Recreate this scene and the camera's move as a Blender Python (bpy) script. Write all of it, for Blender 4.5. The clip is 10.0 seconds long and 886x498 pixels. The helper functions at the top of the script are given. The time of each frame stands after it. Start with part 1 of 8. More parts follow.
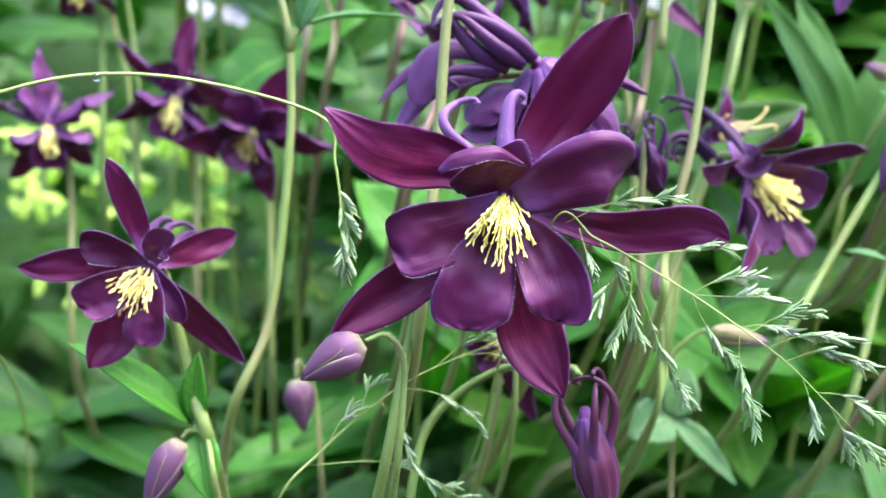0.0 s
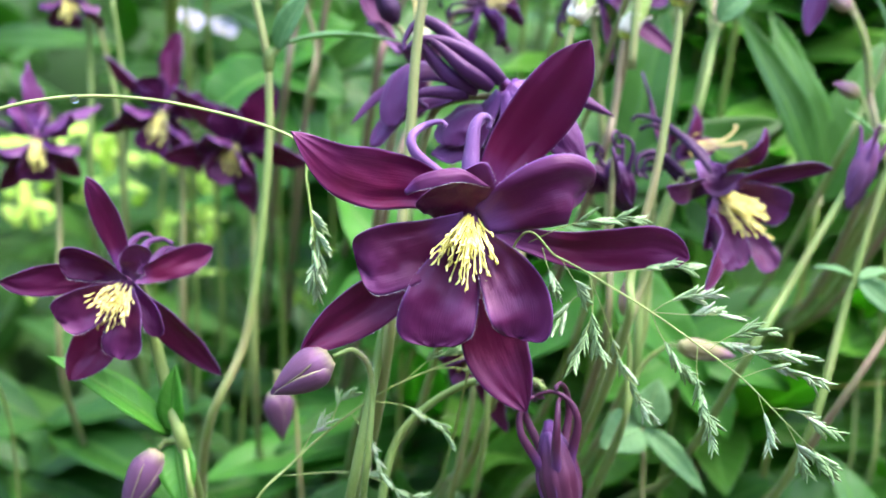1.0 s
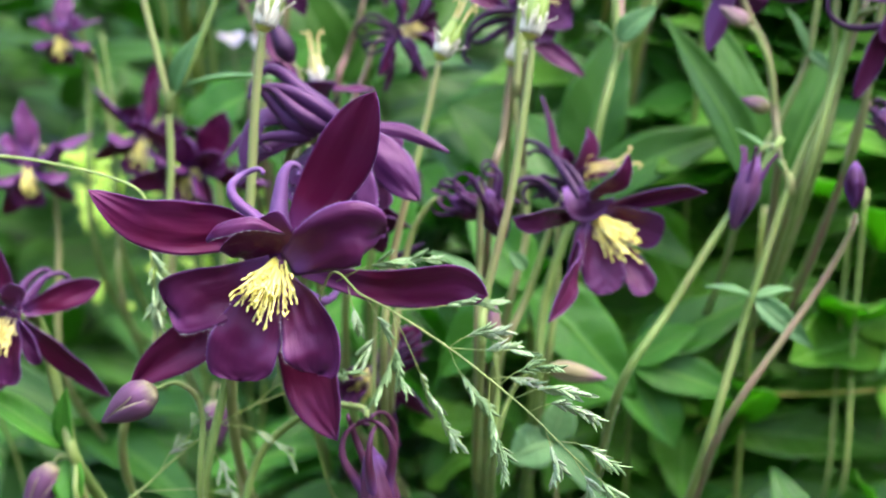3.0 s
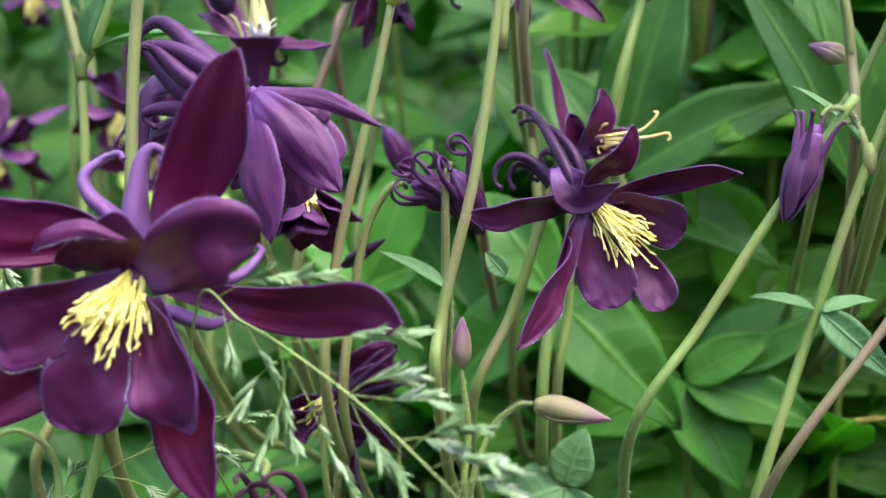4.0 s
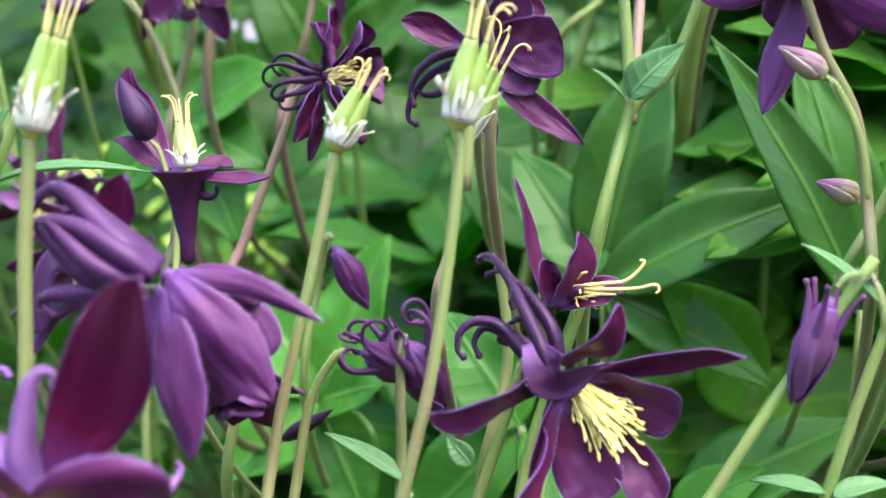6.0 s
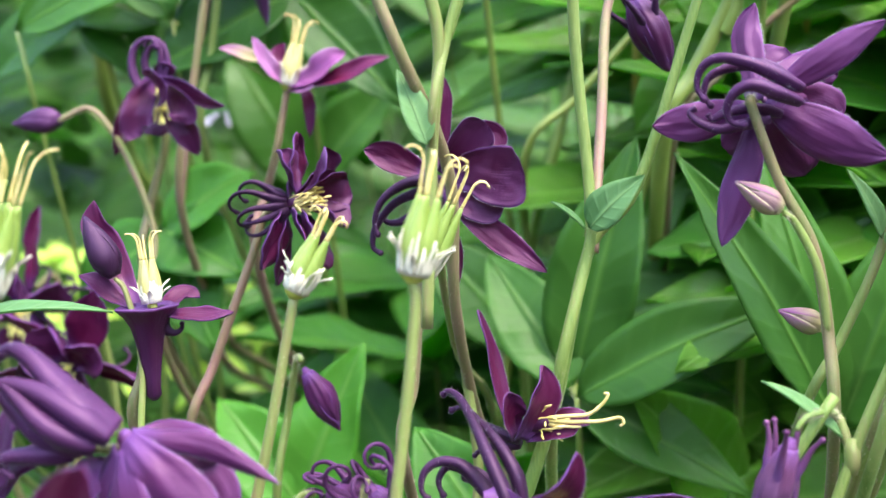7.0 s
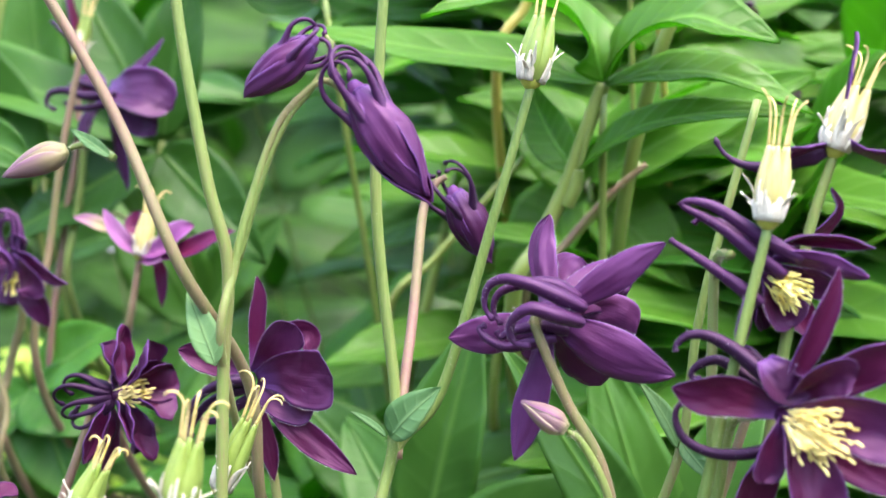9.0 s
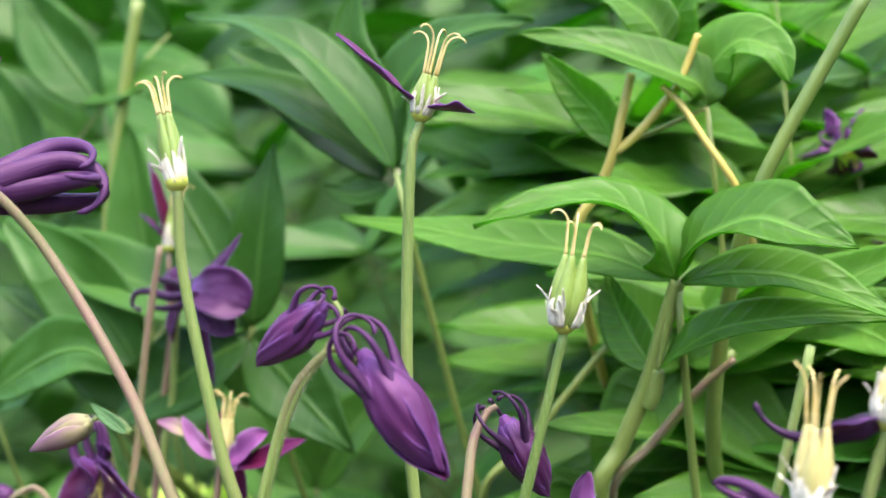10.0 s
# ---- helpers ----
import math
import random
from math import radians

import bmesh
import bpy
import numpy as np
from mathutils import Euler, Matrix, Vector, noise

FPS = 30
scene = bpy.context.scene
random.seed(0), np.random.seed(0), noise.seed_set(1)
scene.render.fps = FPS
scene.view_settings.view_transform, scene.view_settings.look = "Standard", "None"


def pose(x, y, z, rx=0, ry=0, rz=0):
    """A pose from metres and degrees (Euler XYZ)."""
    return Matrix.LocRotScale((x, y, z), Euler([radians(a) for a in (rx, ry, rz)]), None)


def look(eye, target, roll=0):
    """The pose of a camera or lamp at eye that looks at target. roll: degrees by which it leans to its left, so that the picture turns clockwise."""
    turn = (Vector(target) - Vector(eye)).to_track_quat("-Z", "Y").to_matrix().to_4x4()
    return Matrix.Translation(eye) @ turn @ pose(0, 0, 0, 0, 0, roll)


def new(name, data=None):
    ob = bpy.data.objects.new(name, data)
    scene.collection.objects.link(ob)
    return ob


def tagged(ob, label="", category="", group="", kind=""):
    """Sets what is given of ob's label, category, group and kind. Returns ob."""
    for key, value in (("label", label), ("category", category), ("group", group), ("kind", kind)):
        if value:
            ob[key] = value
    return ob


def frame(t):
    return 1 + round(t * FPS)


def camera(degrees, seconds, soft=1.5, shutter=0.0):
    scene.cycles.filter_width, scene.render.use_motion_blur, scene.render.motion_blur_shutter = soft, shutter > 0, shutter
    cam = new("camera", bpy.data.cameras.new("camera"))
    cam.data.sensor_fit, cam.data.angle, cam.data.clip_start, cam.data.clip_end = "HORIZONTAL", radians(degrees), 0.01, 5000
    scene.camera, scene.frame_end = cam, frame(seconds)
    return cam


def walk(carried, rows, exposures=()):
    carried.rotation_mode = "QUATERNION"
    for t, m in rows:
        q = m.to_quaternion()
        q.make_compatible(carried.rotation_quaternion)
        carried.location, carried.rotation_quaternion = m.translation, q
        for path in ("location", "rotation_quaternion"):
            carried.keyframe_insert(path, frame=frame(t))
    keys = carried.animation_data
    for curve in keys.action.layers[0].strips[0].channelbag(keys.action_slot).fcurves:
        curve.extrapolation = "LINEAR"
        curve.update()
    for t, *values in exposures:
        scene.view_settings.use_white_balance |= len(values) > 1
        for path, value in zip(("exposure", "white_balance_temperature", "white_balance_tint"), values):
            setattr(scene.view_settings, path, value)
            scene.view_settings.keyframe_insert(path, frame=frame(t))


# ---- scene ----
cam = camera(40.0, 10.0)
PATH = [
    (0, (-0.02977, 0.01571, 0.60220), (0.08650, 1.00881, 0.61780), 0.61),
    (0.5, (-0.02633, 0.01172, 0.60314), (0.08728, 1.00505, 0.62269), 0.77),
    (1, (-0.02444, 0.00865, 0.60521), (0.08962, 1.00199, 0.62138), 0.83),
    (1.5, (-0.01387, 0.00422, 0.60727), (0.08048, 0.99971, 0.61802), 0.74),
    (2, (0.01689, -0.00137, 0.60795), (0.03022, 0.99853, 0.61083), 0.44),
    (2.5, (0.03990, -0.00533, 0.61562), (-0.00624, 0.99357, 0.60782), 0.30),
    (2.7, (0.04550, -0.00682, 0.61866), (-0.01290, 0.99142, 0.60767), 0.10),
    (3.8, (0.07115, 0.02433, 0.61938), (-0.07657, 1.01312, 0.59744), 0.16),
    (4, (0.08160, 0.05851, 0.62509), (-0.12598, 1.03562, 0.57850), -0.51),
    (4.5, (0.08082, 0.07231, 0.62623), (-0.11452, 1.05202, 0.58153), -0.72),
    (5, (0.07696, 0.08521, 0.63010), (-0.11027, 1.06587, 0.57311), -0.71),
    (5.5, (0.07738, 0.09008, 0.64067), (-0.10801, 1.07029, 0.57125), -0.86),
    (6, (0.07805, 0.08908, 0.65696), (-0.10628, 1.06836, 0.57314), -0.94),
    (6.2, (0.07830, 0.08922, 0.66053), (-0.11048, 1.06818, 0.58307), -0.85),
    (7.3, (0.08755, 0.09141, 0.67804), (-0.09522, 1.07303, 0.62301), -2.44),
    (7.5, (0.08968, 0.09130, 0.68178), (-0.08679, 1.07397, 0.62507), -2.30),
    (8, (0.09884, 0.09112, 0.68625), (-0.05394, 1.07866, 0.64844), -1.96),
    (8.2, (0.10108, 0.09032, 0.68786), (-0.04305, 1.07953, 0.66164), -1.94),
    (8.5, (0.10487, 0.09030, 0.69476), (-0.03823, 1.07965, 0.66829), -1.64),
    (9, (0.11701, 0.09671, 0.69801), (-0.06994, 1.07883, 0.67592), -2.46),
    (9.5, (0.13178, 0.10534, 0.71150), (-0.11488, 1.07429, 0.69415), -3.61),
    (10, (0.14318, 0.11558, 0.72977), (-0.20777, 1.05182, 0.74626), -4.98),
]
walk(cam, [(t, look(eye, target, roll)) for t, eye, target, roll in PATH], [(0, 2.85, 6150, 16), (2.0, 2.68, 6350, 14), (2.5, 2.57, 6450, 14), (4.2, 2.24, 6400, 14), (5.5, 2.53, 6200, 13), (6.2, 2.58, 6350, 13), (7.5, 2.64, 6650, 11), (8.2, 2.68, 6600, 15), (9.0, 2.58, 6600, 19), (9.5, 2.52, 6600, 21), (10, 2.25, 6650, 19)])
# the lens focuses about a hand's length ahead, with the shallow depth of a close-up
cam.data.dof.use_dof = True
cam.data.dof.focus_distance = 0.196
cam.data.dof.aperture_fstop = 17.0

# ---- light ----
SUN_EL, SUN_AZ = radians(66), radians(128)
world = bpy.data.worlds.new("sky")
scene.world = world
world.use_nodes = True
wn, wl = world.node_tree.nodes, world.node_tree.links
sky = wn.new("ShaderNodeTexSky")
sky.sky_type = "NISHITA"
sky.sun_disc = False
sky.sun_elevation, sky.sun_rotation = SUN_EL, SUN_AZ
sky.air_density, sky.dust_density = 1.0, 3.0
wl.new(sky.outputs["Color"], wn["Background"].inputs["Color"])
wn["Background"].inputs["Strength"].default_value = 0.215
sun_dir = Vector((math.sin(SUN_AZ) * math.cos(SUN_EL), math.cos(SUN_AZ) * math.cos(SUN_EL), math.sin(SUN_EL)))
sun = new("sun", bpy.data.lights.new("sun", "SUN"))
sun.data.energy, sun.data.angle, sun.data.color = 0.46, radians(14), (1.0, 0.96, 0.88)
sun.matrix_world = look(sun_dir * 10, (0, 0, 0))


# ---- materials ----
def material(name):
    m = bpy.data.materials.new(name)
    m.use_nodes = True
    return m, m.node_tree.nodes, m.node_tree.links


def ramp(nodes, stops):
    r = nodes.new("ShaderNodeValToRGB")
    while len(r.color_ramp.elements) < len(stops):
        r.color_ramp.elements.new(0.5)
    for e, (p, c) in zip(r.color_ramp.elements, stops):
        e.position, e.color = p, (*c, 1)
    return r


def math_node(nodes, links, op, a, b=None, clamp=False):
    n = nodes.new("ShaderNodeMath")
    n.operation, n.use_clamp = op, clamp
    for k, v in enumerate((a, b)):
        if v is None:
            continue
        if isinstance(v, (int, float)):
            n.inputs[k].default_value = v
        else:
            links.new(v, n.inputs[k])
    return n.outputs[0]


def petal_material(name, wine, violet, rough=0.37, thin=0.14, vein=70, glow=(0.32, 0.03, 0.19), throat=(0.16, 0.07, 0.26), turn=0.45):
    """Satin petal skin: wine-coloured, turning violet towards tip and rims, with faint lengthwise veins."""
    m, n, l = material(name)
    b = n["Principled BSDF"]
    tc, uv, info = n.new("ShaderNodeTexCoord"), n.new("ShaderNodeUVMap"), n.new("ShaderNodeObjectInfo")
    sep = n.new("ShaderNodeSeparateXYZ")
    l.new(uv.outputs["UV"], sep.inputs[0])
    big = n.new("ShaderNodeTexNoise")
    big.inputs["Scale"].default_value, big.inputs["Detail"].default_value = 95, 2
    l.new(tc.outputs["Object"], big.inputs["Vector"])
    mp = n.new("ShaderNodeCombineXYZ")
    l.new(math_node(n, l, "MULTIPLY", sep.outputs["X"], 2.0), mp.inputs[0])
    l.new(math_node(n, l, "MULTIPLY", sep.outputs["Y"], vein * 0.35), mp.inputs[1])
    l.new(math_node(n, l, "MULTIPLY", info.outputs["Random"], 40.0), mp.inputs[2])
    streak = n.new("ShaderNodeTexNoise")
    streak.inputs["Scale"].default_value, streak.inputs["Detail"].default_value = 1.0, 4
    l.new(mp.outputs[0], streak.inputs["Vector"])
    side = math_node(n, l, "MULTIPLY", math_node(n, l, "ABSOLUTE", math_node(n, l, "SUBTRACT", sep.outputs["Y"], 0.5)), 2.0)
    # how violet: tip and rims, wandering with the blotches
    tip = math_node(n, l, "MULTIPLY", math_node(n, l, "SUBTRACT", sep.outputs["X"], 0.35), turn * 1.5, True)
    rimv = math_node(n, l, "MULTIPLY", math_node(n, l, "POWER", side, 4.0), turn * 0.8)
    wander = math_node(n, l, "MULTIPLY", math_node(n, l, "SUBTRACT", big.outputs["Fac"], 0.45), 1.6)
    own = math_node(n, l, "MULTIPLY", math_node(n, l, "SUBTRACT", info.outputs["Random"], 0.5), 0.35)
    fac = math_node(n, l, "ADD", math_node(n, l, "ADD", tip, rimv), math_node(n, l, "ADD", wander, own), True)
    hue = n.new("ShaderNodeMix")
    hue.data_type = "RGBA"
    hue.inputs[6].default_value, hue.inputs[7].default_value = (*wine, 1), (*violet, 1)
    l.new(fac, hue.inputs[0])
    # veins darken a little, the crests between them lighten
    tone = math_node(n, l, "ADD", math_node(n, l, "MULTIPLY", math_node(n, l, "SUBTRACT", streak.outputs["Fac"], 0.5), 0.10), math_node(n, l, "ADD", math_node(n, l, "MULTIPLY", math_node(n, l, "SUBTRACT", big.outputs["Fac"], 0.5), 0.5), 1.0))
    mul = n.new("ShaderNodeVectorMath")
    mul.operation = "SCALE"
    l.new(hue.outputs[2], mul.inputs[0])
    l.new(tone, mul.inputs["Scale"])
    claw = math_node(n, l, "SUBTRACT", 1.0, math_node(n, l, "MULTIPLY", sep.outputs["X"], 4.0), True)
    # pale line on the rims: a satin edge highlight painted into the colour
    rim = math_node(n, l, "MULTIPLY", math_node(n, l, "SUBTRACT", side, 0.94), 14.0, True)
    pale = math_node(n, l, "MULTIPLY", math_node(n, l, "MAXIMUM", claw, math_node(n, l, "MULTIPLY", rim, 1.0)), math_node(n, l, "ADD", streak.outputs["Fac"], 0.1), True)
    th = n.new("ShaderNodeMix")
    th.data_type = "RGBA"
    th.inputs[7].default_value = (*throat, 1)
    l.new(pale, th.inputs[0])
    l.new(mul.outputs[0], th.inputs[6])
    l.new(th.outputs[2], b.inputs["Base Color"])
    b.inputs["Roughness"].default_value = rough
    b.inputs["Specular IOR Level"].default_value = 0.34
    b.inputs["Specular Tint"].default_value = (0.92, 0.62, 0.98, 1)
    b.inputs["Sheen Weight"].default_value = 0.02
    b.inputs["Sheen Tint"].default_value = (0.6, 0.35, 0.95, 1)
    bump = n.new("ShaderNodeBump")
    bump.inputs["Strength"].default_value, bump.inputs["Distance"].default_value = 0.24, 0.0004
    crinkle = n.new("ShaderNodeTexNoise")
    crinkle.inputs["Scale"].default_value, crinkle.inputs["Detail"].default_value = 2.0, 6
    l.new(mp.outputs[0], crinkle.inputs["Vector"])
    grain = n.new("ShaderNodeTexNoise")
    grain.inputs["Scale"].default_value, grain.inputs["Detail"].default_value = 520, 5
    l.new(tc.outputs["Object"], grain.inputs["Vector"])
    fold = math_node(n, l, "ADD", math_node(n, l, "MULTIPLY", crinkle.outputs["Fac"], 0.6), math_node(n, l, "MULTIPLY", grain.outputs["Fac"], 0.9))
    l.new(math_node(n, l, "ADD", streak.outputs["Fac"], fold), bump.inputs["Height"])
    l.new(bump.outputs["Normal"], b.inputs["Normal"])
    l.new(math_node(n, l, "ADD", math_node(n, l, "MULTIPLY", grain.outputs["Fac"], 0.30), rough - 0.13), b.inputs["Roughness"])
    tr = n.new("ShaderNodeBsdfTranslucent")
    tr.inputs["Color"].default_value = (*glow, 1)
    ms = n.new("ShaderNodeMixShader")
    ms.inputs[0].default_value = thin
    l.new(b.outputs[0], ms.inputs[1])
    l.new(tr.outputs[0], ms.inputs[2])
    l.new(ms.outputs[0], n["Material Output"].inputs["Surface"])
    return m


def leaf_material(name, dark, light, back, thin=0.35, veins=7.5, gloss=0.42, ribs=0.11):
    """Leaf skin with a pale midrib, side veins from the blade's own coordinates, and light passing through."""
    m, n, l = material(name)
    b = n["Principled BSDF"]
    tc, uv, info = n.new("ShaderNodeTexCoord"), n.new("ShaderNodeUVMap"), n.new("ShaderNodeObjectInfo")
    geo = n.new("ShaderNodeNewGeometry")
    sep = n.new("ShaderNodeSeparateXYZ")
    l.new(uv.outputs["UV"], sep.inputs[0])
    side = math_node(n, l, "ABSOLUTE", math_node(n, l, "SUBTRACT", sep.outputs["Y"], 0.5))
    rib = math_node(n, l, "SMOOTH_MIN", math_node(n, l, "MULTIPLY", side, 18.0), 1.0)
    ph = math_node(n, l, "SUBTRACT", math_node(n, l, "MULTIPLY", sep.outputs["X"], veins), math_node(n, l, "MULTIPLY", side, veins * 0.28))
    wob = n.new("ShaderNodeTexNoise")
    wob.inputs["Scale"].default_value, wob.inputs["Detail"].default_value = 70, 2
    l.new(tc.outputs["Object"], wob.inputs["Vector"])
    ph = math_node(n, l, "ADD", ph, math_node(n, l, "MULTIPLY", wob.outputs["Fac"], 1.3))
    vv = math_node(n, l, "ABSOLUTE", math_node(n, l, "SUBTRACT", math_node(n, l, "FRACT", ph), 0.5))
    quilt = math_node(n, l, "POWER", math_node(n, l, "MULTIPLY", vv, 2.0), 0.6)
    vv = math_node(n, l, "MULTIPLY", vv, 5.0, True)
    vein = math_node(n, l, "MULTIPLY", rib, math_node(n, l, "ADD", math_node(n, l, "MULTIPLY", vv, ribs), 1 - ribs), True)
    big = n.new("ShaderNodeTexNoise")
    big.inputs["Scale"].default_value, big.inputs["Detail"].default_value = 45, 5
    l.new(tc.outputs["Object"], big.inputs["Vector"])
    rnd = math_node(n, l, "ADD", info.outputs["Random"], geo.outputs["Random Per Island"])
    mixv = math_node(n, l, "ADD", math_node(n, l, "MULTIPLY", big.outputs["Fac"], 0.6), math_node(n, l, "MULTIPLY", math_node(n, l, "FRACT", rnd), 0.45))
    r = ramp(n, [(0.25, dark), (0.8, light)])
    l.new(mixv, r.inputs["Fac"])
    mx = n.new("ShaderNodeMix")
    mx.data_type = "RGBA"
    mx.inputs[6].default_value = (*back, 1)
    l.new(vein, mx.inputs[0])
    l.new(r.outputs["Color"], mx.inputs[7])
    l.new(mx.outputs[2], b.inputs["Base Color"])
    b.inputs["Roughness"].default_value = gloss
    b.inputs["Specular IOR Level"].default_value = 0.30
    bump = n.new("ShaderNodeBump")
    bump.inputs["Strength"].default_value, bump.inputs["Distance"].default_value = 0.45, 0.0014
    l.new(math_node(n, l, "ADD", math_node(n, l, "ADD", vein, math_node(n, l, "MULTIPLY", quilt, ribs * 0.6)), math_node(n, l, "MULTIPLY", big.outputs["Fac"], 0.6)), bump.inputs["Height"])
    l.new(bump.outputs["Normal"], b.inputs["Normal"])
    tr = n.new("ShaderNodeBsdfTranslucent")
    l.new(mx.outputs[2], tr.inputs["Color"])
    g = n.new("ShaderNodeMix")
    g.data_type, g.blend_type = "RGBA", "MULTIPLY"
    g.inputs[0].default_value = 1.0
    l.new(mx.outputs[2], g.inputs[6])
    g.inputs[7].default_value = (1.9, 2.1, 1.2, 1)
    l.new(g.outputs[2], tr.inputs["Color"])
    ms = n.new("ShaderNodeMixShader")
    ms.inputs[0].default_value = thin
    l.new(b.outputs[0], ms.inputs[1])
    l.new(tr.outputs[0], ms.inputs[2])
    l.new(ms.outputs[0], n["Material Output"].inputs["Surface"])
    return m


def plain_material(name, stops, scale=300, rough=0.5, bump=0.3, stretch=(1, 1, 1), per_object=0.0, sheen=0.0):
    """A mottled surface: two sizes of noise through a ramp of colours."""
    m, n, l = material(name)
    b = n["Principled BSDF"]
    tc, mp, info = n.new("ShaderNodeTexCoord"), n.new("ShaderNodeMapping"), n.new("ShaderNodeObjectInfo")
    mp.inputs["Scale"].default_value = stretch
    l.new(tc.outputs["Object"], mp.inputs["Vector"])
    fine, big = n.new("ShaderNodeTexNoise"), n.new("ShaderNodeTexNoise")
    fine.inputs["Scale"].default_value, big.inputs["Scale"].default_value = scale * 6, scale * 0.35
    fine.inputs["Detail"].default_value = 4
    for t in (fine, big):
        l.new(mp.outputs[0], t.inputs["Vector"])
    v = math_node(n, l, "ADD", math_node(n, l, "MULTIPLY", fine.outputs["Fac"], 0.4), math_node(n, l, "MULTIPLY", big.outputs["Fac"], 0.6))
    if per_object:
        v = math_node(n, l, "ADD", v, math_node(n, l, "MULTIPLY", math_node(n, l, "SUBTRACT", info.outputs["Random"], 0.5), per_object))
    r = ramp(n, stops)
    l.new(v, r.inputs["Fac"])
    l.new(r.outputs["Color"], b.inputs["Base Color"])
    b.inputs["Roughness"].default_value = rough
    b.inputs["Sheen Weight"].default_value = sheen
    bm_ = n.new("ShaderNodeBump")
    bm_.inputs["Strength"].default_value, bm_.inputs["Distance"].default_value = bump, 0.0004
    l.new(v, bm_.inputs["Height"])
    l.new(bm_.outputs["Normal"], b.inputs["Normal"])
    return m


INNER = petal_material("petal_inside", (0.088, 0.004, 0.026), (0.076, 0.008, 0.046))
OUTER = petal_material("petal_outside", (0.060, 0.009, 0.044), (0.086, 0.024, 0.090))
DARK_IN = petal_material("petal_inside_dark", (0.066, 0.005, 0.026), (0.064, 0.010, 0.046))
DARK_OUT = petal_material("petal_outside_dark", (0.038, 0.007, 0.030), (0.055, 0.016, 0.060))
VIOLET_OUT = petal_material("petal_outside_violet", (0.066, 0.013, 0.058), (0.108, 0.034, 0.112))
# inner petals: sky sheen put into the colour as more violet at tip and rims
PETAL_IN = petal_material("petal_lip_sheen", (0.058, 0.004, 0.026), (0.080, 0.014, 0.062), vein=110, turn=0.75)
PETAL_DARK = petal_material("petal_lip_dark_sheen", (0.058, 0.005, 0.026), (0.074, 0.018, 0.066), vein=110, turn=0.75)
MAUVE = petal_material("petal_outside_mauve", (0.115, 0.042, 0.100), (0.175, 0.085, 0.170), rough=0.45)
WINE_OUT = petal_material("petal_outside_wine", (0.058, 0.013, 0.030), (0.078, 0.026, 0.052))
# petals in the sun: the sunlight is put into this pale pink
PINK_LIT = petal_material("petal_pink_sunlit", (0.22, 0.06, 0.19), (0.58, 0.36, 0.55), thin=0.25, glow=(0.8, 0.4, 0.7))
SPUR = petal_material("spur_skin", (0.042, 0.011, 0.044), (0.072, 0.026, 0.085), rough=0.45, throat=(0.055, 0.018, 0.062), thin=0.0, turn=0.3)
SPUR_PALE = petal_material("spur_skin_lavender", (0.11, 0.045, 0.13), (0.19, 0.105, 0.25), rough=0.45, thin=0.0, turn=0.3)
SPUR_DARK = petal_material("spur_skin_dark", (0.018, 0.005, 0.019), (0.036, 0.012, 0.042), rough=0.45, throat=(0.022, 0.007, 0.024), thin=0.0, turn=0.3)
YELLOW = plain_material("stamen_yellow", [(0.35, (0.80, 0.69, 0.11)), (0.65, (0.93, 0.86, 0.33))], 900, 0.6)
PALE_YELLOW = plain_material("stamen_cream", [(0.35, (0.72, 0.58, 0.13)), (0.65, (0.86, 0.74, 0.30))], 900, 0.6)
CREAM = plain_material("style_cream", [(0.35, (0.52, 0.41, 0.10)), (0.65, (0.76, 0.64, 0.27))], 900, 0.5)
STEM = plain_material("stem_green", [(0.32, (0.095, 0.175, 0.026)), (0.50, (0.165, 0.240, 0.050)), (0.70, (0.200, 0.175, 0.070))], 420, 0.6, 0.6, (1, 1, 0.12), 0.22, 0.03)
STEM_RED = plain_material("stem_reddish", [(0.32, (0.125, 0.150, 0.040)), (0.50, (0.185, 0.145, 0.070)), (0.68, (0.210, 0.105, 0.085))], 420, 0.6, 0.6, (1, 1, 0.12), 0.18, 0.03)
POD = plain_material("pod_green", [(0.30, (0.14, 0.24, 0.030)), (0.70, (0.27, 0.36, 0.08))], 250, 0.45, 0.3, (1, 1, 0.3))
# paler copy of the pod green, with bright sun put into the yellow
POD_SUNLIT = plain_material("pod_sunlit", [(0.30, (0.36, 0.34, 0.09)), (0.70, (0.56, 0.51, 0.22))], 250, 0.45, 0.3, (1, 1, 0.3))
HUSK = plain_material("withered_husk", [(0.30, (0.40, 0.37, 0.25)), (0.70, (0.72, 0.72, 0.56))], 700, 0.7, 0.5)
RING = plain_material("receptacle_green", [(0.30, (0.30, 0.38, 0.04)), (0.70, (0.50, 0.52, 0.10))], 500, 0.4)
BUD = petal_material("bud_skin", (0.100, 0.044, 0.078), (0.125, 0.058, 0.120), rough=0.5, thin=0.05, vein=40, throat=(0.34, 0.34, 0.14))
BUD_GREEN = petal_material("bud_skin_striped", (0.22, 0.20, 0.085), (0.17, 0.060, 0.14), rough=0.5, thin=0.05, vein=40, throat=(0.38, 0.42, 0.16), turn=0.8)
SPIKELET = plain_material("spikelet_green", [(0.30, (0.10, 0.20, 0.05)), (0.50, (0.19, 0.30, 0.12)), (0.62, (0.34, 0.41, 0.25)), (0.72, (0.32, 0.20, 0.32))], 330, 0.5, 0.5, (1, 1, 1), 0.1)
GRASS = plain_material("grass_culm", [(0.30, (0.16, 0.25, 0.04)), (0.70, (0.30, 0.38, 0.11))], 90, 0.45)
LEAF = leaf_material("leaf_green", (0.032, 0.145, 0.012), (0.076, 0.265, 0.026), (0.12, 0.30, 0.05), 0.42)
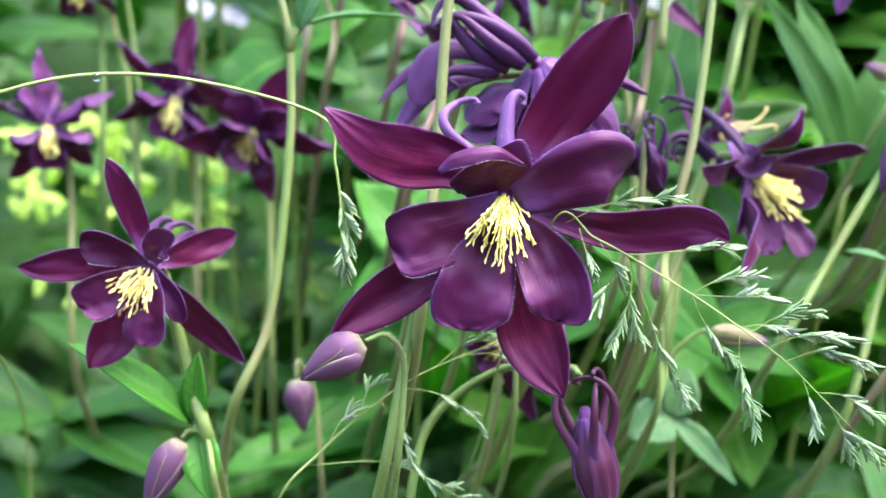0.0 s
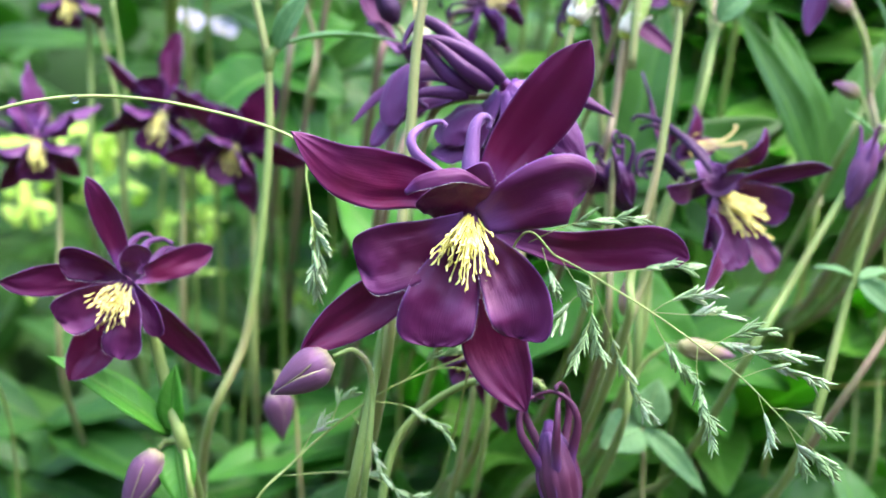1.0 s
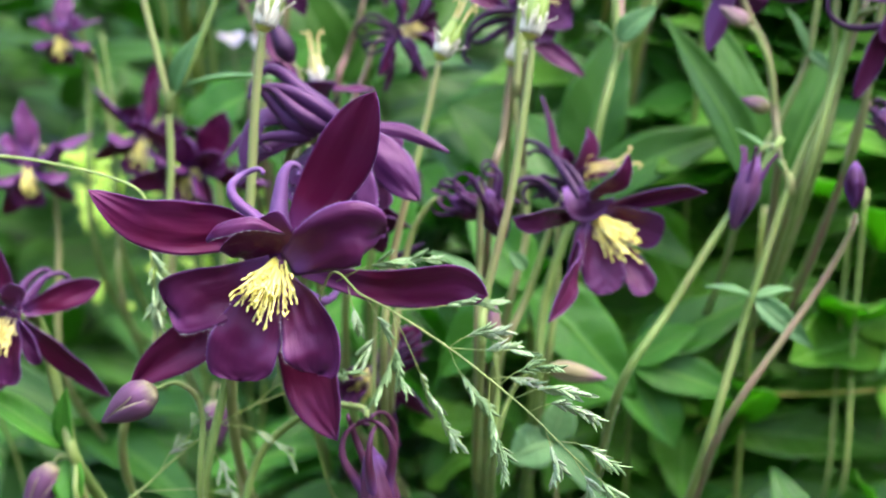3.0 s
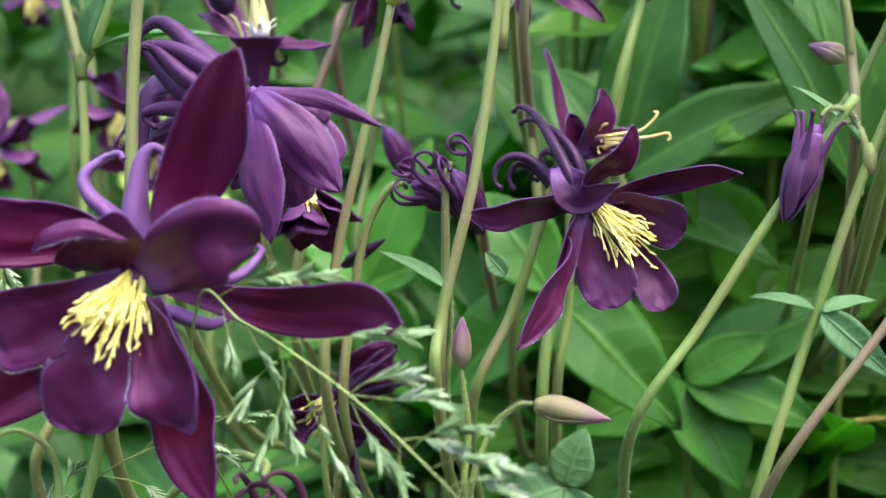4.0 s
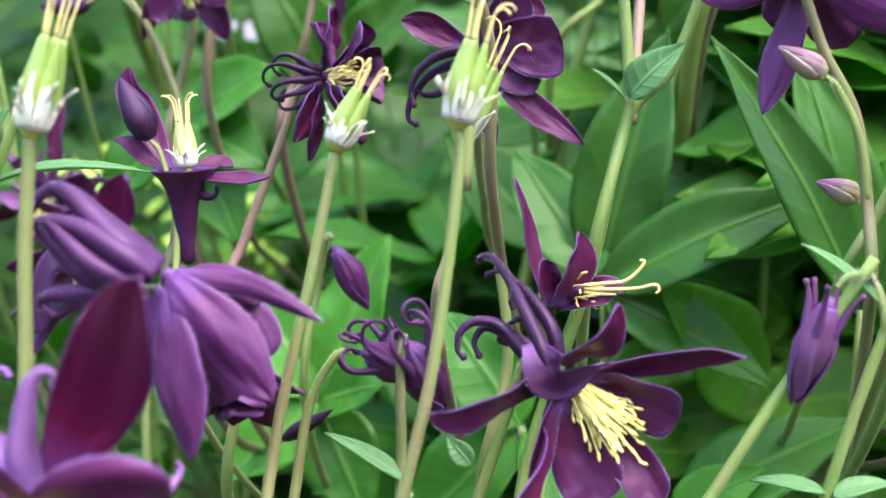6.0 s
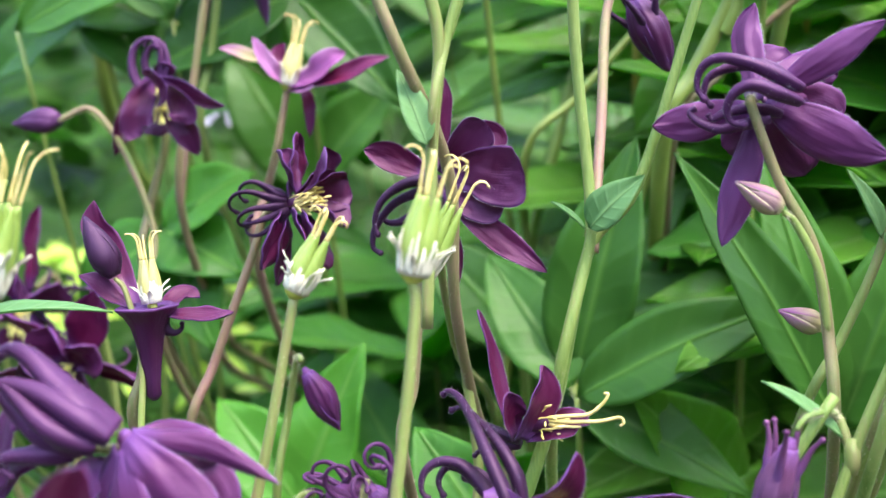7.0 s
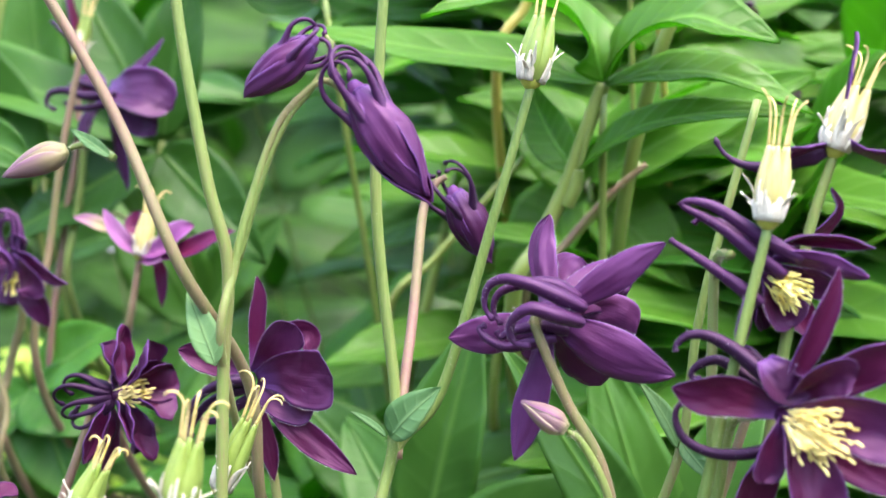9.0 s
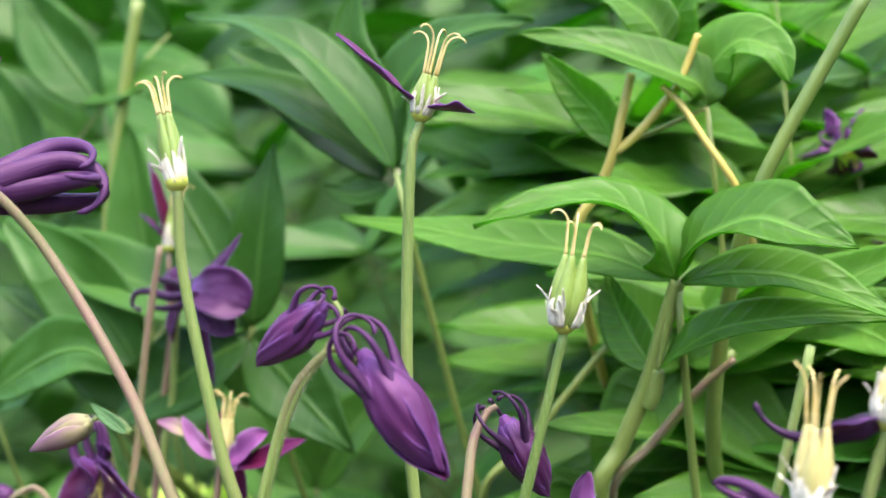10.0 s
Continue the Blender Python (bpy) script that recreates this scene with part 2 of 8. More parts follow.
# fresh green made paler where leaves stand in more light
LEAF_FRESH_LIT = leaf_material("leaf_fresh_lit", (0.062, 0.185, 0.016), (0.118, 0.290, 0.034), (0.17, 0.36, 0.07), 0.54, 9.0, 0.36, 0.20)
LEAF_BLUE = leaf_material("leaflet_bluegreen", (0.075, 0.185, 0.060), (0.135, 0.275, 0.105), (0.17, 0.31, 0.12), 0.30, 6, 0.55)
# bluish green made darker in colour where less light reaches
LEAF_DEEP_SHADED = leaf_material("leaf_bluish_shaded", (0.026, 0.102, 0.012), (0.058, 0.184, 0.022), (0.09, 0.23, 0.04), 0.44)
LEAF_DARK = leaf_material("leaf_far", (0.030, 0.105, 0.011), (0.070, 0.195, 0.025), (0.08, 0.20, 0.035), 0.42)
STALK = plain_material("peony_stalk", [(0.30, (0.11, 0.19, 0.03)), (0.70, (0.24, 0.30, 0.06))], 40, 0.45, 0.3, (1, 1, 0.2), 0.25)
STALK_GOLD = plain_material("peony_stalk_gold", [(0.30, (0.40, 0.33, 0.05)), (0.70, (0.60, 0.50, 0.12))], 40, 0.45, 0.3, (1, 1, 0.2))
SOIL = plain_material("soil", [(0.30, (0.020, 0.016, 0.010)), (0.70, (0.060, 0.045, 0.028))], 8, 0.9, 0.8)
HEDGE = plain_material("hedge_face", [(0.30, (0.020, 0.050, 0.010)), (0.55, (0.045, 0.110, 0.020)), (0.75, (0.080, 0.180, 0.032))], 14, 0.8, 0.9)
# far sunlit spots: the sun is put into this bright yellow-green
LEAF_LIT = leaf_material("leaf_painted_sunlit", (0.42, 0.56, 0.09), (0.60, 0.72, 0.18), (0.6, 0.7, 0.25), 0.4)
WHITE = petal_material("petal_white", (0.88, 0.84, 0.86), (0.74, 0.64, 0.70), 0.5, 0.2, 30, (0.8, 0.75, 0.78), (0.8, 0.8, 0.7))
HAIR = plain_material("pale_hair", [(0.3, (0.42, 0.36, 0.44)), (0.7, (0.62, 0.58, 0.62))], 500, 0.7)
HAIR_GREEN = plain_material("stem_hair", [(0.3, (0.36, 0.36, 0.20)), (0.7, (0.56, 0.54, 0.38))], 500, 0.7)
DEW = material("dew")[0]
DEW.node_tree.nodes["Principled BSDF"].inputs["Transmission Weight"].default_value = 1.0
DEW.node_tree.nodes["Principled BSDF"].inputs["Roughness"].default_value = 0.02
DEW.node_tree.nodes["Principled BSDF"].inputs["IOR"].default_value = 1.33


# ---- mesh helpers ----
class Geo:
    def __init__(self):
        self.v, self.f, self.m, self.uv = [], [], [], []

    def add(self, verts, faces, mat=0, uvs=None):
        k = len(self.v)
        self.v += [tuple(p) for p in verts]
        self.uv += uvs or [(0.5, 0.5)] * len(verts)
        for f in faces:
            self.f.append(tuple(i + k for i in f))
            self.m.append(mat)
        return self


def thing(name, at, label, category, group="", kind=""):
    ob = new(name)
    ob.location = at
    ob.empty_display_size = 0.005
    return tagged(ob, label, category, group, kind)


def mesh_of(name, geo, mats, origin=(0, 0, 0)):
    me = bpy.data.meshes.new(name)
    o = Vector(origin)
    me.from_pydata([Vector(p) - o for p in geo.v], [], geo.f)
    for mt in mats if isinstance(mats, (list, tuple)) else [mats]:
        me.materials.append(mt)
    me.polygons.foreach_set("material_index", geo.m)
    me.polygons.foreach_set("use_smooth", [True] * len(geo.f))
    layer = me.uv_layers.new(name="UVMap")
    idx = np.zeros(len(me.loops), dtype=np.int32)
    me.loops.foreach_get("vertex_index", idx)
    layer.data.foreach_set("uv", np.array(geo.uv, dtype=np.float32)[idx].ravel())
    me.update()
    return me


def root_of(ob):
    at = Vector((0, 0, 0))
    while ob is not None:
        at = at + ob.location
        ob = ob.parent
    return at


def part(name, geo, mats, parent, label=""):
    """One mesh under a thing or a part; the geometry is given in world coordinates."""
    ob = new(name, mesh_of(name, geo, mats, root_of(parent)))
    ob.parent = parent
    return tagged(ob, label)


def smooth_path(pts, steps=8):
    """A Catmull-Rom line through a few points."""
    p = [Vector(q) for q in pts]
    if len(p) < 3:
        return [p[0].lerp(p[-1], k / steps) for k in range(steps + 1)]
    p = [2 * p[0] - p[1], *p, 2 * p[-1] - p[-2]]
    out = []
    for i in range(1, len(p) - 2):
        a, b, c, d = p[i - 1 : i + 3]
        for k in range(steps):
            t = k / steps
            out.append(0.5 * (2 * b + (c - a) * t + (2 * a - 5 * b + 4 * c - d) * t * t + (3 * b - a - 3 * c + d) * t**3))
    return out + [p[-2]]


def tube(geo, path, radius, sides=8, mat=0, knobbly=0.0, rnd=None, flat=0.0):
    """A round tube along the path; radius: a number, or a function of 0..1."""
    n = len(path)
    ref = Vector((0.31, 0.87, 0.21))
    verts, uvs, faces = [], [], []
    length = 0.0
    for i, p in enumerate(path):
        d = (path[min(i + 1, n - 1)] - path[max(i - 1, 0)]).normalized()
        side = ref - d * ref.dot(d)
        if side.length < 1e-4:
            side = d.orthogonal()
        side.normalize()
        ref = side
        up = d.cross(side)
        r = radius(i / (n - 1)) if callable(radius) else radius
        if i:
            length += (p - path[i - 1]).length
        for k in range(sides):
            a = 2 * math.pi * k / sides
            q = r * (1 + (knobbly * rnd.uniform(-1, 1) if knobbly else 0))
            f = flat * max(0.0, 1 - 1.6 * i / (n - 1))
            q = q * (1 + 0.5 * f * math.cos(3 * a + 0.4))
            verts.append(p + side * (q * math.cos(a)) + up * (q * (1 - f) * math.sin(a)))
            uvs.append((length * 40, k / sides))
    for i in range(n - 1):
        for k in range(sides):
            a, b = i * sides + k, i * sides + (k + 1) % sides
            faces.append((a, b, b + sides, a + sides))
    faces.append(tuple(range(sides - 1, -1, -1)))
    faces.append(tuple(range((n - 1) * sides, n * sides)))
    return geo.add(verts, faces, mat, uvs)


def lathe(geo, base, axis, profile, sides=10, mat=0, ribs=0, rib=0.0):
    """Rings along an axis: profile is rows of (distance, radius)."""
    base, d = Vector(base), Vector(axis).normalized()
    s = d.orthogonal().normalized()
    u = d.cross(s)
    verts, uvs, faces = [], [], []
    for j, (h, r) in enumerate(profile):
        for k in range(sides):
            a = 2 * math.pi * k / sides
            q = r * (1 + rib * math.cos(ribs * a))
            verts.append(base + d * h + s * (q * math.cos(a)) + u * (q * math.sin(a)))
            uvs.append((j / (len(profile) - 1), k / sides))
    n = len(profile)
    for j in range(n - 1):
        for k in range(sides):
            a, b = j * sides + k, j * sides + (k + 1) % sides
            faces.append((a, b, b + sides, a + sides))
    faces.append(tuple(range(sides - 1, -1, -1)))
    faces.append(tuple(range((n - 1) * sides, n * sides)))
    return geo.add(verts, faces, mat, uvs)


def sepal_outline(u):
    full = 0.26 + 0.74 * math.sin(math.pi / 2 * min(1, u / 0.46)) ** 1.1
    return full * (1 - max(0, (u - 0.46) / 0.54) ** 2.3) ** 0.85 + 0.035 * (1 - u) + 0.006


def petal_outline(u):
    return (0.30 + 0.70 * math.sin(math.pi / 2 * min(1, u / 0.62)) ** 1.2) * max(0.0, 1 - max(0, (u - 0.66) / 0.34) ** 2.6) ** 0.5 + 0.01


def leaf_outline(u):
    return max(0.0, math.sin(math.pi * u**0.82)) ** 0.85 * (1 - 0.25 * u) * 1.12 + 0.008


def blade(geo, spine, inward, width, outline, cup=0.25, twist=0.0, wave=0.0, thick=0.00022, nv=8, rnd=None, two=True, fold=0.0, pleat=0.0, uneven=0.0, roll=0.0):
    """A petal or leaf: a two-sided sheet along a spine. inward: the way its inner side looks; cup: how far the rims rise to it."""
    n = len(spine)
    inward = Vector(inward)
    ph = [rnd.uniform(0, 6.28) for _ in range(4)] if rnd else [0, 1, 2, 3]
    top, bot, uvs = [], [], []
    for i, p in enumerate(spine):
        u = i / (n - 1)
        d = (spine[min(i + 1, n - 1)] - spine[max(i - 1, 0)]).normalized()
        nrm = inward - d * inward.dot(d)
        if nrm.length < 1e-5:
            nrm = d.orthogonal()
        nrm.normalize()
        side = d.cross(nrm)
        if twist:
            rot = Matrix.Rotation(twist * (u - 0.3), 3, d)
            nrm, side = rot @ nrm, rot @ side
        w = width / 2 * outline(u)
        for k in range(nv + 1):
            v = 2 * k / nv - 1
            rim = wave * width * abs(v) ** 2 * (math.sin(9 * u + ph[0] + (2.0 if v > 0 else 0)) * 0.6 + math.sin(17 * u + ph[1] + v) * 0.4)
            lift = cup * w * v * v + fold * w * abs(v) + rim + pleat * w * math.cos(v * 9.4 + 1.2 * math.sin(3 * u + ph[2])) * min(1, 4 * u * (1 - u) + 0.15)
            if roll:
                lift += roll * w * max(0.0, abs(v) - 0.45) ** 2 * 3.3
            if uneven:
                lift += uneven * width * (noise.noise((u * 2.6 + ph[0] * 9, v * 1.5 + ph[1] * 9, ph[2])) + 0.42 * noise.noise((u * 7.0 + ph[1] * 9, v * 3.6 + ph[0] * 9, ph[3])) + 0.14 * noise.noise((u * 13.0 + ph[2] * 9, v * 9.0 + ph[3] * 9, ph[0]))) * min(1, 5 * u)
            q = p + side * (w * v * (1 - 0.18 * min(1, abs(cup)) * v * v)) + nrm * lift
            top.append(q + nrm * (thick / 2))
            bot.append(q - nrm * (thick / 2))
            uvs.append((u, k / nv))
    c = nv + 1
    m = len(top)
    f_top, f_bot, f_rim = [], [], []
    for i in range(n - 1):
        for k in range(nv):
            a = i * c + k
            f_top.append((a, a + c, a + c + 1, a + 1))
            f_bot.append((m + a, m + a + 1, m + a + c + 1, m + a + c))
    edge = [i * c for i in range(n)] + [(n - 1) * c + k for k in range(1, c)] + [i * c + nv for i in range(n - 2, -1, -1)] + list(range(nv - 1, 0, -1))
    for a, b in zip(edge, edge[1:] + edge[:1]):
        f_rim.append((a, m + a, m + b, b))
    base = len(geo.v)
    geo.add(top + bot, f_top, 0, uvs + uvs)
    for f in f_bot + f_rim:
        geo.f.append(tuple(i + base for i in f))
        geo.m.append(1 if two else 0)
    return geo


def frame_of(hub, eye):
    """Right, up and towards the eye, as seen from that side."""
    face = (Vector(eye) - Vector(hub)).normalized()
    right = Vector((0, 0, 1)).cross(face).normalized()
    return right, face.cross(right), face


def direction(fr, az, lift):
    a, l = radians(az), radians(lift)
    return (fr[0] * math.cos(a) + fr[1] * math.sin(a)) * math.cos(l) + fr[2] * math.sin(l)


def arc_spine(start, d, bendto, length, bend, n=13, sway=0.0):
    """A spine that sets out along d and turns by bend degrees towards bendto, and by sway degrees to its side."""
    d, b = Vector(d).normalized(), Vector(bendto)
    b = b - d * b.dot(d)
    b = b.normalized() if b.length > 1e-6 else d.orthogonal().normalized()
    s = b.cross(d)
    p, out = Vector(start), []
    for i in range(n):
        out.append(p.copy())
        a = radians(bend) * (i / (n - 1) - 0.35)
        w = radians(sway) * (i / (n - 1) - 0.40)
        p = p + (d * (math.cos(a) * math.cos(w)) + b * math.sin(a) + s * (math.sin(w) * math.cos(a))) * (length / (n - 1))
    return out


def to_ground(pts, rnd):
    """Carries a stem's line on down to the soil, drawing back to the plant's crown."""
    p = [Vector(q) for q in pts]
    d = (p[-1] - p[-2]).normalized()
    last = p[-1]
    drop = last.z
    if drop > 0.02:
        lean = Vector((d.x, d.y, 0)) / max(0.35, -d.z if d.z < 0 else 0.35)
        lean = lean.normalized() * min(lean.length, 0.12) if lean.length > 1e-6 else lean
        for f, k, back in ((0.05, 0.05, 0.035), (0.13, 0.11, 0.12), (0.45, 0.30, 0.19), (1.0, 0.40, 0.22)):
            p.append(Vector((last.x + lean.x * drop * k, last.y + lean.y * drop * k + back + rnd.uniform(-0.003, 0.003), last.z - drop * f - (0.004 if f == 1 else 0))))
    return p


def stem_part(parent, pts, r0, r1, mat, rnd, name="stem", ground=True, label=""):
    pts = to_ground(pts, rnd) if ground else pts
    path = smooth_path(pts, 9)
    n = len(path)
    g = Geo()
    r0, r1 = r0 * 0.60, r1 * 0.60
    tube(g, path, lambda u: r0 + (r1 - r0) * min(1, u * 2.2), 9)
    # short soft hairs on the upper stretch
    for k in range(1, n - 1):
        if path[k].z < 0.5:
            break
        d = (path[k + 1] - path[k]).normalized()
        for _ in range(14):
            s = d.cross(Vector((rnd.uniform(-1, 1), rnd.uniform(-1, 1), rnd.uniform(-1, 1)))).normalized()
            q = path[k].lerp(path[k + 1], rnd.random()) + s * (r0 * 0.9)
            tip = q + (s + d * rnd.uniform(-0.4, 0.4)) * rnd.uniform(0.0004, 0.0009)
            e = d.cross(s) * 0.00004
            g.add([q - e, q + e, tip], [(0, 1, 2)], 1)
    return part(name, g, [mat, HAIR_GREEN], parent, label)


# ---- plants ----
def stamen_part(parent, hub, axis, length, rnd, count=100, spread=0.55, droop=0.2, start=0.0, mat=None):
    g = Geo()
    axis = Vector(axis).normalized()
    s = axis.orthogonal().normalized()
    u = axis.cross(s)
    for k in range(count):
        a, q = rnd.uniform(0, 6.283), math.sqrt(rnd.random())
        off = s * math.cos(a) + u * math.sin(a)
        ln = length * rnd.uniform(0.45, 1.0) * (1.05 - 0.42 * q)
        p0 = Vector(hub) + axis * start + off * (0.0013 * q)
        p1 = p0 + axis * (ln * 0.5) + off * (ln * 0.17 * q * spread * 3)
        p2 = p0 + axis * ln + off * (ln * 0.55 * q * spread * 2) + Vector((0, 0, -1)) * (ln * droop) + Vector((rnd.uniform(-1, 1), rnd.uniform(-1, 1), rnd.uniform(-1, 1))) * 0.0008
        path = smooth_path([p0, p1, p2], 3)
        tube(g, path, 0.00012, 5)
        d = (p2 - p1).normalized()
        d = (d + Vector((rnd.uniform(-1, 1), rnd.uniform(-1, 1), rnd.uniform(-1, 1))) * 0.5).normalized()
        lathe(g, p2 - d * 0.0006, d, [(0, 0.00008), (0.0003, 0.00020), (0.0010, 0.00020), (0.0014, 0.00008)], 6)
    # the dense heart of the tuft
    lathe(g, Vector(hub) + axis * start, axis, [(length * h, length * spread * r) for h, r in ((0.0, 0.12), (0.2, 0.17), (0.38, 0.20), (0.50, 0.14), (0.56, 0.04))], 9)
    return part("stamen_tuft", g, mat or YELLOW, parent, "tuft of pale yellow stamens")


def spur_part(parent, start, d, inward, length, curl, mat, mouth=0.0018, sway=0.0, taper=3.2):
    """A nectar spur: wide where it leaves the petal, thin and hooked at its knobbed end."""
    d, b = Vector(d).normalized(), Vector(inward)
    b = b - d * b.dot(d)
    b = b.normalized() if b.length > 1e-6 else d.orthogonal().normalized()
    s = b.cross(d)
    p, path, n = Vector(start), [], 24
    for i in range(n):
        path.append(p.copy())
        t = i / (n - 1)
        a = radians(curl) * max(0, (t - 0.34) / 0.66) ** 1.6 - radians(12) * math.sin(math.pi * min(1, t * 2))
        w = sway * math.sin(2.2 * t)
        p = p + (d * math.cos(a) + b * math.sin(a) + s * w).normalized() * (length / (n - 1))

    def girth(u):
        knob = 0.00026 * max(0.0, 1 - abs(u - 0.965) / 0.045)
        root = min(1.0, 0.35 + u * 6.0)
        return (mouth * (1 - u) ** taper * root + 0.00028 + knob) * (0.45 if u > 0.99 else 1)

    return part("spur", tube(Geo(), path, girth, 12, flat=0.45), mat, parent)


def columbine(label, hub, eye, axis, sepals, petals, spurs, stem, seed, mats=None, stamens=0.013, r0=0.0011, r1=0.0016, stem_mat=None, group="columbine flowers", droop=0.2, count=130, wave=0.05, spur_back=0.5, ground=True, spread=0.28, styles=(), mouth=0.0016, taper=3.2, spur_bend=None, stamen_mat=None):
    """One columbine bloom on its stem. Directions are (turn, lift) in degrees as seen from eye; lengths in metres."""
    rnd = random.Random(seed)
    inner, outer, spur_mat = mats or (INNER, OUTER, SPUR)
    hub = Vector(hub)
    fr = frame_of(hub, eye)
    ax = direction(fr, *axis)
    line = to_ground(stem, rnd) if ground else [Vector(p) for p in stem]
    ob = thing("columbine", line[-1], label, "flower", group)
    stem_part(ob, line, r0, r1, stem_mat or STEM, rnd, ground=False)
    for az, lift, ln, wd, bend, *sway in sepals:
        d = direction(fr, az, lift)
        start = hub + d * 0.0012 - ax * 0.0008
        g = blade(Geo(), arc_spine(start, d, ax, ln - 0.0012, bend, 19, sway[0] if sway else rnd.uniform(-14, 14)), ax, wd, sepal_outline, rnd.uniform(-0.10, 0.26), rnd.uniform(-0.5, 0.5), wave, rnd=rnd, nv=14, fold=rnd.uniform(0.04, 0.22), uneven=0.11)
        part("sepal", g, [inner, outer], ob)
    for az, lift, ln, wd, bend in petals:
        d = direction(fr, az, lift)
        start = hub + d * 0.0016 + ax * 0.0015
        g = blade(Geo(), arc_spine(start, d, ax, ln - 0.0016, bend, 17, rnd.uniform(-10, 10)), ax, wd, petal_outline, 0.52, rnd.uniform(-0.2, 0.2), wave * 0.9, rnd=rnd, nv=14, uneven=0.09)
        part("petal", g, [PETAL_IN if inner == INNER else PETAL_DARK, outer], ob)
    for az, lift, ln, curl in spurs:
        d = direction(fr, az, lift)
        d = (d - ax * spur_back).normalized()
        side = d - ax * d.dot(ax)
        start = hub + side * 0.0022 + d * 0.0004
        spur_part(ob, start, d, direction(fr, *spur_bend) if spur_bend else -side - Vector((0, 0, 0.3)), ln, curl, spur_mat, mouth, rnd.uniform(-0.35, 0.35), taper)
    if stamens:
        lathe_g = lathe(Geo(), hub - ax * 0.002, ax, [(0, 0.0006), (0.001, 0.0013), (0.003, 0.0016), (0.0045, 0.0010)], 10)
        part("receptacle", lathe_g, outer, ob)
        stamen_part(ob, hub, ax, stamens, rnd, count, spread, droop, mat=stamen_mat)
    for az, lift, ln in styles:
        d = direction(fr, az, lift)
        path = arc_spine(hub + ax * 0.002, d, Vector((0, 0, -1)), ln, 20, 12)
        hook = arc_spine(path[-1], (path[-1] - path[-2]), Vector((0, 0, 1)), ln * 0.22, 200, 7)
        part("style", tube(Geo(), path + hook[1:], lambda t: 0.00034 - 0.00014 * t, 6), CREAM, ob, "pale bent style")
    return ob


def shaped_outline(base, peak, tip):
    """How wide a petal is along its length: from base to its widest place at peak, then to the tip (k, m: higher k is fuller, lower m blunter)."""
    k, m = tip

    def width(u):
        if u < peak:
            return base + (1 - base) * math.sin(math.pi / 2 * u / peak) ** 1.1
        return max(0.0, 1 - ((u - peak) / (1 - peak)) ** k) ** m + 0.012

    return width


def fuzz(g, path, girth, rnd, per=5, long=0.0006):
    """Short pale hairs standing off a tube."""
    for k in range(2, len(path) - 1):
        d = (path[k + 1] - path[k]).normalized()
        for _ in range(per):
            s = d.cross(Vector((rnd.uniform(-1, 1), rnd.uniform(-1, 1), rnd.uniform(-1, 1)))).normalized()
            q = path[k].lerp(path[k + 1], rnd.random()) + s * (girth(k / len(path)) * 0.9)
            e = d.cross(s) * 0.00003
            g.add([q - e, q + e, q + (s + d * rnd.uniform(-0.5, 0.5)) * rnd.uniform(0.4, 1.0) * long], [(0, 1, 2)], 1)
    return g


def rim_hairs(g, n, nv, rnd, per=4, long=0.00045):
    """Short pale hairs along both rims of a petal of n rows and nv + 1 points a row."""
    c = nv + 1
    base = len(g.v) - 2 * n * c
    for i in range(2, n - 1):
        for a, inner_ in ((base + i * c, 1), (base + i * c + nv, -1)):
            p, q, r = Vector(g.v[a]), Vector(g.v[a + c]), Vector(g.v[a + inner_])
            away, d = (p - r).normalized(), (q - p).normalized()
            for _ in range(per):
                s = p.lerp(q, rnd.random())
                e = d * 0.000018
                g.add([s - e, s + e, s + (away + d * rnd.uniform(-0.4, 0.6) + Vector((0, -0.4, 0.2))) * rnd.uniform(0.4, 1.0) * long], [(0, 1, 2)], 2)
    return g


def spur_along(parent, pts, mouth, mat, rnd):
    """A nectar spur along a given line, wide at the petal, with a knob at its hooked end."""
    path = smooth_path(pts, 6)

    def girth(u):
        mouth_now = mouth * 0.62
        knob = 0.00026 * max(0.0, 1 - abs(u - 0.965) / 0.045)
        return (mouth_now * (1 - u) ** 1.7 * min(1.0, 0.55 + u * 3.0) + 0.00036 + knob) * (0.5 if u > 0.99 else 1)

    g = tube(Geo(), path, girth, 12, flat=0.40)
    return part("spur", fuzz(g, path, girth, rnd), [mat, HAIR], parent)


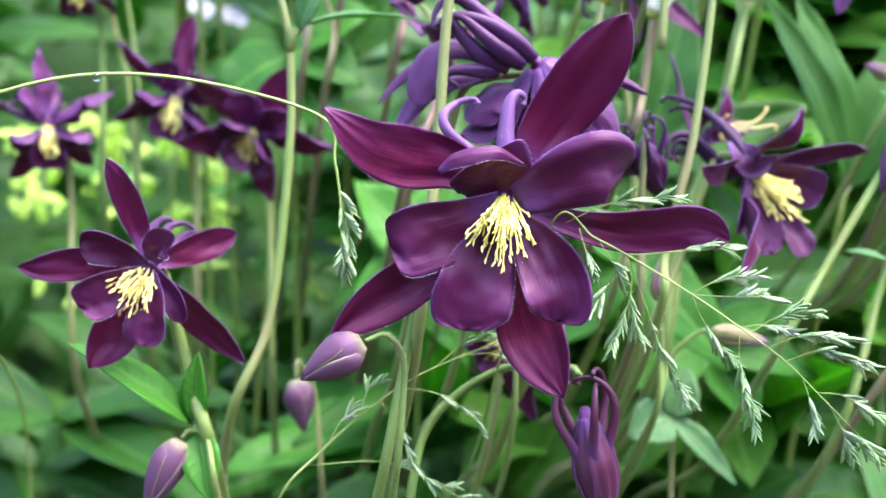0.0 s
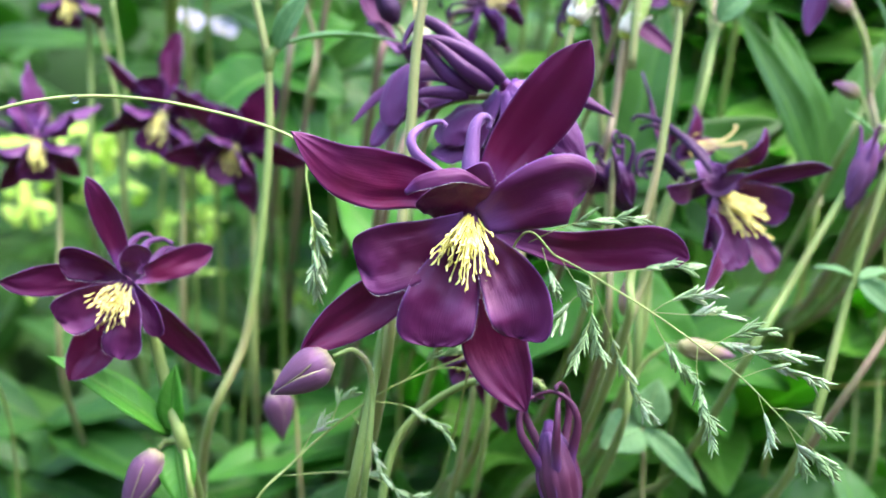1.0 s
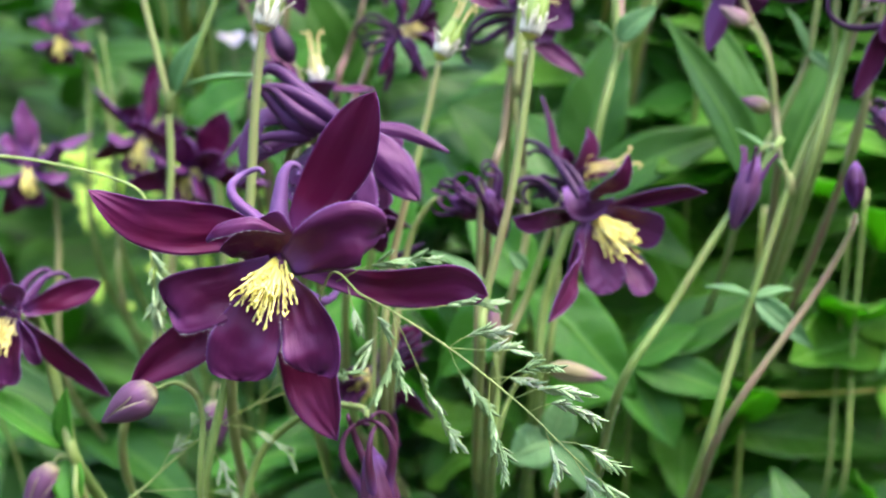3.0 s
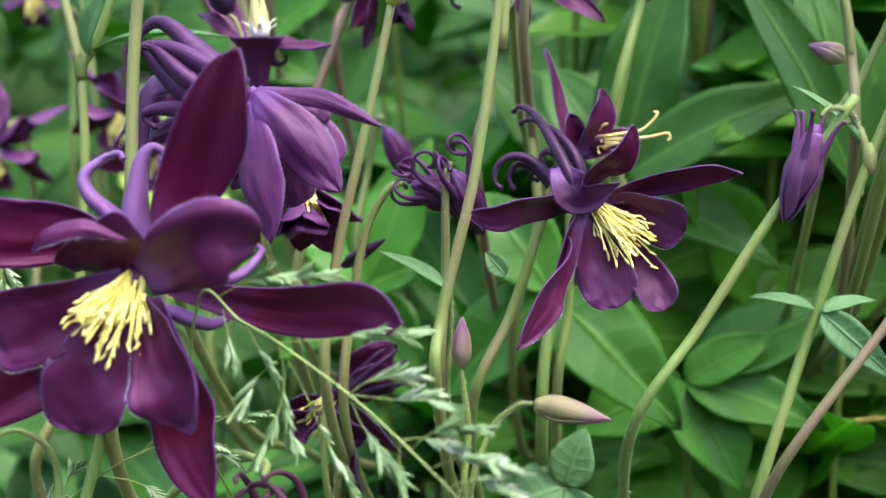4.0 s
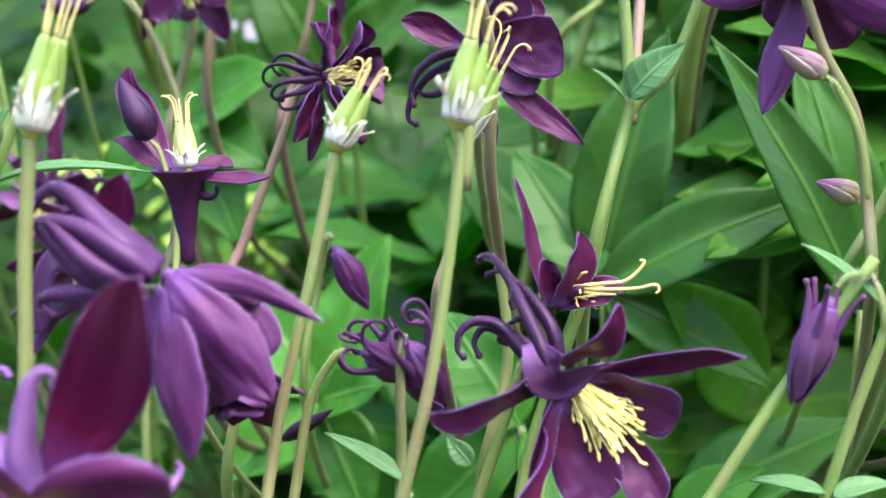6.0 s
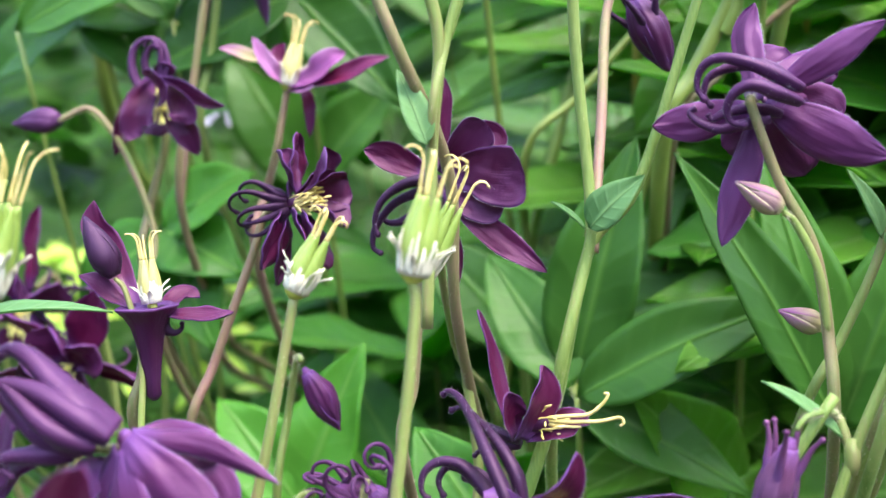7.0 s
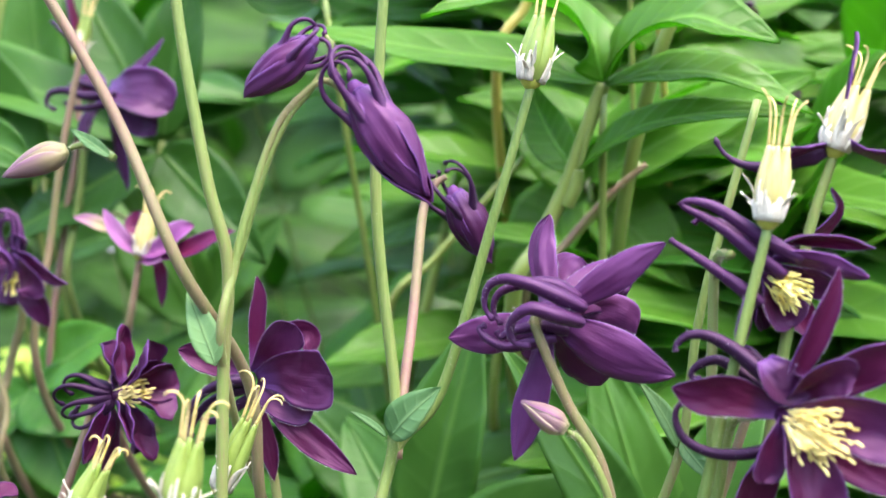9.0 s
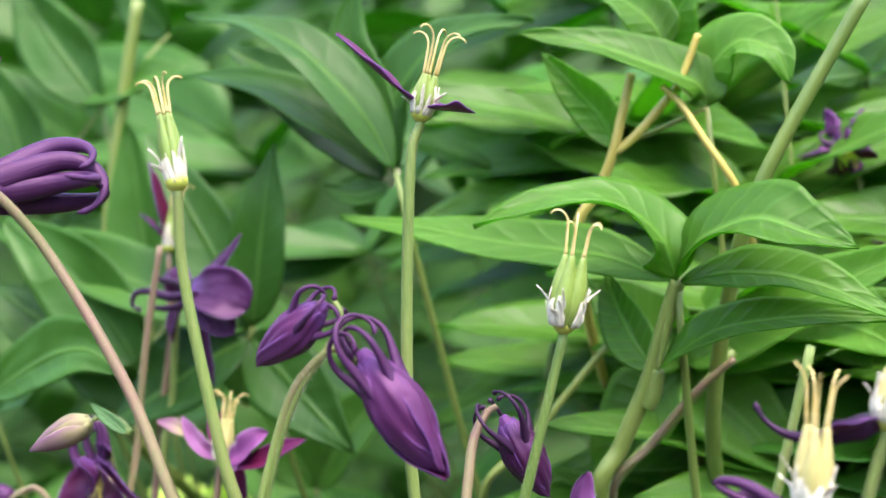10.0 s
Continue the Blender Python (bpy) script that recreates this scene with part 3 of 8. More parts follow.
def bloom(label, hub, tip, blades, spurs, stem, seed, mats, r0=0.0011, r1=0.0016, stem_mat=None, stamens=True, spread=0.5, count=90, stamen_mat=None, facing=None, group="columbine flowers", ground=True, lip=None, droop=0.0, styles=()):
    """A columbine bloom whose sepals, petals and spurs each follow their own line. hub to tip: the tuft of stamens; facing: the way the inner sides look."""
    rnd = random.Random(seed)
    inner, outer, spur_mat = mats
    hub, tip = Vector(hub), Vector(tip)
    ax = (tip - hub).normalized()
    face = Vector(facing).normalized() if facing else ax
    line = to_ground(stem, rnd) if ground else [Vector(p) for p in stem]
    ob = thing("columbine", line[-1], label, "flower", group)
    stem_part(ob, line, r0, r1, stem_mat or STEM, rnd, ground=False)
    for kind, pts, wd, *more in blades:
        o = dict(base=0.34, peak=0.50, tip=(2.0, 0.85), cup=0.2, twist=0.0, wave=0.035, fold=0.05, roll=0.0, out=False) if kind == "sepal" else dict(base=0.30, peak=0.62, tip=(2.5, 0.5), cup=0.3, twist=0.0, wave=0.04, fold=0.0, roll=0.0, out=False)
        if more:
            o.update(more[0])
        look_in = Vector(o["face"]) if "face" in o else -face if o["out"] else face
        g = blade(Geo(), smooth_path(pts, 6), look_in, wd, shaped_outline(o["base"], o["peak"], o["tip"]), o["cup"], o["twist"], o["wave"], rnd=rnd, nv=18, fold=o["fold"], uneven=0.065, roll=o["roll"])
        rim_hairs(g, len(smooth_path(pts, 6)), 18, rnd)
        skin = outer if o["out"] else inner if kind == "sepal" else lip or inner
        part(kind, g, [skin, outer, HAIR], ob)
    for pts, mouth in spurs:
        spur_along(ob, pts, mouth, spur_mat, rnd)
    if stamens:
        part("receptacle", lathe(Geo(), hub - ax * 0.002, ax, [(0, 0.0006), (0.001, 0.0013), (0.003, 0.0016), (0.0045, 0.0010)], 10), outer, ob)
        stamen_part(ob, hub, ax, (tip - hub).length, rnd, count, spread, droop, mat=stamen_mat)
    for pts in styles:
        part("style", tube(Geo(), smooth_path(pts, 5), lambda t: 0.00036 - 0.00014 * t, 6), CREAM, ob, "pale bent style")
    return ob


def ring(n, start, lift, ln, wd, bend, rnd, jitter=9):
    return [(start + 360 / n * k + rnd.uniform(-jitter, jitter), lift + rnd.uniform(-8, 8), ln * rnd.uniform(0.88, 1.08), wd * rnd.uniform(0.9, 1.1), bend + rnd.uniform(-12, 12)) for k in range(n)]


def spur_ring(n, start, lift, ln, curl, rnd):
    return [(start + 360 / n * k + rnd.uniform(-9, 9), lift, ln * rnd.uniform(0.9, 1.1), curl + rnd.uniform(-30, 30)) for k in range(n)]


def closed_flower(label, base, tip, stem, seed, mats=None, width=0.0075, spur=0.010, curl=200, stem_mat=None, r0=0.0009, r1=0.0015, group="closed columbine flowers", flare=0.0, spur_lean=0.35, ground=True, taper=3.2):
    """A columbine bloom still shut, hanging: sepals folded round one another, spurs hooked above."""
    rnd = random.Random(seed)
    inner, outer, spur_mat = mats or (DARK_IN, OUTER, SPUR)
    base, tip = Vector(base), Vector(tip)
    ax = (tip - base).normalized()
    ln = (tip - base).length
    s = ax.orthogonal().normalized()
    u = ax.cross(s)
    line = to_ground(stem, rnd) if ground else [Vector(p) for p in stem]
    ob = thing("columbine", line[-1], label, "flower bud", group)
    stem_part(ob, line, r0, r1, stem_mat or STEM, rnd, ground=False)
    core = lathe(Geo(), base, ax, [(ln * h, width * 0.5 * r) for h, r in ((0.02, 0.16), (0.15, 0.40), (0.35, 0.66), (0.55, 0.66), (0.78, 0.42), (0.93, 0.20), (0.98, 0.05))], 14, 0, 5, 0.10)
    part("closed_petals", core, inner, ob)
    for k in range(5):
        a = 2 * math.pi * k / 5 + rnd.uniform(-0.14, 0.14)
        off = s * math.cos(a) + u * math.sin(a)
        end, slip = rnd.uniform(0.90, 1.04), rnd.uniform(0.02, 0.10)
        pts = [base + ax * (ln * h * end) + off * (width * r * (1 + flare * h)) for h, r in ((0.10, 0.17), (0.24, 0.29), (0.47, 0.42), (0.7, 0.34), (0.9, 0.12 + slip * 0.6), (1.02, slip * (0.5 + flare)))]
        g = blade(Geo(), smooth_path(pts, 4), -off, width * rnd.uniform(0.66, 0.76), sepal_outline, 0.52, rnd.uniform(-0.45, 0.45), 0.05, rnd=rnd, fold=-0.10, nv=14, pleat=0.05, uneven=0.06)
        part("sepal", g, [inner, outer], ob)
        if spur:
            b = a + math.pi / 5
            o2 = s * math.cos(b) + u * math.sin(b)
            spur_part(ob, base + ax * (ln * 0.46) + o2 * (width * 0.24), (-ax + o2 * spur_lean), -o2, (spur + ln * 0.46) * rnd.uniform(0.90, 1.10), curl, spur_mat, width * 0.155, rnd.uniform(-0.25, 0.25), taper)
    return ob


def small_bud(label, base, tip, radius, stem, seed, mat=None, stem_mat=None, group="columbine buds", ground=True):
    rnd = random.Random(seed)
    base, tip = Vector(base), Vector(tip)
    ax, ln = (tip - base).normalized(), (tip - base).length
    pts = to_ground(stem, rnd) if ground else [Vector(p) for p in stem]
    ob = thing("columbine_bud", pts[-1], label, "flower bud", group)
    stem_part(ob, pts, 0.0006, 0.0011, stem_mat or STEM, rnd, ground=False)
    g = lathe(Geo(), base, ax, [(ln * h, radius * r) for h, r in ((0, 0.35), (0.08, 0.72), (0.25, 1.0), (0.45, 0.95), (0.7, 0.60), (0.9, 0.24), (1.0, 0.05))], 15, 0, 5, 0.07)
    part("bud_body", g, mat or BUD, ob)
    s = ax.orthogonal().normalized()
    u = ax.cross(s)
    for k in range(3):
        a = 2.1 * k + rnd.uniform(-0.3, 0.3)
        off = s * math.cos(a) + u * math.sin(a)
        pp = [base + ax * (ln * h) + off * (radius * r * 1.06) for h, r in ((0.0, 0.4), (0.25, 1.0), (0.6, 0.78), (0.98, 0.08))]
        part("bud_scale", blade(Geo(), smooth_path(pp, 4), -off, radius * 1.7, sepal_outline, 0.5, 0, 0.02, rnd=rnd, two=False), mat or BUD, ob)
    return ob


def seed_pod(label, base, top, stem, seed, body=None, width=0.0060, curl=170, stem_mat=None, r0=0.0012, r1=0.0016, extra=None, group="columbine seed heads", style=0.38, ground=True, ring_size=1.0):
    """A spent bloom: five green follicles with curling styles, withered stamen stubs and a bright ring on the stem."""
    rnd = random.Random(seed)
    base, top = Vector(base), Vector(top)
    ax, ln = (top - base).normalized(), (top - base).length
    s = ax.orthogonal().normalized()
    u = ax.cross(s)
    pts = to_ground(stem, rnd) if ground else [Vector(p) for p in stem]
    ob = thing("columbine_seed_head", pts[-1], label, "seed head", group)
    stem_part(ob, pts, r0, r1, stem_mat or STEM, rnd, ground=False)
    part("receptacle", lathe(Geo(), base - ax * 0.0012, ax, [(0, r0 * 0.6), (0.0008 * ring_size, 0.0016 * ring_size), (0.0018 * ring_size, 0.0017 * ring_size), (0.0024 * ring_size, 0.0012 * ring_size)], 12), RING, ob, "yellow-green ring")
    body_len = ln * (1 - style)
    for k in range(5):
        a = 2 * math.pi * k / 5 + rnd.uniform(-0.15, 0.15)
        off = s * math.cos(a) + u * math.sin(a)
        path = smooth_path([base + ax * (body_len * h) + off * (width * r) for h, r in ((0.02, 0.08), (0.3, 0.16), (0.65, 0.19), (1.0, 0.20))], 5)
        g = tube(Geo(), path, lambda t: width * (0.085 + 0.150 * math.sin(math.pi * min(1, t * 0.82 + 0.14))) * (1 - 0.56 * t**2.0), 8)
        part("follicle", g, body or POD, ob)
        p, d, path = path[-1], (ax + off * 0.08).normalized(), []
        hook = (off + s * rnd.uniform(-0.5, 0.5) + u * rnd.uniform(-0.5, 0.5)).normalized()
        sl = ln * style * rnd.uniform(0.95, 1.35)
        for i in range(16):
            path.append(p.copy())
            t = i / 15
            ang = radians(curl * rnd.uniform(0.98, 1.02)) * max(0, (t - 0.45) / 0.55) ** 1.4
            p = p + (d * math.cos(ang) + hook * math.sin(ang)) * (sl / 15)
        part("style", tube(Geo(), path, lambda t: 0.00027 - 0.00014 * t**0.6, 6), CREAM, ob, "curled tan style")
    for k in range(24):
        a = rnd.uniform(0, 6.283)
        off = s * math.cos(a) + u * math.sin(a)
        h = ln * rnd.uniform(0.14, 0.38)
        q = base + off * (width * 0.30)
        pp = smooth_path([q, q + ax * (h * 0.6) + off * (width * 0.08), q + ax * h + off * (width * rnd.uniform(-0.04, 0.14) if k % 5 else width * 0.36)], 3)
        g = blade(Geo(), pp, -off, rnd.uniform(0.0010, 0.0019), lambda t: 1 - 0.80 * t, 0.3, rnd.uniform(-1, 1), 0.1, 0.0001, 2, rnd, False)
        part("husk", g, HUSK, ob)
    if extra:
        fr = frame_of(base, extra["eye"])
        for kind, pts, wd, *more in extra.get("blades", ()):
            o = dict(base=0.4, peak=0.5, tip=(2.0, 0.85), cup=0.25, twist=0.0, fold=0.05, mats=extra.get("mats", [DARK_IN, DARK_OUT]))
            o.update(more[0] if more else {})
            g = blade(Geo(), smooth_path(pts, 5), extra["facing"], wd, shaped_outline(o["base"], o["peak"], o["tip"]), o["cup"], o["twist"], 0.05, rnd=rnd, nv=12, fold=o["fold"], uneven=0.08)
            part(kind, g, o["mats"], ob)
        if "funnel" in extra:
            a, b, r_top, r_end = extra["funnel"]
            a, b = Vector(a), Vector(b)
            hl = (b - a).length
            rows_ = [(0.03, 0.86), (0.0, 1.0), (0.03, 0.93), (0.10, 0.74), (0.22, 0.55), (0.42, 0.42), (0.68, 0.30), (0.88, 0.22), (1.0, 0.24), (1.06, 0.10)]
            part("petal_tube", lathe(Geo(), a, b - a, [(hl * h, r_top * r) for h, r in rows_], 18, 0, 5, 0.10), DARK_OUT, ob, "dark purple funnel of the spent petals")
        for az, lift, sl, wd, bend in extra.get("sepals", ()):
            d = direction(fr, az, lift)
            g = blade(Geo(), arc_spine(base + ax * 0.001, d, ax, sl, bend, 13), ax, wd, sepal_outline, 0.25, rnd.uniform(-0.5, 0.5), 0.06, rnd=rnd)
            part("sepal", g, extra.get("mats", [DARK_IN, DARK_OUT]), ob)
        for az, lift, sl, cl in extra.get("spurs", ()):
            d = direction(fr, az, lift)
            spur_part(ob, base + d * 0.001, d, ax, sl, cl, SPUR_DARK, 0.0028, 0.0, 2.0)
    return ob


def leaf_geo(g, base, tip, up, width, bow=0.15, fold=0.25, wave=0.03, rnd=None, nv=6, n=12):
    """A pointed leaf from base to tip that looks up and bows over."""
    base, tip, up = Vector(base), Vector(tip), Vector(up).normalized()
    ln = (tip - base).length
    mid = base.lerp(tip, 0.45) + up * (ln * bow)
    path = [base.lerp(mid, t).lerp(mid.lerp(tip, t), t) for t in (k / (n - 1) for k in range(n))]
    return blade(g, path, up, width, leaf_outline, 0.08, rnd.uniform(-0.25, 0.25) if rnd else 0, wave, 0.0003, nv, rnd, False, fold, uneven=0.05)


def leaflet(parent, base, tip, up, width, mat, rnd, bow=0.12, fold=0.3, name="leaflet"):
    return part(name, leaf_geo(Geo(), base, tip, up, width, bow, fold, 0.02, rnd), mat, parent)


def plain_stem(label, pts, r0, r1, seed, mat=None, branches=(), leaflets=(), name="columbine_plant", group="columbine stems", leaf=None, joints=True):
    """A bare columbine stem with its side branches and small leaves at the joints."""
    rnd = random.Random(seed)
    ground = to_ground(pts, rnd)
    ob = thing(name, ground[-1], label, "plant stem", group)
    stem_part(ob, ground, r0, r1, mat or STEM, rnd, ground=False)
    for b in branches:
        stem_part(ob, b, r0 * 0.75, r0, mat or STEM, rnd, "branch", False)
        if not joints:
            continue
        j = Vector(b[-1])
        part("joint", lathe(Geo(), j - Vector((0, 0, r1 * 1.6)), (0, 0, 1), [(0, r0 * 0.55), (r1 * 0.9, r1 * 0.72), (r1 * 2, r1 * 0.75), (r1 * 3.2, r0 * 0.55)], 10), mat or STEM, ob)
    for base, tip, up, w in leaflets:
        leaflet(ob, base, tip, up, w, leaf or LEAF_BLUE, rnd)
    return ob


def spikelet_geo(g, at, d, size, rnd):
    """One grass spikelet: slender pointed florets in two ranks, their tips standing apart."""
    at, d = Vector(at), Vector(d).normalized()
    s = d.cross(Vector((rnd.uniform(-1, 1), rnd.uniform(-1, 1), rnd.uniform(-1, 1)))).normalized()
    for k in range(6):
        side = s * (1 if k % 2 else -1)
        b = at + d * (size * 0.10 * k)
        open_ = rnd.uniform(0.10, 0.20)
        path = smooth_path([b, b + d * (size * 0.24) + side * (size * open_ * 0.7), b + d * (size * 0.55) + side * (size * open_ * 1.25)], 3)
        blade(g, path, -side, size * 0.17, sepal_outline, 0.7, 0, 0.02, 0.00012, 4, rnd, False)
    return g


def grass_panicle(label, culm, branches, seed, size=0.0058, r=0.00022):
    """A flowering grass: a thin culm, fine branches and clusters of spikelets. branches: (where on the culm, turn, lift, length, spikelets)."""
    rnd = random.Random(seed)
    ground = to_ground(culm[::-1], rnd)
    ob = thing("grass_panicle", ground[-1], label, "grass", "flowering grasses")
    path = smooth_path(ground, 12)
    part("culm", tube(Geo(), path, lambda u: r * (0.7 + 0.6 * min(1, u * 1.5)), 6), GRASS, ob)
    top = smooth_path(culm, 16)
    fr = frame_of(top[-1], (0, 0, 0.6))
    for where, az, lift, ln, count in branches:
        p = top[min(len(top) - 1, int(where * (len(top) - 1)))]
        d = direction(fr, az, lift)
        bp = smooth_path([p, p + d * (ln * 0.5) + Vector((0, 0, ln * 0.05)), p + d * ln + Vector((0, 0, -ln * 0.16))], 5)
        br = part("branch", tube(Geo(), bp, r * 0.5, 5), GRASS, ob)
        for k in range(count):
            t = 1 - 0.55 * k / max(1, count) - rnd.uniform(0, 0.08)
            q = bp[min(len(bp) - 1, int(t * (len(bp) - 1)))]
            e = (bp[-1] - bp[0]).normalized()
            e = (e + Vector((rnd.uniform(-0.7, 0.7), rnd.uniform(-0.6, 0.6), rnd.uniform(-0.6, 0.35)))).normalized()
            part("spikelet", spikelet_geo(Geo(), q, e, size * rnd.uniform(0.85, 1.15), rnd), SPIKELET, br)
    return ob


def grass_along(label, culm, branches, seed, size=0.0048, r=0.00017):
    """A flowering grass whose side branches each follow their own line, the spikelets crowded on the outer half."""
    rnd = random.Random(seed)
    ground = to_ground(culm[::-1], rnd) if culm[-1][2] > culm[0][2] else to_ground([*culm[::-1], (culm[0][0] - 0.006, culm[0][1] + 0.012, culm[0][2] - 0.02)], rnd)
    ob = thing("grass_panicle", ground[-1], label, "grass", "flowering grasses")
    path = smooth_path(ground, 12)
    part("culm", tube(Geo(), path, lambda u: r * (0.7 + 0.6 * min(1, u * 1.5)), 6), GRASS, ob)
    for pts, count in branches:
        bp = smooth_path(pts, 8)
        br = part("branch", tube(Geo(), bp, r * 0.5, 5), GRASS, ob)
        for k in range(count):
            t = 1 - 0.62 * k / max(1, count)
            i = max(1, min(len(bp) - 1, int(t * (len(bp) - 1))))
            e = (bp[i] - bp[i - 1]).normalized()
            e = (e + Vector((rnd.uniform(-0.35, 0.35), rnd.uniform(-0.5, 0.5), rnd.uniform(-0.40, 0.30)))).normalized()
            part("spikelet", spikelet_geo(Geo(), bp[i], e, size * rnd.uniform(0.8, 1.15), rnd), SPIKELET, br)
    return ob


# ---- the place: soil, foliage behind ----
E0, E5, E7, E9, E10 = (-0.029, 0.015, 0.602), (0.076, 0.089, 0.629), (0.090, 0.090, 0.676), (0.132, 0.105, 0.712), (0.143, 0.115, 0.730)

g = Geo()
for i in range(41):
    for j in range(41):
        x, y = (i / 20 - 1), (j / 20 - 1)
        x, y = x * abs(x) ** 2 * 400 + x * 1.0, y * abs(y) ** 2 * 400 + y * 1.0
        near = 1 if abs(x) < 3 and abs(y) < 3 else 0
        g.v.append((x, y, near * 0.015 * noise.noise((x * 3, y * 3, 0)) - 0.012))
        g.uv.append((x, y))
for i in range(40):
    for j in range(40):
        a = i * 41 + j
        g.f.append((a, a + 41, a + 42, a + 1))
        g.m.append(0)
ground_ob = new("ground", mesh_of("ground", g, SOIL))
tagged(ground_ob, "dark garden soil under the plants", "ground", kind="structure")


def foliage_band(name, label, seed, count, xs, ys, zs, size, mat, keep=None):
    """A dense mass of leaves, too many to count."""
    rnd = random.Random(seed)
    g = Geo()
    for _ in range(count):
        b = Vector((rnd.uniform(*xs), rnd.uniform(*ys), rnd.uniform(*zs)))
        if b.z > 0.60 + (b.y - 0.45) * 0.95 + 0.16 * min(1.0, max(0.0, (-0.02 - b.x) / 0.06)) or keep and not keep(b):
            continue
        az, el = rnd.uniform(0, 6.283), rnd.uniform(-0.5, 0.7)
        d = Vector((math.cos(az) * math.cos(el), math.sin(az) * math.cos(el) * 0.7, math.sin(el)))
        ln = size * rnd.uniform(0.6, 1.25)
        up = Vector((rnd.uniform(-0.6, 0.6), rnd.uniform(-1.0, 0.1), rnd.uniform(0.3, 1.0)))
        leaf_geo(g, b, b + d * ln, up, ln * rnd.uniform(0.30, 0.44), rnd.uniform(0.03, 0.2), rnd.uniform(0.0, 0.35), 0.03, rnd, 4, 7)
    ob = new(name, mesh_of(name, g, mat))
    return tagged(ob, label, "foliage", kind="stuff")


foliage_band("foliage", "dense green leaves behind the flowers", 11, 1100, (-0.40, 0.50), (0.50, 0.80), (0.02, 0.88), 0.085, LEAF_DARK, lambda b: not (-0.14 < b.x < -0.03 and b.y < 0.64 and 0.66 < b.z < 0.80) and not (b.x < 0.06 and b.z > 0.76))
# high leaves on the left: their dimmer light is put into a darker green
foliage_band("foliage", "bluish green leaves high behind the flowers, painted darker as less lit", 14, 1100, (-0.40, 0.50), (0.50, 0.80), (0.02, 0.90), 0.085, LEAF_DEEP_SHADED, lambda b: b.x < 0.06 and b.z > 0.76)
foliage_band("foliage", "leafy hedge far behind the flowers", 12, 2300, (-1.3, 1.4), (0.80, 1.7), (0.0, 1.15), 0.15, LEAF_DARK)
foliage_band("foliage", "low leaves covering the soil", 13, 700, (-0.3, 0.45), (0.30, 0.6), (0.0, 0.50), 0.07, LEAF)


# hedges, deep uneven masses: one closes the view, three unseen ones block low light
def hedge(label, at, turn, long, high, seed, name="backdrop"):
    """A clipped hedge: up its near face, over the top and down the far face."""
    g = Geo()
    rows, cols = 56, int(long * 10) + 1
    m = pose(*at, 0, 0, turn)
    for i in range(cols):
        for j in range(rows):
            x = (i / (cols - 1) - 0.5) * long
            if j < 30:
                y, z = 0.0, j / 29 * high - 0.05
            elif j < 36:
                y, z = (j - 29) / 7 * 0.8, high
            else:
                y, z = 0.8, (55 - j) / 19 * (high - 0.05) - 0.05
            k = 0.16 * noise.noise((x * 4 + seed, y * 4, z * 4 + 7)) + 0.06 * noise.noise((x * 17 + seed, y * 17, z * 17))
            g.v.append(tuple(m @ Vector((x, y + (-k if j < 33 else k), z + (k if 29 < j < 36 else 0)))))
            g.uv.append((x * 2 % 1, z * 2 % 1))
    for i in range(cols - 1):
        for j in range(rows - 1):
            a = i * rows + j
            g.f.append((a, a + rows, a + rows + 1, a + 1))
            g.m.append(0)
    for side in (0, cols - 1):
        g.f.append(tuple(side * rows + j for j in range(rows)))
        g.m.append(0)
    return tagged(new(name, mesh_of(name, g, HEDGE)), label, "hedge", kind="structure")


hedge("dim green hedge closing the view", (0, 1.85, 0), 0, 6.0, 1.6, 0)
# added out of view, so that more of the light comes from above
hedge("unseen green hedge added behind the camera to cut frontal light", (0, -2.4, 0), 180, 6.0, 1.5, 20)
hedge("unseen green hedge added at the side to cut low light", (3.0, -0.2, 0), -90, 4.6, 1.7, 40)
hedge("unseen green hedge added at the side to cut low light", (-3.0, -0.2, 0), 90, 4.6, 1.7, 60)


def peony_leaf_spray(label, root, leaves, seed, mat=None, stalk_mat=None, r=0.0016, curved=()):
    """A peony leaf: a stalk from the soil with pointed leaflets; leaves are rows of (base, tip, up, width), curved ones of (line, up, width, fold)."""
    rnd = random.Random(seed)
    root = Vector(root)
    top = Vector(leaves[0][0] if leaves else curved[0][0][0])
    ob = thing("peony_plant", (root.x, root.y, 0), label, "plant", "peony leaves")
    stem_part(ob, [top, top.lerp(root, 0.4) + Vector((0, 0.03, 0)), root], r * 0.7, r * 1.5, stalk_mat or STALK, rnd, "stalk")
    for base, tip, up, w, *bow in leaves:
        b = Vector(base)
        if (b - top).length > 0.003:
            stem_part(ob, [b, b.lerp(top, 0.5), top], r * 0.4, r * 0.6, stalk_mat or STALK, rnd, "petiole", False)
        part("leaf", leaf_geo(Geo(), base, tip, up, w, bow[0] if bow else rnd.uniform(0.06, 0.16), 0.22, 0.06, rnd, 10, 18), mat or LEAF, ob)
    for line, up, w, fold in curved:
        b = Vector(line[0])
        if (b - top).length > 0.003:
            stem_part(ob, [b, b.lerp(top, 0.5), top], r * 0.4, r * 0.6, stalk_mat or STALK, rnd, "petiole", False)
        part("leaf", blade(Geo(), smooth_path(line, 6), up, w, leaf_outline, 0.10, rnd.uniform(-0.15, 0.15), 0.05, 0.0003, 12, rnd, False, fold, uneven=0.06), mat or LEAF, ob)
    return ob


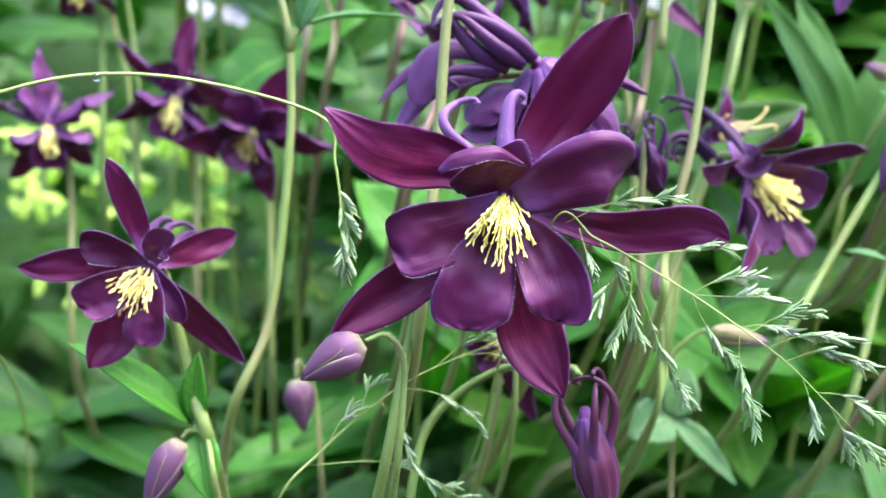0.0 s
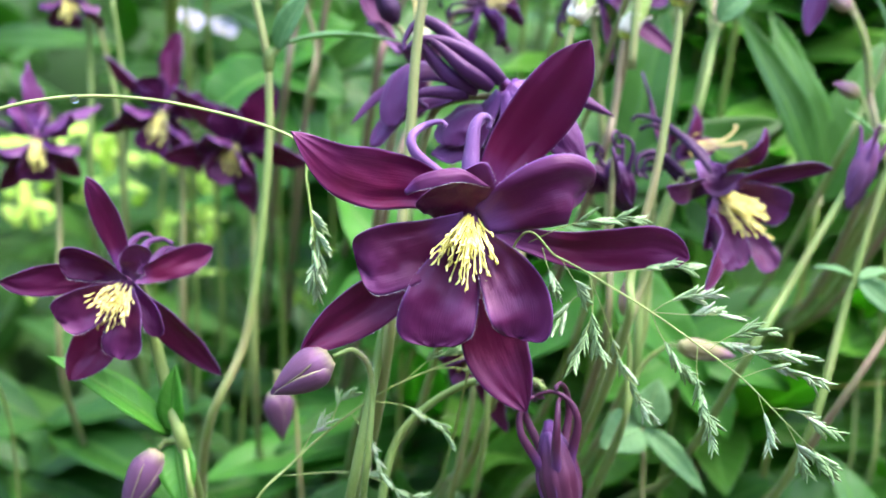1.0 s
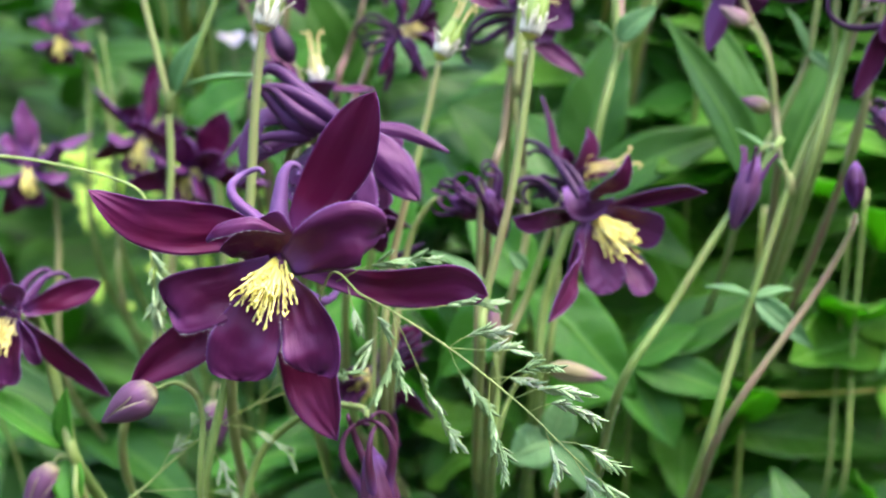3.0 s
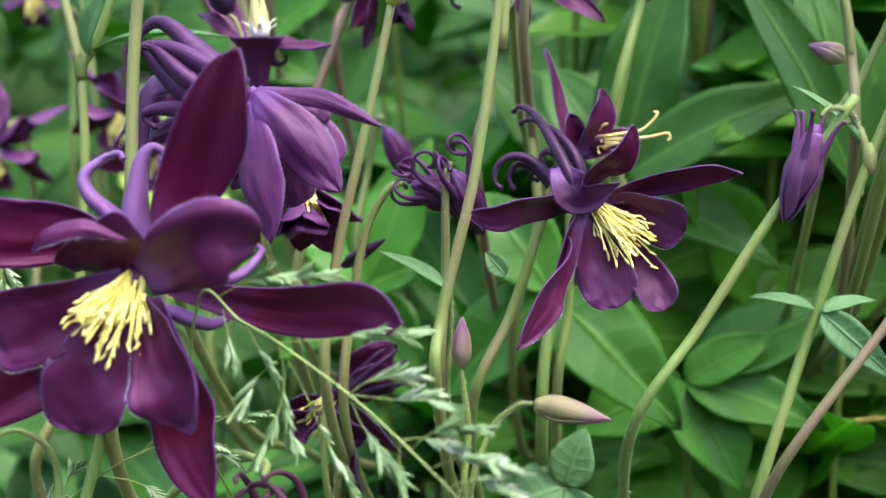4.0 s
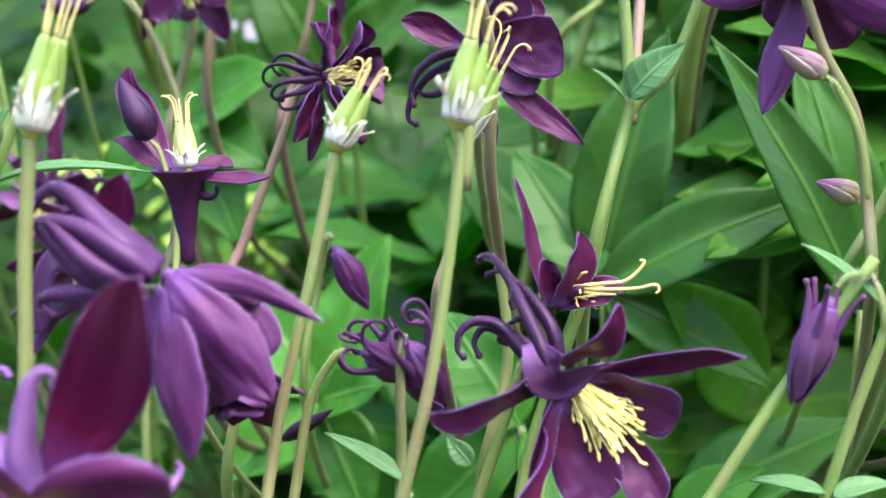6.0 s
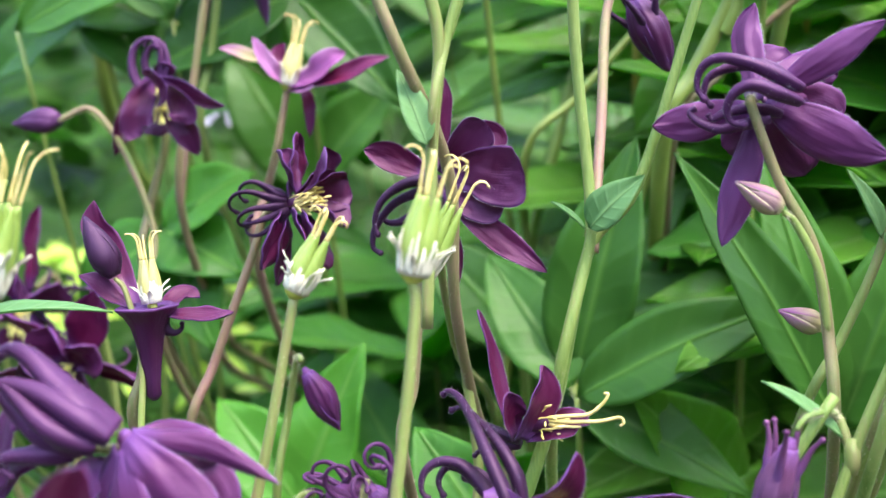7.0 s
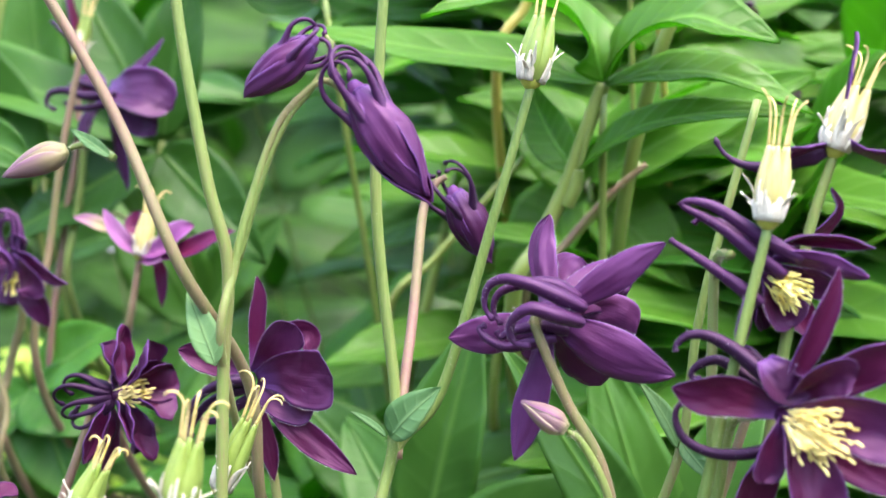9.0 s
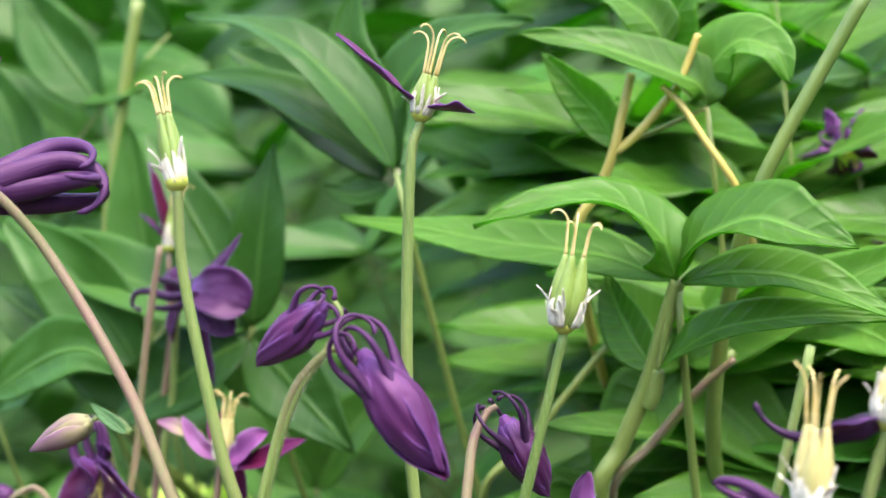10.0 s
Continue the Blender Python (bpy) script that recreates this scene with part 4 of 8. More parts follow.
PEONY = "green peony leaf with long pointed leaflets"
FWD = (0, -0.8, 0.6)
for pts, r, mt, lab in (([(0.1419, 0.3450, 0.7730), (0.1210, 0.3450, 0.7415), (0.1120, 0.3500, 0.7200), (0.1050, 0.3600, 0.6900)], 0.0022, STALK, "thick olive peony stalk leaning"),
                        ([(-0.0463, 0.4000, 0.8106), (-0.0560, 0.4000, 0.7750), (-0.0636, 0.4000, 0.7388), (-0.0680, 0.4050, 0.7000)], 0.0028, STALK, "thick green peony stalk behind"),
                        ([(0.1107, 0.3600, 0.7087), (0.0970, 0.3600, 0.6950), (0.0832, 0.3600, 0.6813), (0.0760, 0.3650, 0.6600)], 0.0016, STALK, "slanting green peony stalk"),
                        ([(0.0650, 0.3950, 0.7100), (0.0560, 0.3950, 0.6800), (0.0450, 0.3950, 0.6400), (0.0380, 0.3950, 0.6000)], 0.0022, STALK, "leaning green peony stalk")):
    plain_stem(lab, pts, r, r * 1.2, 700 + int(r * 1e4), mt, name="peony_plant", group="peony stalks")

plain_stem("thick golden peony stalk forking among the leaves", [(0.0962, 0.3560, 0.7653), (0.0935, 0.3560, 0.7572), (0.0911, 0.3560, 0.7501), (0.0873, 0.3580, 0.7432), (0.0803, 0.3620, 0.7317)], 0.0015, 0.0019, 718, STALK_GOLD, [[(0.1099, 0.3560, 0.7712), (0.1058, 0.3560, 0.7629), (0.1008, 0.3560, 0.7574), (0.0959, 0.3560, 0.7529), (0.0919, 0.3560, 0.7502)]], joints=False, name="peony_plant", group="peony stalks")
plain_stem("short golden peony stalk with a reddish end", [(0.1027, 0.3520, 0.7615), (0.1060, 0.3520, 0.7575), (0.1097, 0.3520, 0.7504), (0.1149, 0.3540, 0.7402), (0.1158, 0.3620, 0.7308)], 0.0011, 0.0013, 720, STALK_GOLD, name="peony_plant", group="peony stalks")
plain_stem("stout yellow-green peony stalk under the broad leaves", [(0.1044, 0.3405, 0.7241), (0.1005, 0.3430, 0.7153), (0.0958, 0.3460, 0.7046), (0.0893, 0.3480, 0.6926), (0.0833, 0.3500, 0.6813)], 0.0024, 0.0030, 721, STALK, [[(0.0986, 0.3440, 0.7074), (0.0975, 0.3450, 0.7035), (0.0957, 0.3460, 0.7003)]], joints=False, name="peony_plant", group="peony stalks")
plain_stem("leaning reddish peony stalk below the leaves", [(0.1120, 0.3500, 0.7081), (0.1035, 0.3500, 0.7016), (0.0944, 0.3500, 0.6921), (0.0858, 0.3520, 0.6820)], 0.0011, 0.0014, 722, STEM_RED, name="peony_plant", group="peony stalks")
plain_stem("pale green peony stalk leaning across the gap", [(0.0845, 0.3700, 0.7119), (0.0742, 0.3700, 0.7015), (0.0630, 0.3700, 0.6897), (0.0514, 0.3720, 0.6777)], 0.0013, 0.0016, 723, STALK, name="peony_plant", group="peony stalks")

# the peony clump: leaflets named by the stalk that bears them
peony_leaf_spray(PEONY, (0.085, 0.35, 0.40), [], 301, LEAF_FRESH_LIT, r=0.0018, curved=[
    ([(0.1043, 0.3400, 0.7241), (0.1021, 0.3370, 0.7322), (0.0957, 0.3330, 0.7384), (0.0845, 0.3280, 0.7398), (0.0713, 0.3240, 0.7369)], (-0.15, -0.50, 0.85), 0.0154, 0.25),
    ([(0.1039, 0.3400, 0.7236), (0.0889, 0.3450, 0.7298), (0.0678, 0.3480, 0.7343), (0.0502, 0.3500, 0.7386), (0.0318, 0.3520, 0.7427)], (0, -0.75, 0.8), 0.0118, 0.15),
    ([(0.1048, 0.3380, 0.7242), (0.1110, 0.3320, 0.7314), (0.1201, 0.3260, 0.7335), (0.1283, 0.3230, 0.7308), (0.1369, 0.3220, 0.7273)], (0, -0.60, 0.80), 0.0183, 0.22),
    ([(0.1049, 0.3400, 0.7236), (0.1155, 0.3340, 0.7245), (0.1244, 0.3300, 0.7234), (0.1325, 0.3280, 0.7205), (0.1426, 0.3270, 0.7147)], (0.1, -0.65, 0.8), 0.0121, 0.25),
    ([(0.0988, 0.3430, 0.7075), (0.1079, 0.3380, 0.7132), (0.1166, 0.3340, 0.7157), (0.1273, 0.3320, 0.7163), (0.1417, 0.3310, 0.7150)], (0, -0.6, 0.8), 0.0105, 0.20),
    ([(0.0978, 0.3450, 0.7068), (0.0936, 0.3470, 0.7133), (0.0905, 0.3490, 0.7199), (0.0889, 0.3510, 0.7266)], (-0.3, -0.9, 0.4), 0.0098, 0.20)])
peony_leaf_spray(PEONY, (0.10, 0.38, 0.40), [], 302, LEAF_FRESH_LIT, r=0.0013, curved=[
    ([(0.1101, 0.3580, 0.7569), (0.1090, 0.3560, 0.7613), (0.1005, 0.3530, 0.7664), (0.0893, 0.3500, 0.7712), (0.0760, 0.3480, 0.7749)], (0, -0.75, 0.75), 0.0124, 0.25),
    ([(0.1096, 0.3600, 0.7572), (0.1119, 0.3580, 0.7645), (0.1177, 0.3560, 0.7684), (0.1240, 0.3540, 0.7655), (0.1264, 0.3530, 0.7587)], (0.1, -0.8, 0.6), 0.0131, 0.25),
    ([(0.0911, 0.3600, 0.7513), (0.0880, 0.3600, 0.7582), (0.0829, 0.3590, 0.7652), (0.0776, 0.3580, 0.7726)], (-0.3, -0.9, 0.4), 0.0093, 0.20),
    ([(0.1025, 0.3620, 0.7692), (0.0998, 0.3610, 0.7758), (0.0947, 0.3600, 0.7810), (0.0872, 0.3590, 0.7855)], (0.2, -0.8, 0.5), 0.0115, 0.20),
    ([(0.1039, 0.3640, 0.7629), (0.1029, 0.3640, 0.7712), (0.1054, 0.3630, 0.7775), (0.1106, 0.3620, 0.7834)], (0.2, -1, 0.3), 0.0125, 0.15)])
peony_leaf_spray(PEONY, (0.05, 0.40, 0.40), [], 303, LEAF_DEEP_SHADED, r=0.0016, curved=[
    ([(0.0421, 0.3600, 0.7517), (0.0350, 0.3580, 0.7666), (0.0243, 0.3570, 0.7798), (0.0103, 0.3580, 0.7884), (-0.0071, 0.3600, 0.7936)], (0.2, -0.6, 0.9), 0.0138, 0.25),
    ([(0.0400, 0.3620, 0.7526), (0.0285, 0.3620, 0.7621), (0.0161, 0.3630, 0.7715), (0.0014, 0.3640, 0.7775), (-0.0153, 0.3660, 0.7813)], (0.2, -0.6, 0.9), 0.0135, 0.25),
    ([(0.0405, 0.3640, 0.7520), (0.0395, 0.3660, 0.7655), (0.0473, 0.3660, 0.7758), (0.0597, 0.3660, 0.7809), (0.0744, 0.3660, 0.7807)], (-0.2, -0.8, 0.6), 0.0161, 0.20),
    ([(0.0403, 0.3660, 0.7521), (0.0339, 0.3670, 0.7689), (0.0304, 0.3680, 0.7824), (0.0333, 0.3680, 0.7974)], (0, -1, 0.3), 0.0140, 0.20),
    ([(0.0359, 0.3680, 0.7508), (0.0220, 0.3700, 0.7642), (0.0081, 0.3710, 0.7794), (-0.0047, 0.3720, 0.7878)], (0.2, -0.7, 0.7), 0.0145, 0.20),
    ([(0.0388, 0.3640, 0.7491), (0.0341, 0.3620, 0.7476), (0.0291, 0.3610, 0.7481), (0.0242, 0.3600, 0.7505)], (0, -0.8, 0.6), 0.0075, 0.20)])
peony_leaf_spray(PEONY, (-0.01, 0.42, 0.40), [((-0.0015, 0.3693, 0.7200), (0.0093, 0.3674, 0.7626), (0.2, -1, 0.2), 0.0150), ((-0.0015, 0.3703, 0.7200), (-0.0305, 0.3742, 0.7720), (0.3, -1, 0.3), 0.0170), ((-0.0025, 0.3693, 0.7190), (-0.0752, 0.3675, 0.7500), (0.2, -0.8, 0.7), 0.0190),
                 ((-0.0025, 0.3693, 0.7180), (0.0243, 0.3648, 0.6900), (0, -1, 0.4), 0.0190), ((-0.0024, 0.3683, 0.7170), (-0.0408, 0.3636, 0.6980), (0, -1, 0.5), 0.0230)], 304, LEAF_DEEP_SHADED)
peony_leaf_spray(PEONY, (0.06, 0.37, 0.35), [((0.0646, 0.3350, 0.6279), (0.1084, 0.3330, 0.6474), (-0.2, -0.9, 0.5), 0.0165), ((0.0637, 0.3420, 0.6301), (0.0775, 0.3440, 0.6802), (-0.2, -1, 0.2), 0.0200), ((0.0642, 0.3370, 0.6271), (0.0987, 0.3380, 0.6070), FWD, 0.0150), ((0.0632, 0.3390, 0.6291), (0.0440, 0.3560, 0.6561), FWD, 0.0170)], 305, LEAF_DEEP_SHADED)
peony_leaf_spray(PEONY, (0.11, 0.35, 0.35), [((0.1121, 0.3200, 0.6260), (0.0850, 0.3151, 0.6762), (0.5, -0.9, 0.2), 0.0135), ((0.1131, 0.3240, 0.6240), (0.1002, 0.3261, 0.6760), (0.3, -1, 0.2), 0.0160), ((0.1141, 0.3240, 0.6240), (0.1332, 0.3262, 0.6700), (-0.3, -1, 0.2), 0.0170)], 306, LEAF_DEEP_SHADED)
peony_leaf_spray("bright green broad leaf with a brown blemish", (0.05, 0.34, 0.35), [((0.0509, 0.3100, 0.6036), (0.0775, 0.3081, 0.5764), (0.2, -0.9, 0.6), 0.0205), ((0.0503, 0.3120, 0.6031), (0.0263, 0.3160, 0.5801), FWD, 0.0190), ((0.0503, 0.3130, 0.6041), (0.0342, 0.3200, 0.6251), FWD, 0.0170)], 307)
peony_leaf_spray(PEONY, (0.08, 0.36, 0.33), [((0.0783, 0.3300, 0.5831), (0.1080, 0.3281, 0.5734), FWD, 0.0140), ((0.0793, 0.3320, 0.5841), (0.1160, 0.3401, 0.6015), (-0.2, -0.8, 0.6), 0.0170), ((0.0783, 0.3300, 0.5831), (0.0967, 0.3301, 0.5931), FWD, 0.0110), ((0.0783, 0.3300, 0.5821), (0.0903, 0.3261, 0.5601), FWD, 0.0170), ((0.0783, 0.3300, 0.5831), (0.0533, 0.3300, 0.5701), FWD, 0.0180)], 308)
peony_leaf_spray(PEONY, (0.05, 0.40, 0.35), [((0.0501, 0.3720, 0.6331), (0.1061, 0.3700, 0.6469), FWD, 0.0190), ((0.0521, 0.3800, 0.6301), (0.0885, 0.3800, 0.6727), (0.2, -1, 0.3), 0.0230), ((0.0501, 0.3700, 0.6301), (0.0961, 0.3600, 0.6240), FWD, 0.0180), ((0.0501, 0.3720, 0.6331), (0.0249, 0.3749, 0.6600), FWD, 0.0200)], 309, LEAF_DEEP_SHADED)
peony_leaf_spray(PEONY, (0.10, 0.42, 0.35), [((0.0989, 0.3720, 0.7053), (0.1477, 0.3651, 0.7258), (0, -0.8, 0.7), 0.0180), ((0.0989, 0.3750, 0.7048), (0.1485, 0.3701, 0.7163), (0, -0.8, 0.7), 0.0190), ((0.0984, 0.3750, 0.7048), (0.0797, 0.3699, 0.7248), FWD, 0.0180), ((0.0984, 0.3750, 0.7038), (0.1200, 0.3751, 0.6799), FWD, 0.0190), ((0.0979, 0.3760, 0.7038), (0.0760, 0.3760, 0.6820), FWD, 0.0200)], 310, LEAF_FRESH_LIT)
peony_leaf_spray(PEONY, (-0.04, 0.42, 0.35), [((-0.0571, 0.3794, 0.7200), (-0.0385, 0.3755, 0.6980), FWD, 0.0180), ((-0.0571, 0.3794, 0.7200), (-0.0365, 0.3713, 0.7120), FWD, 0.0200), ((-0.0571, 0.3794, 0.7210), (-0.0648, 0.3774, 0.7500), FWD, 0.0200), ((-0.0571, 0.3794, 0.7200), (-0.0874, 0.3777, 0.7000), FWD, 0.0230)], 311, LEAF_DEEP_SHADED)
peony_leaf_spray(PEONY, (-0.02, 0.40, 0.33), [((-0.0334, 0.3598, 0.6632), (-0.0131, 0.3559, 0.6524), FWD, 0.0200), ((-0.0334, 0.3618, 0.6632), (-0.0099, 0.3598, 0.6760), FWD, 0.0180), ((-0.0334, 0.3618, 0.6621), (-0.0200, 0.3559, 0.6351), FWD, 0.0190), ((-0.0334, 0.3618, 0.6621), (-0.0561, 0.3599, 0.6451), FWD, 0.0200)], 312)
peony_leaf_spray(PEONY, (0.01, 0.38, 0.33), [((0.0029, 0.3400, 0.6019), (0.0200, 0.3300, 0.6080), FWD, 0.0130), ((0.0029, 0.3400, 0.6011), (0.0152, 0.3350, 0.5761), FWD, 0.0180), ((0.0029, 0.3400, 0.6019), (-0.0179, 0.3349, 0.5850), FWD, 0.0180), ((0.0029, 0.3420, 0.6031), (0.0181, 0.3459, 0.6381), FWD, 0.0190), ((0.0029, 0.3420, 0.6031), (-0.0160, 0.3459, 0.6261), FWD, 0.0180)], 313)

peony_leaf_spray(PEONY, (-0.01, 0.44, 0.35), [((-0.0150, 0.4200, 0.6720), (-0.0370, 0.4180, 0.7130), FWD, 0.0230), ((-0.0150, 0.4200, 0.6720), (0.0120, 0.4200, 0.7020), FWD, 0.0200), ((-0.0150, 0.4200, 0.6700), (-0.0280, 0.4150, 0.6450), FWD, 0.0180)], 314, LEAF_DEEP_SHADED)

rnd = random.Random(5)
for k in range(120):
    # more peony growth filling the clump behind
    x, y = rnd.uniform(-0.12, 0.34), rnd.uniform(0.385, 0.50)
    c = Vector((x, y, rnd.uniform(0.48, 0.64 + (y - 0.385) * 1.7)))
    if -0.16 < x < -0.02 and 0.575 < c.z < 0.74:
        continue  # a gap that shows the leaves painted bright behind
    a0 = rnd.uniform(0, 6.28)
    lv = []
    for j in range(rnd.randint(3, 5)):
        a = a0 + j * rnd.uniform(0.8, 1.3)
        d = Vector((math.cos(a), math.sin(a) * 0.45 - 0.1, rnd.uniform(-0.35, 0.55)))
        lv.append((c, c + d.normalized() * rnd.uniform(0.045, 0.080), (rnd.uniform(-0.4, 0.4), rnd.uniform(-0.8, -0.1), 0.8), rnd.uniform(0.016, 0.025)))
    # darker green to the left, paler to the right: light put into the colour
    peony_leaf_spray(PEONY, (x + rnd.uniform(-0.05, 0.05), y + 0.22, 0.35), lv, 400 + k, LEAF_DEEP_SHADED if x < -0.02 or x < 0.03 and c.z > 0.65 else LEAF_FRESH_LIT if x > 0.06 and c.z > 0.64 else LEAF, r=0.0009)

peony_leaf_spray(PEONY, (0.03, 0.42, 0.30), [], 321, LEAF_FRESH_LIT, r=0.0010, curved=[
    ([(0.0555, 0.3700, 0.5481), (0.0679, 0.3650, 0.5496), (0.0800, 0.3600, 0.5446), (0.0953, 0.3550, 0.5339)], (0.35, -0.65, 1.0), 0.0278, 0.12),
    ([(0.0598, 0.3600, 0.5537), (0.0667, 0.3550, 0.5592), (0.0751, 0.3500, 0.5603)], (0.35, -0.65, 1.0), 0.0174, 0.12),
    ([(0.0127, 0.3800, 0.5639), (0.0257, 0.3750, 0.5577), (0.0401, 0.3700, 0.5616)], (0.35, -0.65, 1.0), 0.0227, 0.12),
    ([(0.0184, 0.3700, 0.5418), (0.0309, 0.3650, 0.5507), (0.0465, 0.3600, 0.5513)], (0.35, -0.65, 1.0), 0.0243, 0.12),
    ([(0.0310, 0.3650, 0.5360), (0.0399, 0.3600, 0.5498), (0.0461, 0.3550, 0.5633)], (0.2, -0.7, 0.9), 0.0197, 0.12),
    ([(0.0519, 0.3850, 0.5633), (0.0648, 0.3800, 0.5707), (0.0811, 0.3750, 0.5677)], (0.35, -0.65, 1.0), 0.0234, 0.12),
    ([(0.0294, 0.4000, 0.5726), (0.0412, 0.3950, 0.5783), (0.0601, 0.3900, 0.5734)], (0.35, -0.65, 1.0), 0.0265, 0.12),
    ([(0.0874, 0.4000, 0.5640), (0.0721, 0.4000, 0.5714), (0.0552, 0.4000, 0.5676), (0.0403, 0.4000, 0.5601)], (0.3, -0.7, 0.9), 0.0242, 0.12),
    ([(0.0855, 0.3850, 0.5548), (0.0697, 0.3800, 0.5590), (0.0528, 0.3750, 0.5545), (0.0399, 0.3700, 0.5432)], (0.3, -0.7, 0.9), 0.0228, 0.12),
    ([(0.0550, 0.3500, 0.5434), (0.0648, 0.3500, 0.5531), (0.0748, 0.3500, 0.5547), (0.0866, 0.3500, 0.5482)], (0.3, -0.7, 0.9), 0.0180, 0.12),
    ([(0.0984, 0.4200, 0.5775), (0.0803, 0.4200, 0.5833), (0.0605, 0.4200, 0.5812), (0.0409, 0.4200, 0.5733)], (0.3, -0.7, 0.9), 0.0254, 0.12)])

peony_leaf_spray(PEONY, (-0.08, 0.46, 0.35), [], 322, LEAF_DEEP_SHADED, r=0.0009, curved=[
    ([(-0.0633, 0.4300, 0.6924), (-0.0543, 0.4300, 0.6962), (-0.0455, 0.4300, 0.6979), (-0.0334, 0.4300, 0.6958)], (0, -0.9, 0.5), 0.0133, 0.20)])

peony_leaf_spray(PEONY, (-0.10, 0.46, 0.35), [], 323, LEAF_DEEP_SHADED, r=0.0012, curved=[
    ([(-0.0608, 0.4000, 0.7829), (-0.0709, 0.4000, 0.7970), (-0.0794, 0.4000, 0.8095), (-0.0861, 0.4000, 0.8219)], (0.3, -1, 0.0), 0.0208, 0.20),
    ([(-0.0945, 0.4100, 0.7597), (-0.1003, 0.4100, 0.7839), (-0.1106, 0.4100, 0.8074)], (0.3, -1, 0.0), 0.0202, 0.20),
    ([(-0.0358, 0.4050, 0.7911), (-0.0467, 0.4020, 0.7891), (-0.0587, 0.4000, 0.7858), (-0.0738, 0.4000, 0.7870)], (0, -0.8, 0.6), 0.0118, 0.20),
    ([(-0.0497, 0.4200, 0.8049), (-0.0584, 0.4200, 0.8162), (-0.0671, 0.4200, 0.8277)], (-0.3, -1, 0.0), 0.0182, 0.20)])
peony_leaf_spray(PEONY, (-0.06, 0.42, 0.35), [], 324, LEAF_DEEP_SHADED, r=0.0012, curved=[
    ([(-0.0306, 0.3650, 0.7125), (-0.0399, 0.3620, 0.7284), (-0.0504, 0.3600, 0.7410), (-0.0647, 0.3600, 0.7521)], (0.2, -1, 0.3), 0.0207, 0.20),
    ([(-0.0136, 0.3850, 0.6995), (-0.0179, 0.3850, 0.7227), (-0.0229, 0.3850, 0.7403), (-0.0280, 0.3850, 0.7568)], (0.2, -1, 0.0), 0.0158, 0.20),
    ([(-0.0379, 0.3900, 0.7237), (-0.0439, 0.3900, 0.7436), (-0.0449, 0.3900, 0.7603), (-0.0459, 0.3900, 0.7770)], (0.3, -1, 0.0), 0.0165, 0.20),
    ([(-0.0535, 0.3700, 0.7203), (-0.0651, 0.3700, 0.7269), (-0.0785, 0.3700, 0.7366)], (0.2, -0.9, 0.5), 0.0174, 0.20)])
peony_leaf_spray(PEONY, (-0.05, 0.38, 0.35), [], 325, LEAF_DEEP_SHADED, r=0.0012, curved=[
    ([(-0.0594, 0.3450, 0.7095), (-0.0424, 0.3430, 0.7168), (-0.0290, 0.3420, 0.7187), (-0.0187, 0.3410, 0.7129)], (0.1, -0.9, 0.4), 0.0166, 0.20)])

peony_leaf_spray(PEONY, (0.10, 0.44, 0.33), [], 326, LEAF_FRESH_LIT, r=0.0010, curved=[
    ([(0.0777, 0.4000, 0.6269), (0.0957, 0.3980, 0.6317), (0.1116, 0.3950, 0.6301), (0.1260, 0.3900, 0.6238)], (0.3, -0.65, 1.0), 0.0153, 0.15),
    ([(0.1293, 0.3900, 0.6151), (0.1140, 0.3920, 0.6194), (0.0996, 0.3950, 0.6180), (0.0862, 0.4000, 0.6118)], (0.3, -0.65, 1.0), 0.0152, 0.15),
    ([(0.0777, 0.3900, 0.6006), (0.0925, 0.3880, 0.6068), (0.1080, 0.3850, 0.6059), (0.1221, 0.3800, 0.6005)], (0.3, -0.65, 1.0), 0.0156, 0.15),
    ([(0.1277, 0.3800, 0.5920), (0.1142, 0.3820, 0.5969), (0.1016, 0.3850, 0.5953), (0.0893, 0.3900, 0.5867)], (0.3, -0.65, 1.0), 0.0148, 0.15),
    ([(0.0922, 0.4100, 0.6376), (0.1049, 0.4100, 0.6439), (0.1174, 0.4100, 0.6458), (0.1311, 0.4100, 0.6434)], (0.3, -0.65, 1.0), 0.0145, 0.15)])

# the young growth of the clump, its stronger light put into a paler green
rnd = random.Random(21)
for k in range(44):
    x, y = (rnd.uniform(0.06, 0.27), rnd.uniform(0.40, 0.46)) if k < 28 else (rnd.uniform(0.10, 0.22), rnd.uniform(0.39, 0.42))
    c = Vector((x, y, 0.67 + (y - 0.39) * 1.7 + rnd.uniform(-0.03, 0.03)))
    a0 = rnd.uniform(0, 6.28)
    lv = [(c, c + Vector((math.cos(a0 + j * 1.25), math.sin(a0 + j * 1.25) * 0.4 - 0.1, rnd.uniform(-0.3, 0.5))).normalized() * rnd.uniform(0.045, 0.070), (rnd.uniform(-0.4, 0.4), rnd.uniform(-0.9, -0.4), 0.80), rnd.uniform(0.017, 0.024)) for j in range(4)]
    peony_leaf_spray(PEONY, (x, y + 0.2, 0.35), lv, 540 + k, LEAF_FRESH_LIT, r=0.0010)

# leaves filling the foot of the clump, every other one painted paler as sunlit
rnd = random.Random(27)
